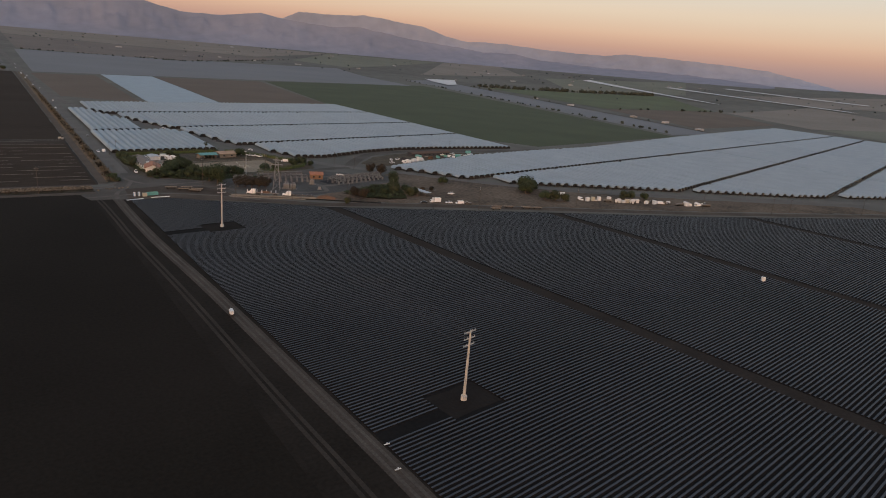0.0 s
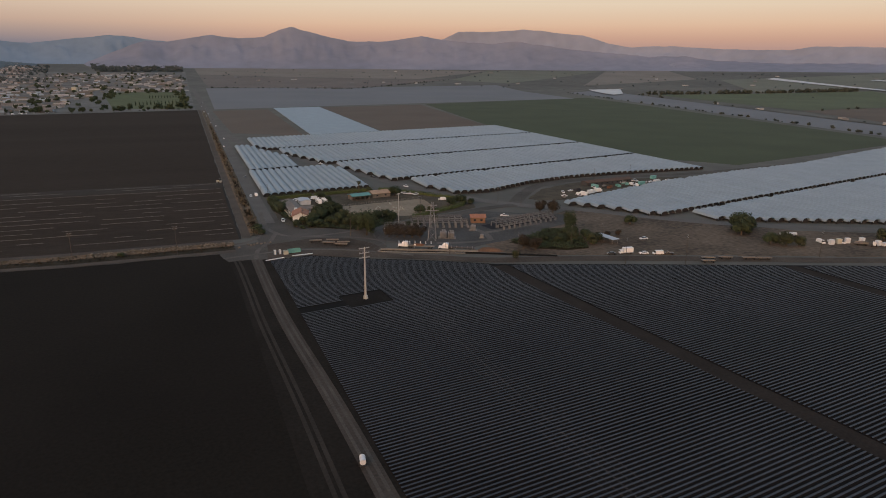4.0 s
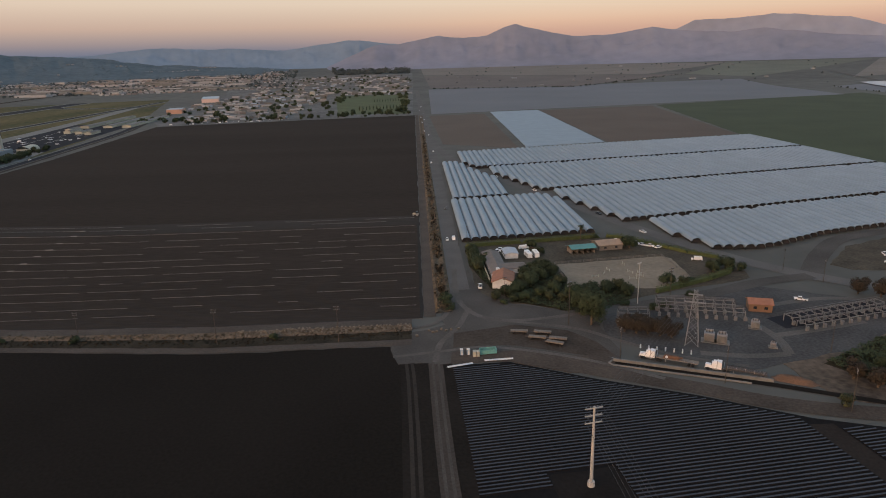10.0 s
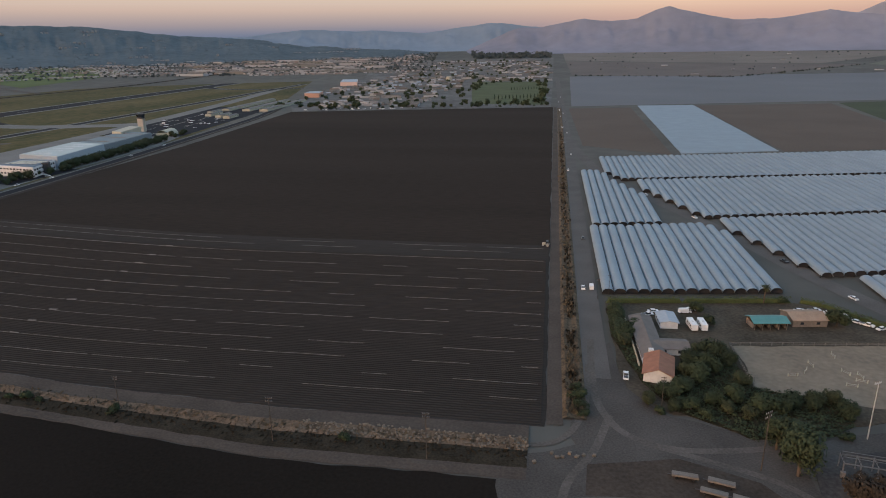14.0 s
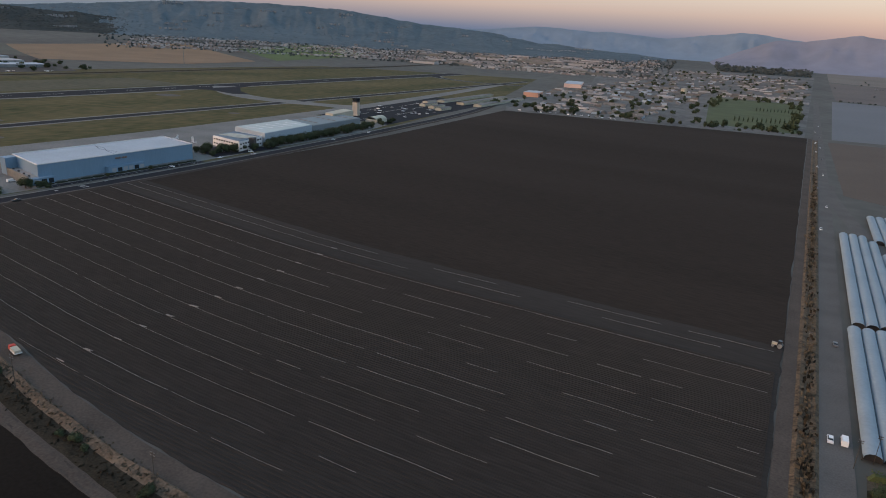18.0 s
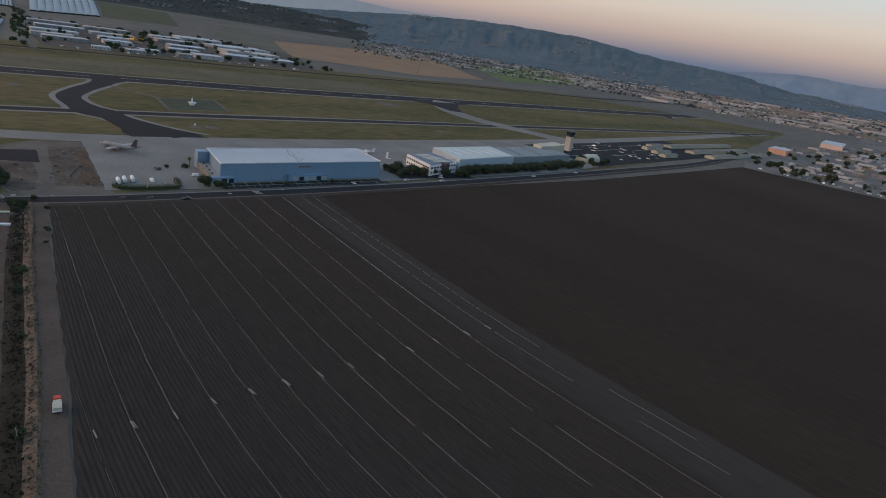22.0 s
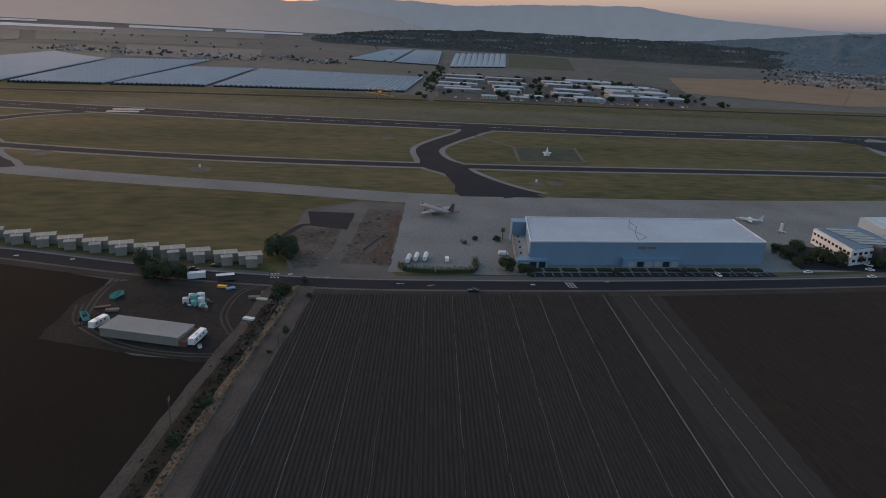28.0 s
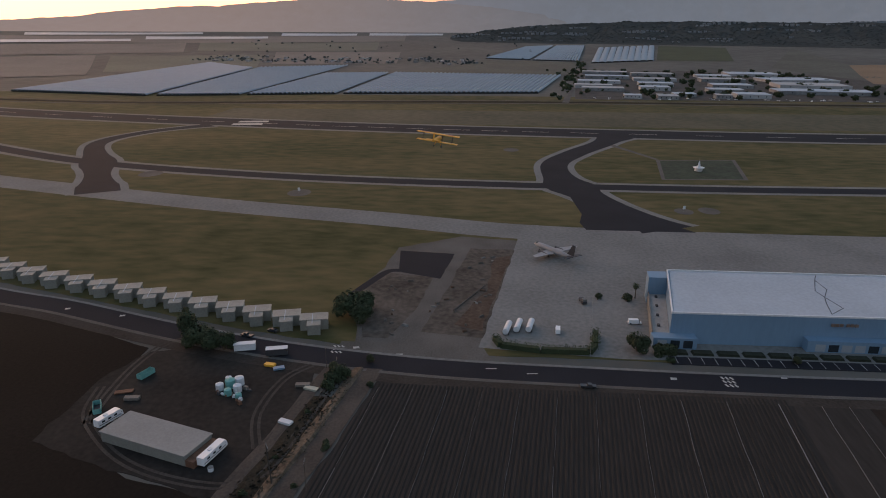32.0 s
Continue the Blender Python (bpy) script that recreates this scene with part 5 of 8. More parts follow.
def tree(kind, x, y, s=1.0, rz=0.0, label=None, z=None, group="trees"):
    """kind: round, tall, bush, red, conifer, palm. s: scale."""
    names = {"round": "dark green broadleaf tree with a full crown", "tall": "tall dark tree beside the road", "bush": "low dense dark shrub", "red": "tree with reddish-brown leaves", "conifer": "narrow dark conical tree", "palm": "palm tree with a shaggy crown", "olive": "olive-green tree with a rounded crown"}
    zz = ground_z(x, y) if z is None else z
    if kind not in TREES:
        top = thing({"bush": "shrub", "palm": "palm_tree"}.get(kind, "tree"), label or names[kind], "shrub" if kind == "bush" else "palm" if kind == "palm" else "tree", pose(x, y, zz, 0, 0, rz), group)
        if kind == "palm":
            part("trunk", Shape().tube((0, 0, -0.2), (0.15, 0, 8), 0.32, 0.24, 8), M_BARK, top)
            fr = Shape()
            g = random.Random(3)
            for k in range(34):
                a, e = k * 2.399, g.uniform(-0.75, 1.0)
                prev = Vector((0.15, 0, 8))
                side = Vector((-math.sin(a), math.cos(a), 0))
                for j in range(4):
                    d = Vector((math.cos(a) * math.cos(e), math.sin(a) * math.cos(e), math.sin(e)))
                    nxt = prev + d * 0.75
                    w0, w1 = (0.35, 0.42, 0.34, 0.2)[j], (0.42, 0.34, 0.2, 0.03)[j]
                    fr.add([prev - side * w0, prev + side * w0, nxt + side * w1, nxt - side * w1], [(0, 1, 2, 3)])
                    prev, e = nxt, e - 0.38
            part("fronds", fr, M_LEAF2, top)
        else:
            dims = {"round": (4.6, 7.0, 0.3, 1900, 0.44, 9, M_LEAF), "olive": (4.0, 6.0, 0.7, 1500, 0.42, 8, M_LEAF2), "tall": (4.6, 12.5, 0.2, 2600, 0.48, 11, M_LEAF), "bush": (2.2, 2.4, -0.2, 700, 0.28, 6, M_LEAF), "red": (3.8, 6.2, 1.2, 1300, 0.42, 8, M_LEAF3), "conifer": (1.3, 9.0, 0.3, 700, 0.34, 7, M_LEAF)}[kind]
            r, h, z0, n, size, lobes, m = dims
            part("trunk", trunk_shape(z0 + h, 0.09 * r + 0.08, 5), M_BARK, top)
            part("crown", crown_shape(r, h, z0, n, size, len(TREES) + 2, lobes), m, top)
        top.scale = (s, s, s)
        TREES[kind] = (top, s)
        return top
    src, s0 = TREES[kind]
    ob = copy_thing(src, pose(x, y, zz, 0, 0, rz) @ Matrix.Scale(s / s0, 4))
    if label:
        ob["label"] = label
    ob["group"] = group
    return ob


def hedge(name, line, w, h, label, material=None):
    """A clipped hedge along a line: an uneven body covered by leaf clumps."""
    g, body, leaves = random.Random(len(line) + 1), Shape(), Shape()
    top = thing(name, label, "hedge", pose(line[0][0], line[0][1], 0))
    ox, oy = line[0]
    for (x0, y0), (x1, y1) in zip(line, line[1:]):
        d = math.hypot(x1 - x0, y1 - y0)
        body.box((x0 + x1) / 2 - ox, (y0 + y1) / 2 - oy, 0, d, w * 0.55, h * 0.72, math.degrees(math.atan2(y1 - y0, x1 - x0)), 0.92)
        for _ in range(int(d * 10 * max(1.0, w * h / 7))):
            t, o = g.random(), g.uniform(-.5, .5) * w
            zz = h * g.uniform(0.2, 1.05) if abs(o) > w * 0.36 else h * g.uniform(0.88, 1.12)
            p = Vector((x0 + (x1 - x0) * t - (y1 - y0) / d * o - ox, y0 + (y1 - y0) * t + (x1 - x0) / d * o - oy, zz))
            q = Euler((g.uniform(-1, 1), g.uniform(-1, 1), g.uniform(0, 6))).to_quaternion()
            s = g.uniform(0.2, 0.42)
            leaves.add([p + q @ Vector(c) for c in ((-s, 0, 0), (0, -s * .6, 0), (s, 0, 0), (0, s * .6, 0))], [(0, 1, 2, 3)])
    part("inner_growth", body, material or M_LEAF, top)
    part("leaves", leaves, material or M_LEAF, top)
    return top


# ---- vehicles ----
M_CARWHITE = mat("white_car_paint", (0.72, 0.73, 0.74), 0.3, 0.04, 0.5, 3.0, 0.0, spec=0.5)
M_CARGREY = mat("grey_car_paint", (0.12, 0.125, 0.135), 0.3, 0.05, 0.5, 3.0, 0.0, spec=0.5)
M_CARDARK = mat("dark_car_paint", (0.03, 0.032, 0.036), 0.3, 0.05, 0.5, 3.0, 0.0, spec=0.5)
M_TYRE = mat("tyre_rubber", (0.02, 0.02, 0.02), 0.9, 0.1, 1.0, 5.0, 0.2)
M_TEAL = mat("faded_teal_paint", (0.14, 0.34, 0.32), 0.6, 0.2, 0.5, 3.0, 0.2)
M_RUST = mat("rusty_metal", (0.13, 0.07, 0.045), 0.85, 0.35, 0.6, 4.0, 0.4)
M_PLANK = mat("weathered_planks", (0.17, 0.15, 0.13), 0.9, 0.25, 0.4, 3.0, 0.3)


def wheels(top, xs, half, r=0.34, w=0.22):
    for x in xs:
        for s in (-1, 1):
            part("wheel", Shape().tube((x, s * (half - w), r), (x, s * half, r), r, None, 10), M_TYRE, top)


def car_body(name, label, paint, m, group, kind="car"):
    c = thing(name, label, "van" if kind == "van" else "pickup truck" if kind == "pickup" else "car", m, group)
    L, W_ = {"car": (4.6, 1.8), "van": (5.6, 2.0), "pickup": (5.5, 1.9)}[kind]
    part("body", Shape().box(0, 0, 0.32, L, W_, 0.62, 0, 0.97), paint, c)
    if kind == "car":
        part("glasshouse", Shape().box(-0.15, 0, 0.94, 2.6, W_ * 0.92, 0.5, 0, 0.74), M_GLASS, c)
        part("roof", Shape().box(-0.15, 0, 1.43, 1.9, W_ * 0.68, 0.05), paint, c)
    elif kind == "van":
        part("upper_body", Shape().box(-0.5, 0, 0.94, L - 1.3, W_ * 0.97, 1.15, 0, 0.93), paint, c)
        part("windscreen", Shape().box(L / 2 - 1.05, 0, 0.94, 0.5, W_ * 0.85, 0.8, 0, 0.7), M_GLASS, c)
    else:
        part("cab", Shape().box(0.45, 0, 0.94, 1.9, W_ * 0.92, 0.62, 0, 0.8), M_GLASS, c)
        part("roof", Shape().box(0.45, 0, 1.55, 1.45, W_ * 0.72, 0.05), paint, c)
        part("bed", Shape().box(-1.65, 0, 0.94, 1.9, W_ * 0.8, 0.03), M_CARDARK, c)
    wheels(c, (-L * 0.31, L * 0.31), W_ / 2)
    for s in (-1, 1):
        part("headlight", Shape().box(L / 2 - 0.02, s * W_ * 0.36, 0.62, 0.06, 0.35, 0.16), M_WHITE, c)
    return c


CARS = {}


def car(paint, x, y, rz, kind="car", label=None, group="parked cars", z=0.06):
    key = (paint, kind)
    lab = label or {"white": "white", "grey": "grey", "dark": "dark"}[paint] + " " + {"car": "saloon car on the asphalt road", "van": "panel van parked on dirt", "pickup": "pickup truck with an open bed"}[kind]
    m = pose(x, y, z, 0, 0, rz)
    if key not in CARS:
        CARS[key] = car_body({"car": "car", "van": "van", "pickup": "pickup_truck"}[kind], lab, {"white": M_CARWHITE, "grey": M_CARGREY, "dark": M_CARDARK}[paint], m, group, kind)
        return CARS[key]
    ob = copy_thing(CARS[key], m)
    ob["label"], ob["group"] = lab, group
    return ob


def semi(x, y, rz, load):
    """A white long-nosed tractor unit and its flatbed trailer; x, y: the nose."""
    t = thing("truck_tractor", "white long-nosed truck tractor with a sleeper cab", "truck", pose(x, y, 0.05, 0, 0, rz), "trucks by the canal wall")
    part("hood", Shape().box(-1.2, 0, 0.9, 2.2, 1.9, 1.0, 0, 0.9), M_CARWHITE, t)
    part("cab", Shape().box(-3.0, 0, 0.9, 1.7, 2.3, 1.9, 0, 0.94), M_CARWHITE, t)
    part("sleeper", Shape().box(-4.6, 0, 0.9, 1.6, 2.4, 2.6, 0, 0.95), M_CARWHITE, t)
    part("roof_fairing", Shape().box(-3.4, 0, 2.8, 1.6, 2.0, 0.7, 0, 0.7), M_CARWHITE, t)
    part("windscreen", Shape().box(-2.12, 0, 1.9, 0.12, 2.0, 0.75), M_GLASS, t)
    part("chassis", Shape().box(-4.2, 0, 0.65, 8.0, 0.9, 0.28), M_DARK, t)
    part("bumper", Shape().box(-0.1, 0, 0.45, 0.25, 2.2, 0.5), M_STEEL, t)
    for s in (-1, 1):
        part("fuel_tank", Shape().tube((-2.6, s * 1.0, 0.75), (-4.4, s * 1.0, 0.75), 0.33, None, 10), M_STEEL, t)
        part("exhaust", Shape().tube((-3.95, s * 1.15, 1.0), (-3.95, s * 1.15, 3.9), 0.09, None, 6), M_STEEL, t)
    wheels(t, (-1.1, -6.4, -7.6), 1.2, 0.5, 0.35)
    f = thing("flatbed_trailer", "long dark flatbed trailer " + ("stacked with dark pipes" if load else "carrying an orange machine"), "trailer", pose(x, y, 0.05, 0, 0, rz), "flatbed trailers")
    part("deck", Shape().box(-13.0, 0, 1.25, 14.0, 2.5, 0.28), M_DARK if load else M_PLANK, f)
    for k in range(5):
        part("stake", Shape().box(-7.2 - k * 2.8, 1.2, 1.5, 0.1, 0.1, 1.2 if load else 0.4), M_STEEL, f)
    part("headboard", Shape().box(-6.1, 0, 1.5, 0.12, 2.4, 1.3), M_STEEL, f)
    wheels(f, (-17.0, -18.3), 1.2, 0.5, 0.35)
    part("landing_leg", Shape().box(-9.2, 0.7, 0.1, 0.2, 0.2, 1.2), M_STEEL, f)
    if load:
        p = thing("pipe_stack", "stacked dark pipes on a flatbed", "pipes", pose(x, y, 1.58, 0, 0, rz))
        for j in range(6):
            part("pipe", Shape().tube((-6.6, -0.95 + 0.38 * j, 0.25), (-19.4, -0.95 + 0.38 * j, 0.25), 0.19, None, 8), M_CARDARK, p)
    else:
        p = thing("machine", "orange-red machine strapped on a flatbed", "machine", pose(x, y, 1.53, 0, 0, rz))
        part("body", Shape().box(-11, 0, 0.25, 5.4, 1.6, 0.8, 0, 0.8), M_RUST, p)
        part("drum", Shape().tube((-9.4, -0.9, 0.5), (-9.4, 0.9, 0.5), 0.5, None, 12), M_CARWHITE, p)
        part("arm", Shape().box(-13.6, 0, 0.4, 2.2, 0.5, 0.5), M_RUST, p)
        part("skid", Shape().box(-11, 0, 0.0, 5.6, 1.8, 0.25), M_RUST, p)


semi(77.2, -48.6, 150, False)
semi(96.3, -59.6, 150, True)


def farm_trailer(x, y, rz, label="empty flat farm trailer with planked deck", group="farm trailers"):
    f = thing("farm_trailer", label, "trailer", pose(x, y, 0.05, 0, 0, rz), group)
    part("deck", Shape().box(0, 0, 1.0, 6.8, 2.4, 0.22), M_PLANK, f)
    part("chassis", Shape().box(0, 0, 0.75, 6.4, 0.8, 0.25), M_DARK, f)
    part("side_board", Shape().box(0, 1.15, 1.2, 6.8, 0.1, 0.35), M_PLANK, f)
    part("drawbar", Shape().box(3.9, 0, 0.7, 1.4, 0.2, 0.15), M_DARK, f)
    wheels(f, (-2.2, 2.2), 1.15, 0.42, 0.28)
    return f


ft = farm_trailer(37.5, -23.5, 172)
for x, y, rz in ((46.5, -25.2, 164), (43.6, -29.8, 164), (51.2, -31.8, 162), (49.2, -35.4, 152), (220, -123.6, 160), (229, -126, 160), (216, -128, 162), (240, -131, 160), (247, -134, 160)):
    copy_thing(ft, pose(x, y, 0.05, 0, 0, rz))

# dumpster, bins and planks by the tracks
def dumpster(x, y, rz, paint=None, open_top=True, label="large teal open-topped dumpster"):
    d = thing("dumpster", label, "dumpster", pose(x, y, 0.05, 0, 0, rz))
    m = paint or M_TEAL
    for s in (-1, 1):
        part("side", Shape().box(0, s * 1.15, 0.25, 6.2, 0.1, 1.7), m, d)
        part("end", Shape().box(s * 3.05, 0, 0.25, 0.1, 2.2, 1.7), m, d)
        for k in range(5):
            part("rib", Shape().box(-2.4 + 1.2 * k, s * 1.24, 0.3, 0.14, 0.1, 1.6), m, d)
    part("floor", Shape().box(0, 0, 0.2, 6.0, 2.2, 0.1), M_DARK, d)
    part("skid", Shape().box(0, 0, 0, 6.2, 1.6, 0.2), M_DARK, d)
    return d


dumpster(23.2, -40.4, 6)
for x in (13.4, 15.9):
    b = thing("portable_toilet", "blue and white portable toilet", "toilet", pose(x, -40.6, 0.05, 0, 0, 4), "portable toilets")
    part("cabin", Shape().box(0, 0, 0, 1.15, 1.15, 2.1), M_BLUE, b)
    part("roof", Shape().box(0, 0, 2.1, 1.2, 1.2, 0.25, 0, 0.7), M_WHITE, b)
    part("door", Shape().box(0, -0.59, 0.1, 0.75, 0.05, 1.85), M_WHITE, b)
for x in (18.0, 19.3):
    b = thing("water_crate", "pale beige crate beside the dumpster", "crate", pose(x, -42.2, 0.05))
    part("box", Shape().box(0, 0, 0.1, 1.1, 1.9, 1.9), M_CREAM, b)
    part("pallet", Shape().box(0, 0, 0, 1.2, 2.0, 0.1), M_PLANK, b)
for x, y, L, rz in ((12.2, -49.2, 9.5, 14), (26.5, -46.0, 10.5, 3)):
    b = thing("pipe_bundle", "bundle of pale pipes on the ground", "pipes", pose(x, y, 0.05, 0, 0, rz))
    for j in range(5):
        part("pipe", Shape().tube((-L / 2, 0.22 * j - 0.5, 0.12), (L / 2, 0.22 * j - 0.5, 0.12), 0.11, None, 6), M_WHITE, b)
tank = thing("water_tank", "small white water tank trailer beside the track", "tank", pose(9.5, -234, 0.03, 0, 0, 80))
part("barrel", Shape().tube((-1.3, 0, 1.3), (1.3, 0, 1.3), 0.75, None, 12), M_WHITE, tank)
part("frame", Shape().box(0, 0, 0.4, 3.4, 1.4, 0.18), M_DARK, tank)
wheels(tank, (-0.7, 0.7), 0.95, 0.36, 0.22)
tank2 = thing("water_tank", "white plastic water tank in the mulch field", "tank", pose(254.4, -291.5, 0))
part("barrel", Shape().tube((0, 0, 0), (0, 0, 2.1), 1.1, 1.0, 12), M_WHITE, tank2)
part("lid", Shape().tube((0, 0, 2.1), (0, 0, 2.3), 0.3, 0.3, 8), M_DARK, tank2)
for x, y in ((18.3, -328), (15.5, -338)):
    v = thing("valve_riser", "white irrigation valve at the edge of the beds", "valve", pose(x, y, 0))
    part("pipe", Shape().tube((-0.8, 0, 0.3), (0.8, 0, 0.3), 0.14, None, 6), M_WHITE, v)
    part("riser", Shape().tube((0, 0, 0), (0, 0, 0.8), 0.12, None, 6), M_WHITE, v)

# concrete canal wall beside the trucks, and the culvert
wall = setting("canal_wall", Shape().ribbon([(66.6, -50.5), (66.9, -51.2), (114, -71.5)], -0.35, 0.35, 1.1), M_CONC, "low concrete canal wall", category="wall")
seg = [(67, -51.2), (76.4, -55.3), (85.8, -59.3), (95.2, -63.4), (104.6, -67.4), (114, -71.5)]
for (x0, y0), (x1, y1) in zip(seg, seg[1:]):
    part("wall_panel", Shape().box((x0 + x1) / 2, (y0 + y1) / 2, -0.8, 10.7, 0.6, 1.86, math.degrees(math.atan2(y1 - y0, x1 - x0))), M_CONC, wall)
setting("canal_bed", Shape().ribbon([(67, -53), (114, -73.6), (150, -92)], -1.3, 1.6, 0.066), M_BLACK, "dark wet canal bed", category="canal")
pile = thing("dirt_pile", "heap of reddish earth beside the canal", "dirt pile", pose(121, -71.5, 0))
ps = Shape()
for i in range(9):
    for j in range(14):
        a, k = j * 2 * math.pi / 14, i / 8
        e = 1 + 0.3 * noise.noise(Vector((i * .7, j * .9, 2)))
        ps.v.append((7.5 * k * math.cos(a) * e, 2.4 * k * math.sin(a) * e, 1.9 * (1 - k * k) * e - 0.05))
ps.f = [(i * 14 + j, i * 14 + 14 + j, i * 14 + 14 + (j + 1) % 14, i * 14 + (j + 1) % 14) for i in range(8) for j in range(14)]
ph = part("heap", ps, mat("red_earth", (0.115, 0.073, 0.051), 0.95, 0.3, 0.4, 3.0, 0.6), pile, smooth=True)
ph.rotation_euler = (0, 0, radians(-30))

kerb = thing("culvert_kerb", "curved pale concrete kerb of the canal's mouth", "kerb", pose(66.5, -51.5, 0))
for (x0, y0), (x1, y1) in zip([(0, 0.4), (-1.6, -1.2), (-0.6, -3.2), (3.5, -4.8), (14, -9.6), (26, -14.6)], [(-1.6, -1.2), (-0.6, -3.2), (3.5, -4.8), (14, -9.6), (26, -14.6), (40, -20.6)]):
    part("kerb_stone", Shape().box((x0 + x1) / 2, (y0 + y1) / 2, 0, math.hypot(x1 - x0, y1 - y0) + 0.2, 0.5, 0.5, math.degrees(math.atan2(y1 - y0, x1 - x0))), M_CONC, kerb)

# ---- buildings ----
M_TERRA = mat("terracotta_tiles", (0.27, 0.13, 0.085), 0.85, 0.25, 0.4, 4.0, 0.4)
M_GREYROOF = mat("grey_shingles", (0.15, 0.135, 0.125), 0.9, 0.2, 0.3, 4.0, 0.3)
M_TEALROOF = mat("teal_metal_roof", (0.08, 0.22, 0.22), 0.5, 0.1, 0.3, 2.0, 0.15)
M_TANROOF = mat("tan_roof_sheet", (0.30, 0.22, 0.16), 0.85, 0.2, 0.3, 3.0, 0.3)


def gable(w, d, z, rise, over=0.5):
    """A gabled roof over w by d, its ridge along x."""
    a, b, t = w / 2 + over, d / 2 + over, 0.18
    v = [(-a, -b, z - 0.12), (a, -b, z - 0.12), (a, b, z - 0.12), (-a, b, z - 0.12), (-a, 0, z + rise), (a, 0, z + rise)]
    v += [(x, y, q + t) for x, y, q in v]
    return Shape().add(v, [(0, 4, 5, 1), (3, 2, 5, 4), (6, 7, 11, 10), (9, 10, 11, 8), (0, 1, 7, 6), (2, 3, 9, 8), (1, 5, 11, 7), (5, 2, 8, 11), (4, 0, 6, 10), (3, 4, 10, 9)])


def building(name, label, cat, x, y, rz, w, d, h, roof, wall_m, roof_m, rise=1.6, windows=3, group="", z=None, doors=1):
    b = thing(name, label, cat, pose(x, y, ground_z(x, y) if z is None else z, 0, 0, rz), group)
    sh = Shape().box(0, 0, -0.2, w, d, h + 0.2)
    if roof == "gable":
        sh.add([(s * w / 2 * 0.999, q, zz) for s in (-1, 1) for q, zz in ((-d / 2, h), (d / 2, h), (0, h + rise - 0.1))], [(0, 2, 1), (3, 4, 5)])
    part("shell", sh, wall_m, b)
    part("roof", gable(w, d, h, rise) if roof == "gable" else Shape().box(0, 0, h, w + 0.5, d + 0.5, 0.35), roof_m, b)
    for k in range(windows):
        q = (k + 0.5) / windows - 0.5
        for s in (-1, 1):
            part("window", Shape().box(q * w * 0.94, s * (d / 2 + 0.02), h * 0.36, min(1.4, w / windows * 0.5), 0.12, h * 0.34), M_GLASS, b)
    for k in range(doors):
        part("door", Shape().box(w / 2 + 0.03, (k - (doors - 1) / 2) * d / max(doors, 1) * 0.7, 0, 0.1, min(1.0 if d < 14 else 3.4, d * 0.4), min(2.1 if d < 14 else 3.4, h * 0.85)), M_DOOR, b)
    return b


# the ranch
def wing(parent, x, y, rz, w, d, h, rise, wall_m, roof_m, windows):
    """One gabled wing of a house, given in the house's own frame."""
    sh = Shape().box(0, 0, -0.2, w, d, h + 0.2)
    sh.add([(s * w / 2 * 0.999, q, zz) for s in (-1, 1) for q, zz in ((-d / 2, h), (d / 2, h), (0, h + rise - 0.1))], [(0, 2, 1), (3, 4, 5)])
    shell = part("wall", sh, wall_m, parent)
    shell.matrix_basis = pose(x, y, 0, 0, 0, rz)
    roof = part("roof", gable(w, d, h, rise, 0.7), roof_m, parent)
    roof.matrix_basis = pose(x, y, 0, 0, 0, rz)
    for k in range(windows):
        for s in (-1, 1):
            part("window", Shape().box(((k + 0.5) / windows - 0.5) * w * 0.94, s * (d / 2 + 0.02), 0.9, 1.4, 0.12, 1.2), M_GLASS, shell)


ranch = thing("house", "low ranch house with grey roofs and a terracotta-tiled wing", "house", pose(38.5, 62, 0))
wing(ranch, 0, 0.5, 91, 38, 8, 2.8, 1.2, M_WHITE, M_GREYROOF, 6)
wing(ranch, 8, -6, 2, 12, 8.5, 2.7, 1.1, M_WHITE, M_GREYROOF, 2)
wing(ranch, 0.8, -25.5, 80, 15, 9.5, 3.2, 2.2, M_WHITE, M_TERRA, 3)
part("dormer", Shape().box(-0.6, -16, 3.4, 1.7, 1.7, 1.6), M_WHITE, ranch, "small white dormer box")
part("garden_wall", Shape().box(-5.6, 0, 0, 0.25, 44, 1.5, 1), M_CREAM, ranch)


def rv(x, y, rz, label="white motorhome parked in the yard", L=9.0):
    r = thing("motorhome", label, "motorhome", pose(x, y, 0.05, 0, 0, rz), "motorhomes")
    part("body", Shape().box(-0.4, 0, 0.55, L - 0.8, 2.5, 2.45, 0, 0.97), M_CARWHITE, r)
    part("cab", Shape().box(L / 2 - 0.5, 0, 0.55, 1.1, 2.2, 1.5, 0, 0.8), M_CARWHITE, r)
    part("windscreen", Shape().box(L / 2 - 0.75, 0, 1.55, 0.4, 2.1, 0.9, 0, 0.8), M_GLASS, r)
    part("roof_unit", Shape().box(-1.0, 0, 3.0, 1.2, 0.9, 0.3), M_WHITE, r)
    part("stripe", Shape().box(-0.4, 0, 1.1, L - 1.2, 2.54, 0.25), M_CARGREY, r)
    for k in range(3):
        part("window", Shape().box(-L * 0.3 + k * L * 0.24, 0, 1.7, 1.1, 2.56, 0.6), M_GLASS, r)
    wheels(r, (-L * 0.28, L * 0.34), 1.2, 0.42, 0.28)
    return r


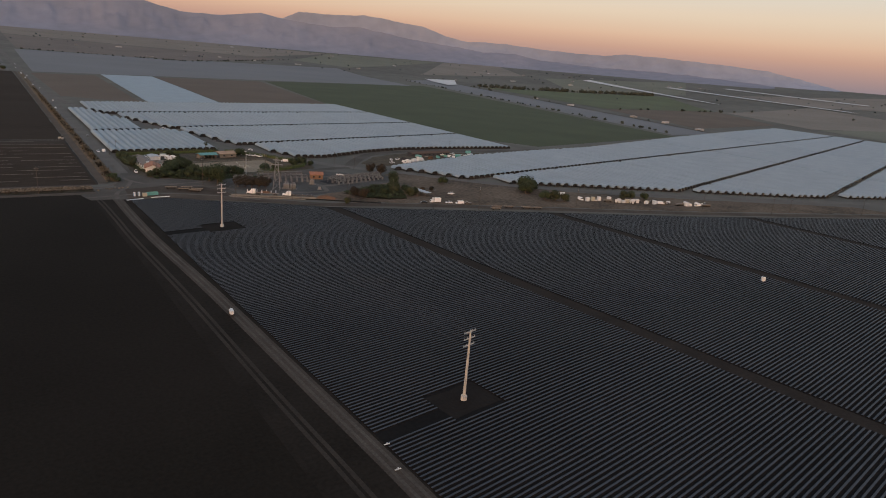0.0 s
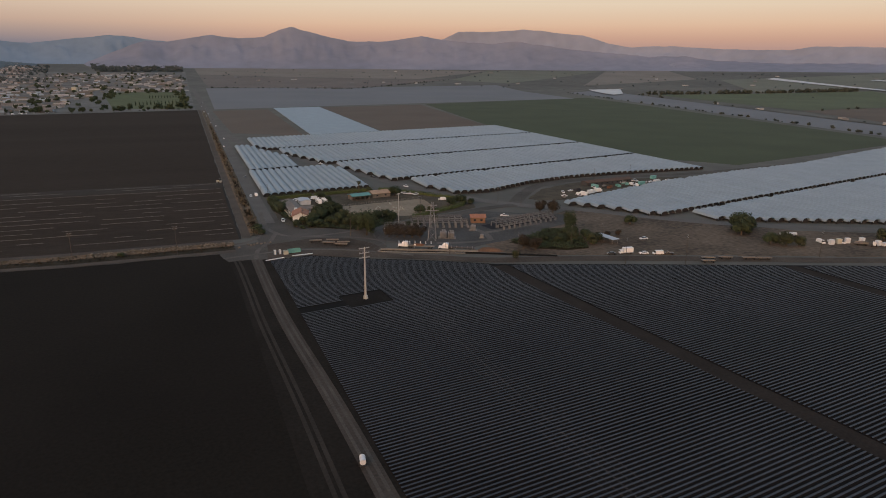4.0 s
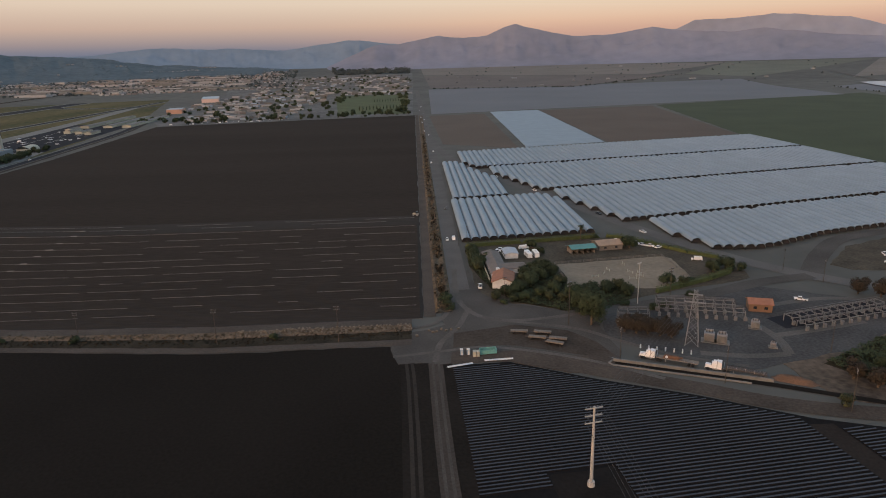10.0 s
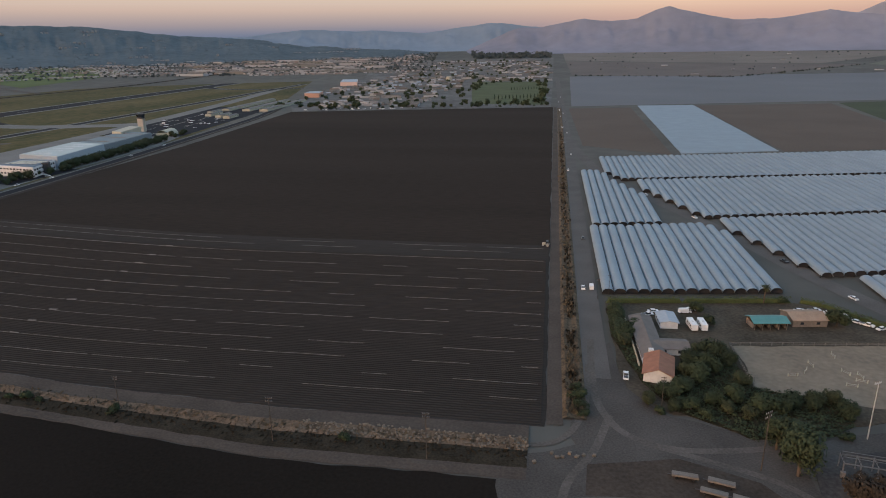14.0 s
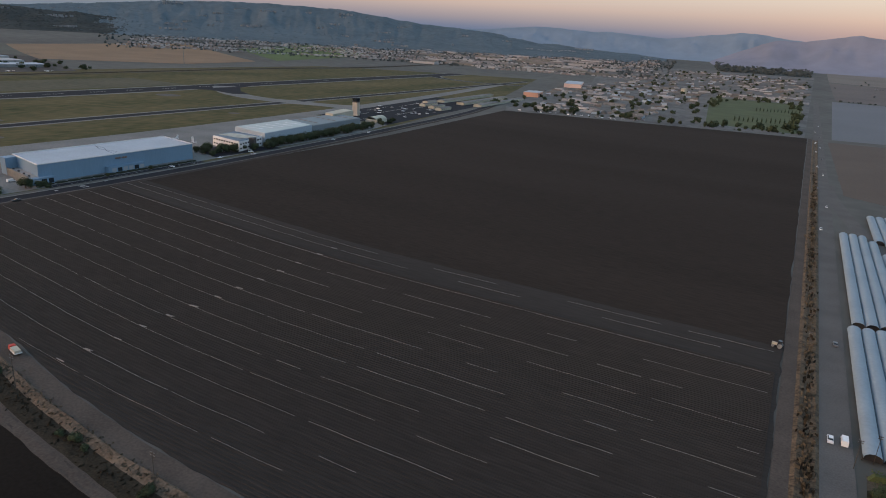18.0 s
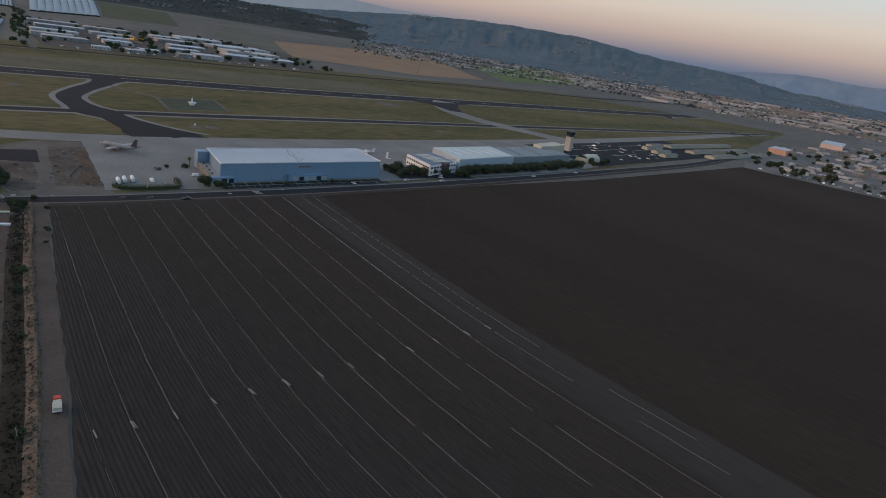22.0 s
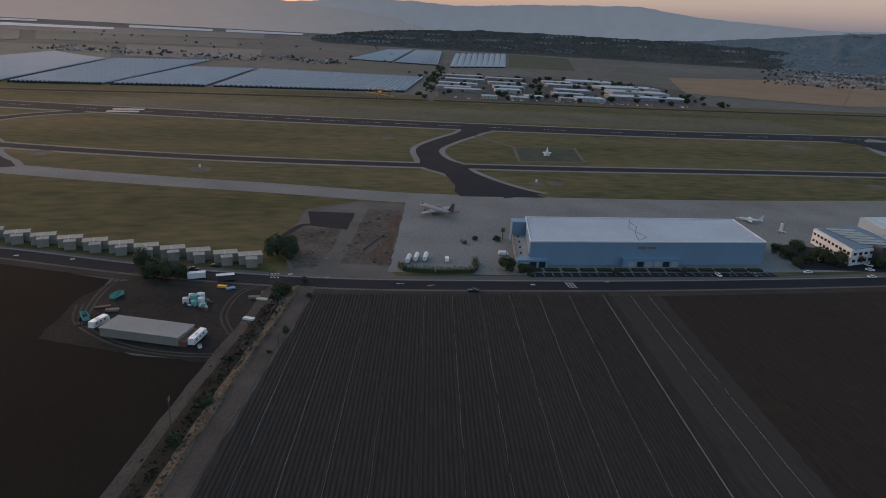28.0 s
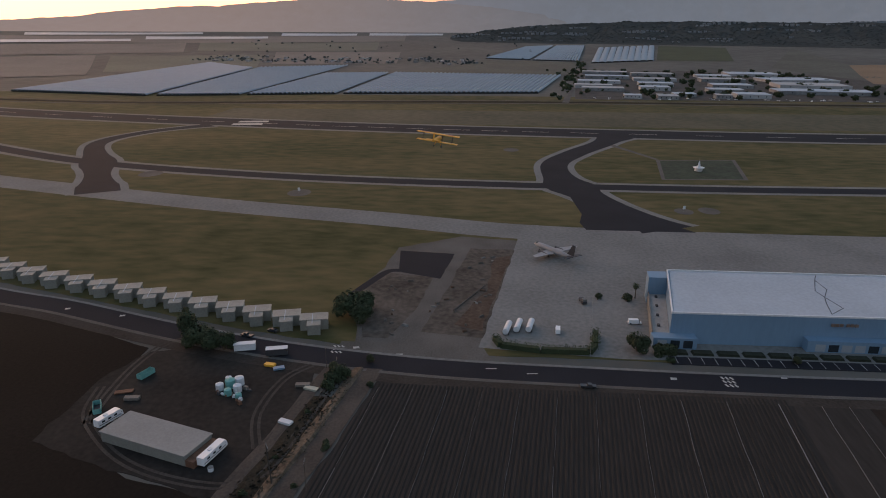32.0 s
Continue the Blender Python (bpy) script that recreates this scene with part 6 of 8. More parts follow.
rv(58.8, 79, 96), rv(63, 79.5, 93)
building("mobile_home", "white flat-roofed mobile home", "mobile home", 49.3, 82, 92, 11, 7, 2.8, "gable", M_WHITE, M_ROOF, 0.6, 3)
car("white", 42.5, 89.5, 20, "pickup", group="ranch cars"), car("white", 45.5, 93.5, 10, "car", group="ranch cars"), car("white", 59, 94.5, 10, "van", group="ranch cars"), car("white", 61.5, 97.5, 12, "car", group="ranch cars"), car("white", 27.7, 32.3, 84, "pickup", "white pickup truck waiting at the crossroads")
for x, y, rz, k in ((114.5, 103, 10, "pickup"), (119, 100, -40, "car"), (123.5, 96, -30, "van"), (127, 92, -50, "car"), (130, 89.5, -40, "pickup"), (134, 86, 30, "car"), (108, 102, 10, "car")):
    car("white" if k != "van" else "white", x, y, rz, k, "white %s parked beside the ranch hedge" % {"car": "car", "van": "panel van", "pickup": "pickup"}[k], "ranch cars")
car("white", 145.4, 61, 160, "van", "white van by the ranch hedge", "ranch cars")
barn = thing("barn", "open horse barn with a teal metal roof", "barn", pose(89.5, 84, 0, 0, 0, 8))
part("roof", gable(14, 8, 3.2, 1.2), M_TEALROOF, barn)
part("back_wall", Shape().box(0, 3.7, 0, 13.6, 0.2, 3.1), M_TANROOF, barn)
for k in range(5):
    part("post", Shape().box(-6.5 + k * 3.25, -3.6, 0, 0.22, 0.22, 3.1), M_PLANK, barn)
    part("stall_wall", Shape().box(-6.5 + k * 3.25, 0.6, 0, 0.15, 6.2, 2.2), M_PLANK, barn)
building("barn", "low barn with a tan roof", "barn", 106, 91, 8, 14, 11, 3.0, "gable", M_PLANK, M_TANROOF, 1.5, 2)

# riding arena
M_YARDDIRT = mat("scrubby_yard_dirt", (0.06, 0.053, 0.04), 0.95, 0.45, 0.08, 0.8, 0.5, col2=(0.10, 0.085, 0.065), spec=0.1)
M_SAND = mat("pale_arena_sand", (0.19, 0.158, 0.118), 0.95, 0.25, 0.06, 0.5, 0.1)
setting("arena", Shape().slab([(71, 63), (130, 70.3), (134, 66), (131, 36), (112, 21), (86, 24), (71, 30)], -0.6, 0.05, 0.8), M_SAND, "pale sand riding arena", category="arena")
setting("yard_dirt", Shape().slab([(26, 24), (26, 104), (110, 112), (136, 100), (166, 55), (158, 30), (82, 6), (40, 9)], -0.6, 0.02, 1.0), M_YARDDIRT, "packed dirt ranch yard", category="yard")
fence = thing("arena_fence", "white-railed timber fence round the arena", "fence", pose(70, 62, 0))
for (x0, y0), (x1, y1) in (((0, 1.5), (60, 8.5)), ((60, 8.5), (60, -29)), ((0, 1.5), (0, -31))):
    d = math.hypot(x1 - x0, y1 - y0)
    n = int(d / 4)
    for k in range(n + 1):
        part("post", Shape().box(x0 + (x1 - x0) * k / n, y0 + (y1 - y0) * k / n, 0, 0.16, 0.16, 1.4), M_PLANK, fence)
    for zz in (0.6, 1.2):
        part("rail", Shape().box((x0 + x1) / 2, (y0 + y1) / 2, zz, d, 0.1, 0.12, math.degrees(math.atan2(y1 - y0, x1 - x0))), M_PLANK, fence)
for x, y, rz in ((85.6, 40.5, 10), (91.1, 44.5, 60), (94.7, 50, 100), (105.4, 58.5, 90), (104.5, 45, 120), (107.3, 39, 160), (102.8, 35.4, 170), (108.5, 43, 100)):
    j = thing("jump_fence", "white show-jumping fence in the arena", "fence", pose(x, y, 0.05, 0, 0, rz), "jumps")
    for s in (-1, 1):
        part("stand", Shape().box(s * 1.7, 0, 0, 0.3, 0.2, 1.3), M_CREAM, j)
    for zz in (0.4, 0.9):
        part("pole", Shape().tube((-1.6, 0, zz), (1.6, 0, zz), 0.06, None, 6), M_CREAM, j)
M_HEDGE = mat("bright_hedge_leaves", (0.062, 0.078, 0.028), 0.9, 0.4, 0.3, 2.5, 0.4)
hedge("hedge", [(26, 102.5), (60, 106.5), (108, 112.5)], 3.0, 2.8, "clipped green hedge below the tunnels", M_HEDGE)
hedge("hedge", [(112, 113), (120, 109), (130, 96), (146, 74), (158, 62)], 3.0, 2.4, "clipped hedge along the curving road", M_HEDGE)
hedge("hedge", [(107, 15.5), (120, 21), (138, 30), (152, 38.5), (156.5, 46)], 3.4, 2.6, "bright green clipped hedge beside the lane", M_HEDGE)


def thicket(name, label, pts, h, n, material, seed):
    """Low shrubs covering a patch: leaf clumps heaped by a noise."""
    r, sh = random.Random(seed), Shape()
    xs, ys = [p[0] for p in pts], [p[1] for p in pts]
    while n > 0:
        x, y = r.uniform(min(xs), max(xs)), r.uniform(min(ys), max(ys))
        inside = False
        for (x0, y0), (x1, y1) in zip(pts, pts[1:] + pts[:1]):
            if (y0 > y) != (y1 > y) and x < x0 + (y - y0) / (y1 - y0) * (x1 - x0):
                inside = not inside
        if not inside:
            continue
        n -= 1
        z = h * max(0.05, 0.45 + 0.8 * noise.noise(Vector((x * 0.22, y * 0.22, seed)))) * r.uniform(0.5, 1.05)
        q = Euler((r.uniform(-.8, .8), r.uniform(-.8, .8), r.uniform(0, 6))).to_quaternion()
        s = r.uniform(0.3, 0.65)
        sh.add([Vector((x, y, z)) + q @ Vector(c) for c in ((-s, 0, 0), (0, -s * .7, 0), (s, 0, 0), (0, s * .7, 0))], [(0, 1, 2, 3)])
    setting(name, sh, material, label, kind="stuff", category="shrubs")


M_COVER = mat("dark_ground_cover", (0.026, 0.028, 0.016), 1.0, 0.5, 0.15, 0.8, 0.8, col2=(0.06, 0.052, 0.034), spec=0.05)
GARDEN = [(25.8, 96), (25.5, 67), (29.8, 44), (33.4, 28), (41.2, 11), (54.6, 3), (64.6, -5), (78, -3), (93, 9), (100, 24), (79, 28), (70, 31), (67, 57), (53, 50), (46, 41), (44, 28), (36, 27), (33.5, 44), (32.5, 94)]
setting("garden_ground", Shape().slab(GARDEN, -0.6, 0.05, 0.6), M_COVER, "dark planted ground round the ranch house", category="garden")
thicket("garden_shrubs", "dense dark shrubs round the ranch house", GARDEN, 1.5, 7000, M_LEAF, 3)
LOT = [(139, -60), (148, -77), (161, -84), (174, -85), (183, -62), (183, -45), (171, -42)]
setting("green_lot", Shape().slab(LOT, -0.6, 0.05, 0.8), M_COVER, "overgrown green lot by the canal road", category="garden")
thicket("lot_shrubs", "dense green shrubs on the overgrown lot", LOT, 3.0, 6500, M_LEAF, 5)
hedge("hedge", [(29.5, 97), (29, 84), (29, 70), (30, 60)], 6.5, 3.6, "thick dark hedge beside the ranch house")
g = random.Random(21)
for x, y, s, k in ((31, 66, 1.0, "round"), (30, 58, 0.8, "olive"), (32, 72, .8, "round"), (33, 14, .7, "olive"), (39, 20, 0.85, "round"), (46, 24, 1.0, "olive"), (52, 32, 1.15, "round"), (57, 40, 1.1, "round"), (48, 37, 0.9, "olive"), (61, 52, 1.05, "round"), (65, 47, 0.9, "round"), (54, 17, 0.9, "round"), (61, 20, 1.0, "round"), (68, 14, 1.0, "round"), (63, 10, .8, "olive"), (46, 13, 0.8, "round"), (57, 12, .7, "olive"), (78, 19, .95, "round"), (85, 19, 1.05, "round"), (91, 22, .8, "olive"), (64, 96, .75, "round"), (116, 26, 0.85, "round"), (123, 24, 0.7, "olive"), (153, 45, 1.1, "round"), (160, 42, .8, "round"), (118, 88, 1.1, "round"), (56, 54, .7, "olive"), (68, -18, 1.3, "tall"), (66, -6, .95, "tall"), (72, -8, .8, "tall"), (36, 76, .8, "round"), (44, 22, 1.0, "round"), (41, 12, .7, "round"), (66, 30, .9, "olive"), (74, 16, 1.0, "round"), (93, 15, .9, "round"), (30, 84, .9, "round"), (29, 92, .8, "round"), (51, 44, 1.1, "round"), (145, 41, 1.1, "round"), (66, 83, .8, "round")):
    tree(k, x, y, s * g.uniform(0.78, 1.02), g.uniform(0, 360), group="ranch trees")
for x, y, s in ((40, 26, 1.1), (44, 16, 1.2), (50, 10, 1.3), (36, 10, 1.0), (70, 22, 1.2), (10.5, 16, 1.5), (11, 10, 1.2), (12, 5, 1.0), (10, 22, 1.0), (128, 28, 1.2), (104, 112, 1.2), (140, 84, 1.0), (99, -4, 1.2), (104, -3, 1.3), (88, 2, 1.1), (120, 9, 1.2)):
    tree("bush", x, y, s, g.uniform(0, 360), group="shrubs")
tree("palm", 95.8, 110, 1.0), tree("red", 194, 4, 1.1, 40), tree("red", 201, -1, 1.15, 90)
for x, y, s, k in ((282, -84, 1.75, "round"), (276, -90, 1.2, "round"), (290, -80, 1.2, "round"), (280, -118, 1.15, "olive"), (275, -112, 1.0, "round"), (286, -121, 0.9, "olive"), (79, -26, 1.0, "red"), (83, -28, 1.1, "red"), (87, -29.5, 1.05, "red"), (91, -31.5, 1.1, "red"), (95, -33.5, .95, "red"), (141, -72, 1.0, "red"), (145, -78, 1.0, "red"), (185, -47, 0.9, "tall"), (172, -71, 1.0, "olive"), (164, -71, .9, "round"), (156, -66, .8, "round"), (180, -78, 1.0, "olive"), (186, -76, .8, "olive"), (178, -60, 1.0, "round"), (184, -66, 0.8, "round"), (230, -46, 0.85, "round"), (128, -88, .6, "olive"), (196, -70, .6, "red"), (205, -68, .55, "red"), (344, -128, 1.0, "olive"), (352, -128, .9, "olive"), (362, -132, .8, "round")):
    tree(k, x, y, s, g.uniform(0, 360), group="yard trees")
setting("yard_south", Shape().slab([(124, -58), (160, -40), (212, 2), (240, -20), (318, -96), (420, -150), (545, -206), (560, -236), (370, -174), (186, -102), (128, -84)], -0.6, 0.022, 1.5), mat("pale_lot_dirt", (0.062, 0.05, 0.041), 0.95, 0.45, 0.03, 0.4, 0.2, col2=(0.15, 0.118, 0.09), spec=0.1), "bare dirt and scrub lots along the canal road", category="yard")

# ---- substation ----
setting("substation_yard", Shape().slab([(92, -50), (70, -30), (76, -2), (150, 22), (208, -12), (196, -30), (150, -52), (112, -62)], -0.6, 0.025, 1.0), mat("blue_grey_gravel", (0.052, 0.052, 0.053), 0.95, 0.35, 0.05, 0.9, 0.12, col2=(0.092, 0.09, 0.088), spec=0.1), "grey gravel substation yard", category="yard")
building("control_hut", "brick-orange control hut with a red-brown roof", "hut", 142, -9, -18, 9, 7, 3.4, "gable", mat("orange_brick", (0.20, 0.122, 0.077), 0.85, 0.15, 0.5, 4.0, 0.2), M_TERRA, 1.5, 2)
lt = thing("lattice_tower", "steel lattice pylon in the substation", "pylon", pose(100, -40, 0, 0, 0, -25))
LH, LB, LT = 21.5, 2.3, 0.55
lev = [0, 4.5, 8.5, 12, 15, 17.5, 19.5, 21.5]
half = lambda z: LB + (LT - LB) * z / LH
for sx in (-1, 1):
    for sy in (-1, 1):
        part("leg", Shape().tube((sx * LB, sy * LB, 0), (sx * LT, sy * LT, LH), 0.14, 0.1, 5), M_STEEL, lt)
for z0, z1 in zip(lev, lev[1:]):
    a, b = half(z0), half(z1)
    for p, q in (((-a, -a), (b, -b)), ((a, -a), (-b, -b)), ((-a, a), (b, b)), ((a, a), (-b, b)), ((-a, -a), (-b, b)), ((-a, a), (-b, -b)), ((a, -a), (b, b)), ((a, a), (b, -b))):
        part("brace", Shape().tube((*p, z0), (*q, z1), 0.055, None, 4), M_STEEL, lt)
for zz in (16.5, 19.5):
    part("crossarm", Shape().box(0, 0, zz, 7.5 if zz < 18 else 5.0, 0.4, 0.4), M_STEEL, lt)


M_SWITCH = mat("dull_grey_switchgear", (0.15, 0.152, 0.155), 0.7, 0.2, 0.3, 2.0, 0.1)


def transformer(x, y, rz, s=1.0):
    t = thing("transformer", "grey finned power transformer on a slab", "transformer", pose(x, y, 0.03, 0, 0, rz), "transformers")
    part("plinth", Shape().box(0, 0, 0, 5 * s, 4 * s, 0.3), M_CONC, t)
    part("tank", Shape().box(0, 0, 0.3, 3.2 * s, 2.2 * s, 2.8 * s), M_STEEL, t)
    for k in range(7):
        for q in (-1, 1):
            part("fin", Shape().box(-1.3 * s + 0.43 * s * k, q * 1.5 * s, 0.6, 0.16, 0.8 * s, 2.2 * s), M_STEEL, t)
    for k in range(3):
        part("bushing", Shape().tube((-0.9 * s + 0.9 * s * k, 0, 3.1 * s), (-0.9 * s + 0.9 * s * k, 0, 4.4 * s), 0.16, 0.08, 6), M_DARK, t)
    part("conservator", Shape().tube((-1.2 * s, 0.6 * s, 3.6 * s), (1.2 * s, 0.6 * s, 3.6 * s), 0.4 * s, None, 8), M_STEEL, t)


transformer(107.5, -38, -25, 1.15), transformer(111.5, -40, -25, 1.1), transformer(130.5, -28, -25, 0.95), transformer(128, -46, -25, .6)


def bus_frame(x0, y0, x1, y1, n, h):
    """A row of steel portal frames with bus bars and insulators."""
    f = thing("bus_frame", "row of grey steel switchgear frames", "switchgear", pose(x0, y0, 0.03, 0, 0, math.degrees(math.atan2(y1 - y0, x1 - x0))))
    L = math.hypot(x1 - x0, y1 - y0)
    for k in range(n + 1):
        x = L * k / n
        for s in (-1, 1):
            part("column", Shape().box(x, s * 2.2, 0, 0.28, 0.28, h), M_SWITCH, f)
        part("beam", Shape().box(x, 0, h, 0.25, 4.8, 0.25), M_SWITCH, f)
        part("cabinet", Shape().box(x, -2.9, 0, 1.2, 0.8, 1.7), M_SWITCH, f)
        for s in (-1.4, 0, 1.4):
            part("insulator", Shape().tube((x, s, h + 0.25), (x, s, h + 1.3), 0.12, 0.1, 6), M_DARK, f)
    for s in (-1.4, 0, 1.4):
        part("bus_bar", Shape().tube((0, s, h + 1.35), (L, s, h + 1.35), 0.08, None, 5), M_SWITCH, f)
    for s in (-2.2, 2.2):
        part("long_beam", Shape().box(L / 2, s, h - 0.3, L, 0.2, 0.3), M_SWITCH, f)


bus_frame(99, -9, 131, -18, 9, 3.4), bus_frame(100, -3, 130, -11, 8, 4.2), bus_frame(146, -24, 192, -12, 12, 2.8), bus_frame(148, -30, 190, -19, 10, 2.2), bus_frame(80, -14, 92, -16, 3, 4.0)
for k, line in enumerate(([(131, -14), (134, -37), (131, -52)], [(133, -36), (154, -32), (176, -26)], [(146, -6), (174, 0), (196, -4)], [(100, -48), (116, -52), (131, -52)])):
    setting("yard_lane", Shape().ribbon(curve(line, 6), -1.8, 1.8, 0.05 + 0.005 * k), M_GRAVEL, "pale service lane through the substation", category="path")
setting("switchgear_pad", Shape().slab([(142, -30), (196, -16), (190, -4), (140, -19)], -0.6, 0.04), M_NEWASPH, "dark pad under the switchgear", category="pad")
for k in range(7):
    s = thing("stone_post", "short white marker post beside the trucks", "post", pose(80 + k * 2.7, -41.5 - k * 1.2, 0), "marker posts")
    part("post", Shape().box(0, 0, 0, 0.5, 0.4, 1.5, 15 * k, 0.8), M_WHITE, s)
car("white", 165, -1, 150, "pickup", "white pickup parked in the substation")

# ---- power poles ----
def pole(x, y, h, rz, arms, label, steel=False, name="utility_pole"):
    p = thing(name, label, "utility pole", pose(x, y, 0, 0, 0, rz), "utility poles")
    m = MATS["pale_pole"] if steel else M_WOOD
    part("shaft", Shape().tube((0, 0, -0.3), (0, 0, h), 0.48 if steel else 0.2, 0.26 if steel else 0.12, 10), m, p)
    for k in range(arms):
        z = h - 0.7 - k * (2.0 if steel else 1.3)
        w = 4.6 if steel else 2.6
        arm = part("crossarm", Shape().box(0, 0.2, z, w, 0.26, 0.26), m, p)
        for q in (-0.46, -0.2, 0.2, 0.46):
            part("insulator", Shape().tube((q * w, 0.2, z + 0.26), (q * w, 0.2, z + 0.7), 0.11, 0.08, 6), M_STEEL, arm)
    if steel:
        part("footing", Shape().tube((0, 0, -0.1), (0, 0, 1.3), 0.95, 0.9, 12), m, p)
    return p


mat("pale_pole", (0.40, 0.39, 0.37), 0.7, 0.12, 0.3, 2.0, 0.15)
pole(49, -318.5, 21.5, 12, 3, "tall pale transmission pole standing in the mulch field", True, "transmission_pole")
pole(40.4, -119.9, 22.5, 12, 3, "tall pale transmission pole standing in the mulch field", True, "transmission_pole")
for c in pole(94, 3, 19, 30, 1, "pale slender pole beside the lane").children_recursive:
    c.data.materials[0] = MATS["pale_pole"]
pw = pole(58.8, -17.1, 18.5, 40, 2, "brown wooden utility pole with crossarms")
for x, y, h, rz in ((36.6, 11.2, 12, 0), (107, 0, 17, 20), (69, -52, 13, 60), (98.4, -70.5, 13, 60), (146, -52, 12, 60), (127.3, -91.5, 14, 60), (166.4, -78.9, 12, 60), (184, -82, 12, 60), (175, -115.5, 13, 60), (203.6, -125.7, 15, 60), (278.8, -140, 14, 60), (377, -174, 14, 60), (423.5, -201.7, 14, 60), (441, -206, 12, 60), (505.8, -229.8, 14, 60), (188, 20, 11, 30), (180, 40, 11, 30), (28, 112, 10, 0), (22.5, 106, 10, 0), (-81, -22.5, 15, 0), (-33.5, -24.5, 15, 0), (-139, -12, 12, 0), (-215, -4, 13, 0), (-275, 4, 13, 0), (-333, 14, 13, 0), (-383.0, 39.7, 10, 0), (-449, 29.3, 9, 0), (-441.4, 35.1, 9, 0), (300, 98, 10, 10), (345, 108, 10, 10), (9, 190, 9, 0), (9, 260, 9, 0), (9, 330, 9, 0), (9, 400, 9, 0)):
    q = copy_thing(pw, pose(x, y, 0, 0, 0, rz) @ Matrix.Scale(h / 18.5, 4))
M_CABLE = mat("dark_cable", (0.05, 0.05, 0.055), 0.6, 0.1, 0.5, 2.0, 0.0)
for side in (-0.46, 0.46):
    for level in range(3):
        # three spans: over the mulch field and on to the substation's pylon
        stops = [(49 + 4.6 * side, -318.5, 21.5 - 0.2 - 2 * level), (40.4 + 4.6 * side, -119.9, 22.5 - 0.2 - 2 * level), (100 + 5 * side, -40, 20.2 - 1.6 * level)]
        for a, b in zip(stops, stops[1:]):
            cable = thing("power_cable", "thin dark power cable sagging between poles", "cable", None, "power cables")
            pts = [Vector(a).lerp(Vector(b), k / 12) - Vector((0, 0, 5.0 * (k / 12) * (1 - k / 12) * (Vector(b) - Vector(a)).length / 150)) for k in range(13)]
            line = Shape()
            for p, q in zip(pts, pts[1:]):
                line.tube(p, q, 0.035, None, 4, False)
            part("wire", line, M_CABLE, cable)
lean = pole(-384.2, 29.8, 12.5, 30, 1, "leaning wooden utility pole beside the ditch")
lean.rotation_euler = (radians(2), radians(-6), radians(30))
# ---- tunnels east of the diagonal road ----
front = lambda x: float(np.interp(x, [218, 240, 258, 275, 300, 402, 530, 700, 1000, 1400], [16, -8, -34, -52, -68, -113, -170, -222, -287, -370])) + 4
gap1 = lambda x: -22 + (x - 340) * 0.218
gap2 = lambda x: -128.3 + (x - 404) * 0.277
gap3 = lambda x: -189 + (x - 529) * 0.27
ctop = lambda x: float(np.interp(x, [218, 243, 343, 440, 548, 877, 1163, 1400], [18, 29, 66, 88, 106, 205, 283, 340])) - 2
rows_c = [(lambda x: max(front(x), gap1(x) + 3), ctop, 222), (lambda x: max(front(x), gap2(x) + 3), lambda x: gap1(x) - 3, 288), (lambda x: max(front(x), gap3(x) + 3), lambda x: gap2(x) - 3, 395), (lambda x: max(front(x), gap3(x) - 130), lambda x: gap3(x) - 3, 520)]
for j, (lo, hi, x0) in enumerate(rows_c):
    for x1, x2, st in ((x0, 744, False), (752, 980, True), (988, 1420, True)):
        if x1 < x2:
            tunnel_block("wide block of pale polytunnels beyond the canal road", lo, hi, x1, x2, int((x2 - x1) / 6.7), "tunnels east of the road", 20 + j, stuff=st or j > 1)
M_RED2 = mat("red_brown_shed_roof", (0.085, 0.055, 0.042), 0.85, 0.2, 0.3, 3, 0.3)

# farm yard in the road's bend
setting("farm_yard", Shape().slab([(208, 46), (236, 76), (277, 93), (330, 94), (386, 90), (375, 80), (276, 44), (236, 33), (214, 36)], -0.6, 0.03, 1.0), M_YARDDIRT, "dirt farm yard full of machinery", category="yard")
building("machine_shed", "long red-brown open machine shed", "shed", 302, 82, 7, 48, 8, 2.6, "gable", M_DARK, M_RED2, 1.2, 8)
g = random.Random(31)
for k in range(26):
    x = g.uniform(232, 362)
    y = 42 + (x - 232) * 0.3 + g.uniform(-6, 12)
    r = g.random()
    if r < 0.35:
        car("white", x, y, g.uniform(0, 360), g.choice(("van", "pickup", "car")), "white vehicle parked in the farm yard", "farm yard vehicles")
    elif r < 0.6:
        copy_thing(ft, pose(x, y, 0.05, 0, 0, g.uniform(0, 360)))["group"] = "farm yard trailers"
    elif r < 0.8:
        b = thing("container", "pale storage container in the farm yard", "container", pose(x, y, 0.03, 0, 0, g.choice((10, 100, 15))), "containers")
        part("box", Shape().box(0, 0, 0.1, 6.1, 2.4, 2.5), g.choice((M_WHITE, M_TEAL, M_GREYBLUE)), b)
        part("door", Shape().box(3.06, 0, 0.2, 0.06, 2.2, 2.3), M_DOOR, b)
    else:
        dumpster(x, y, g.uniform(0, 360), g.choice((M_RUST, M_TEAL, M_DARK)), label="old open skip in the farm yard")


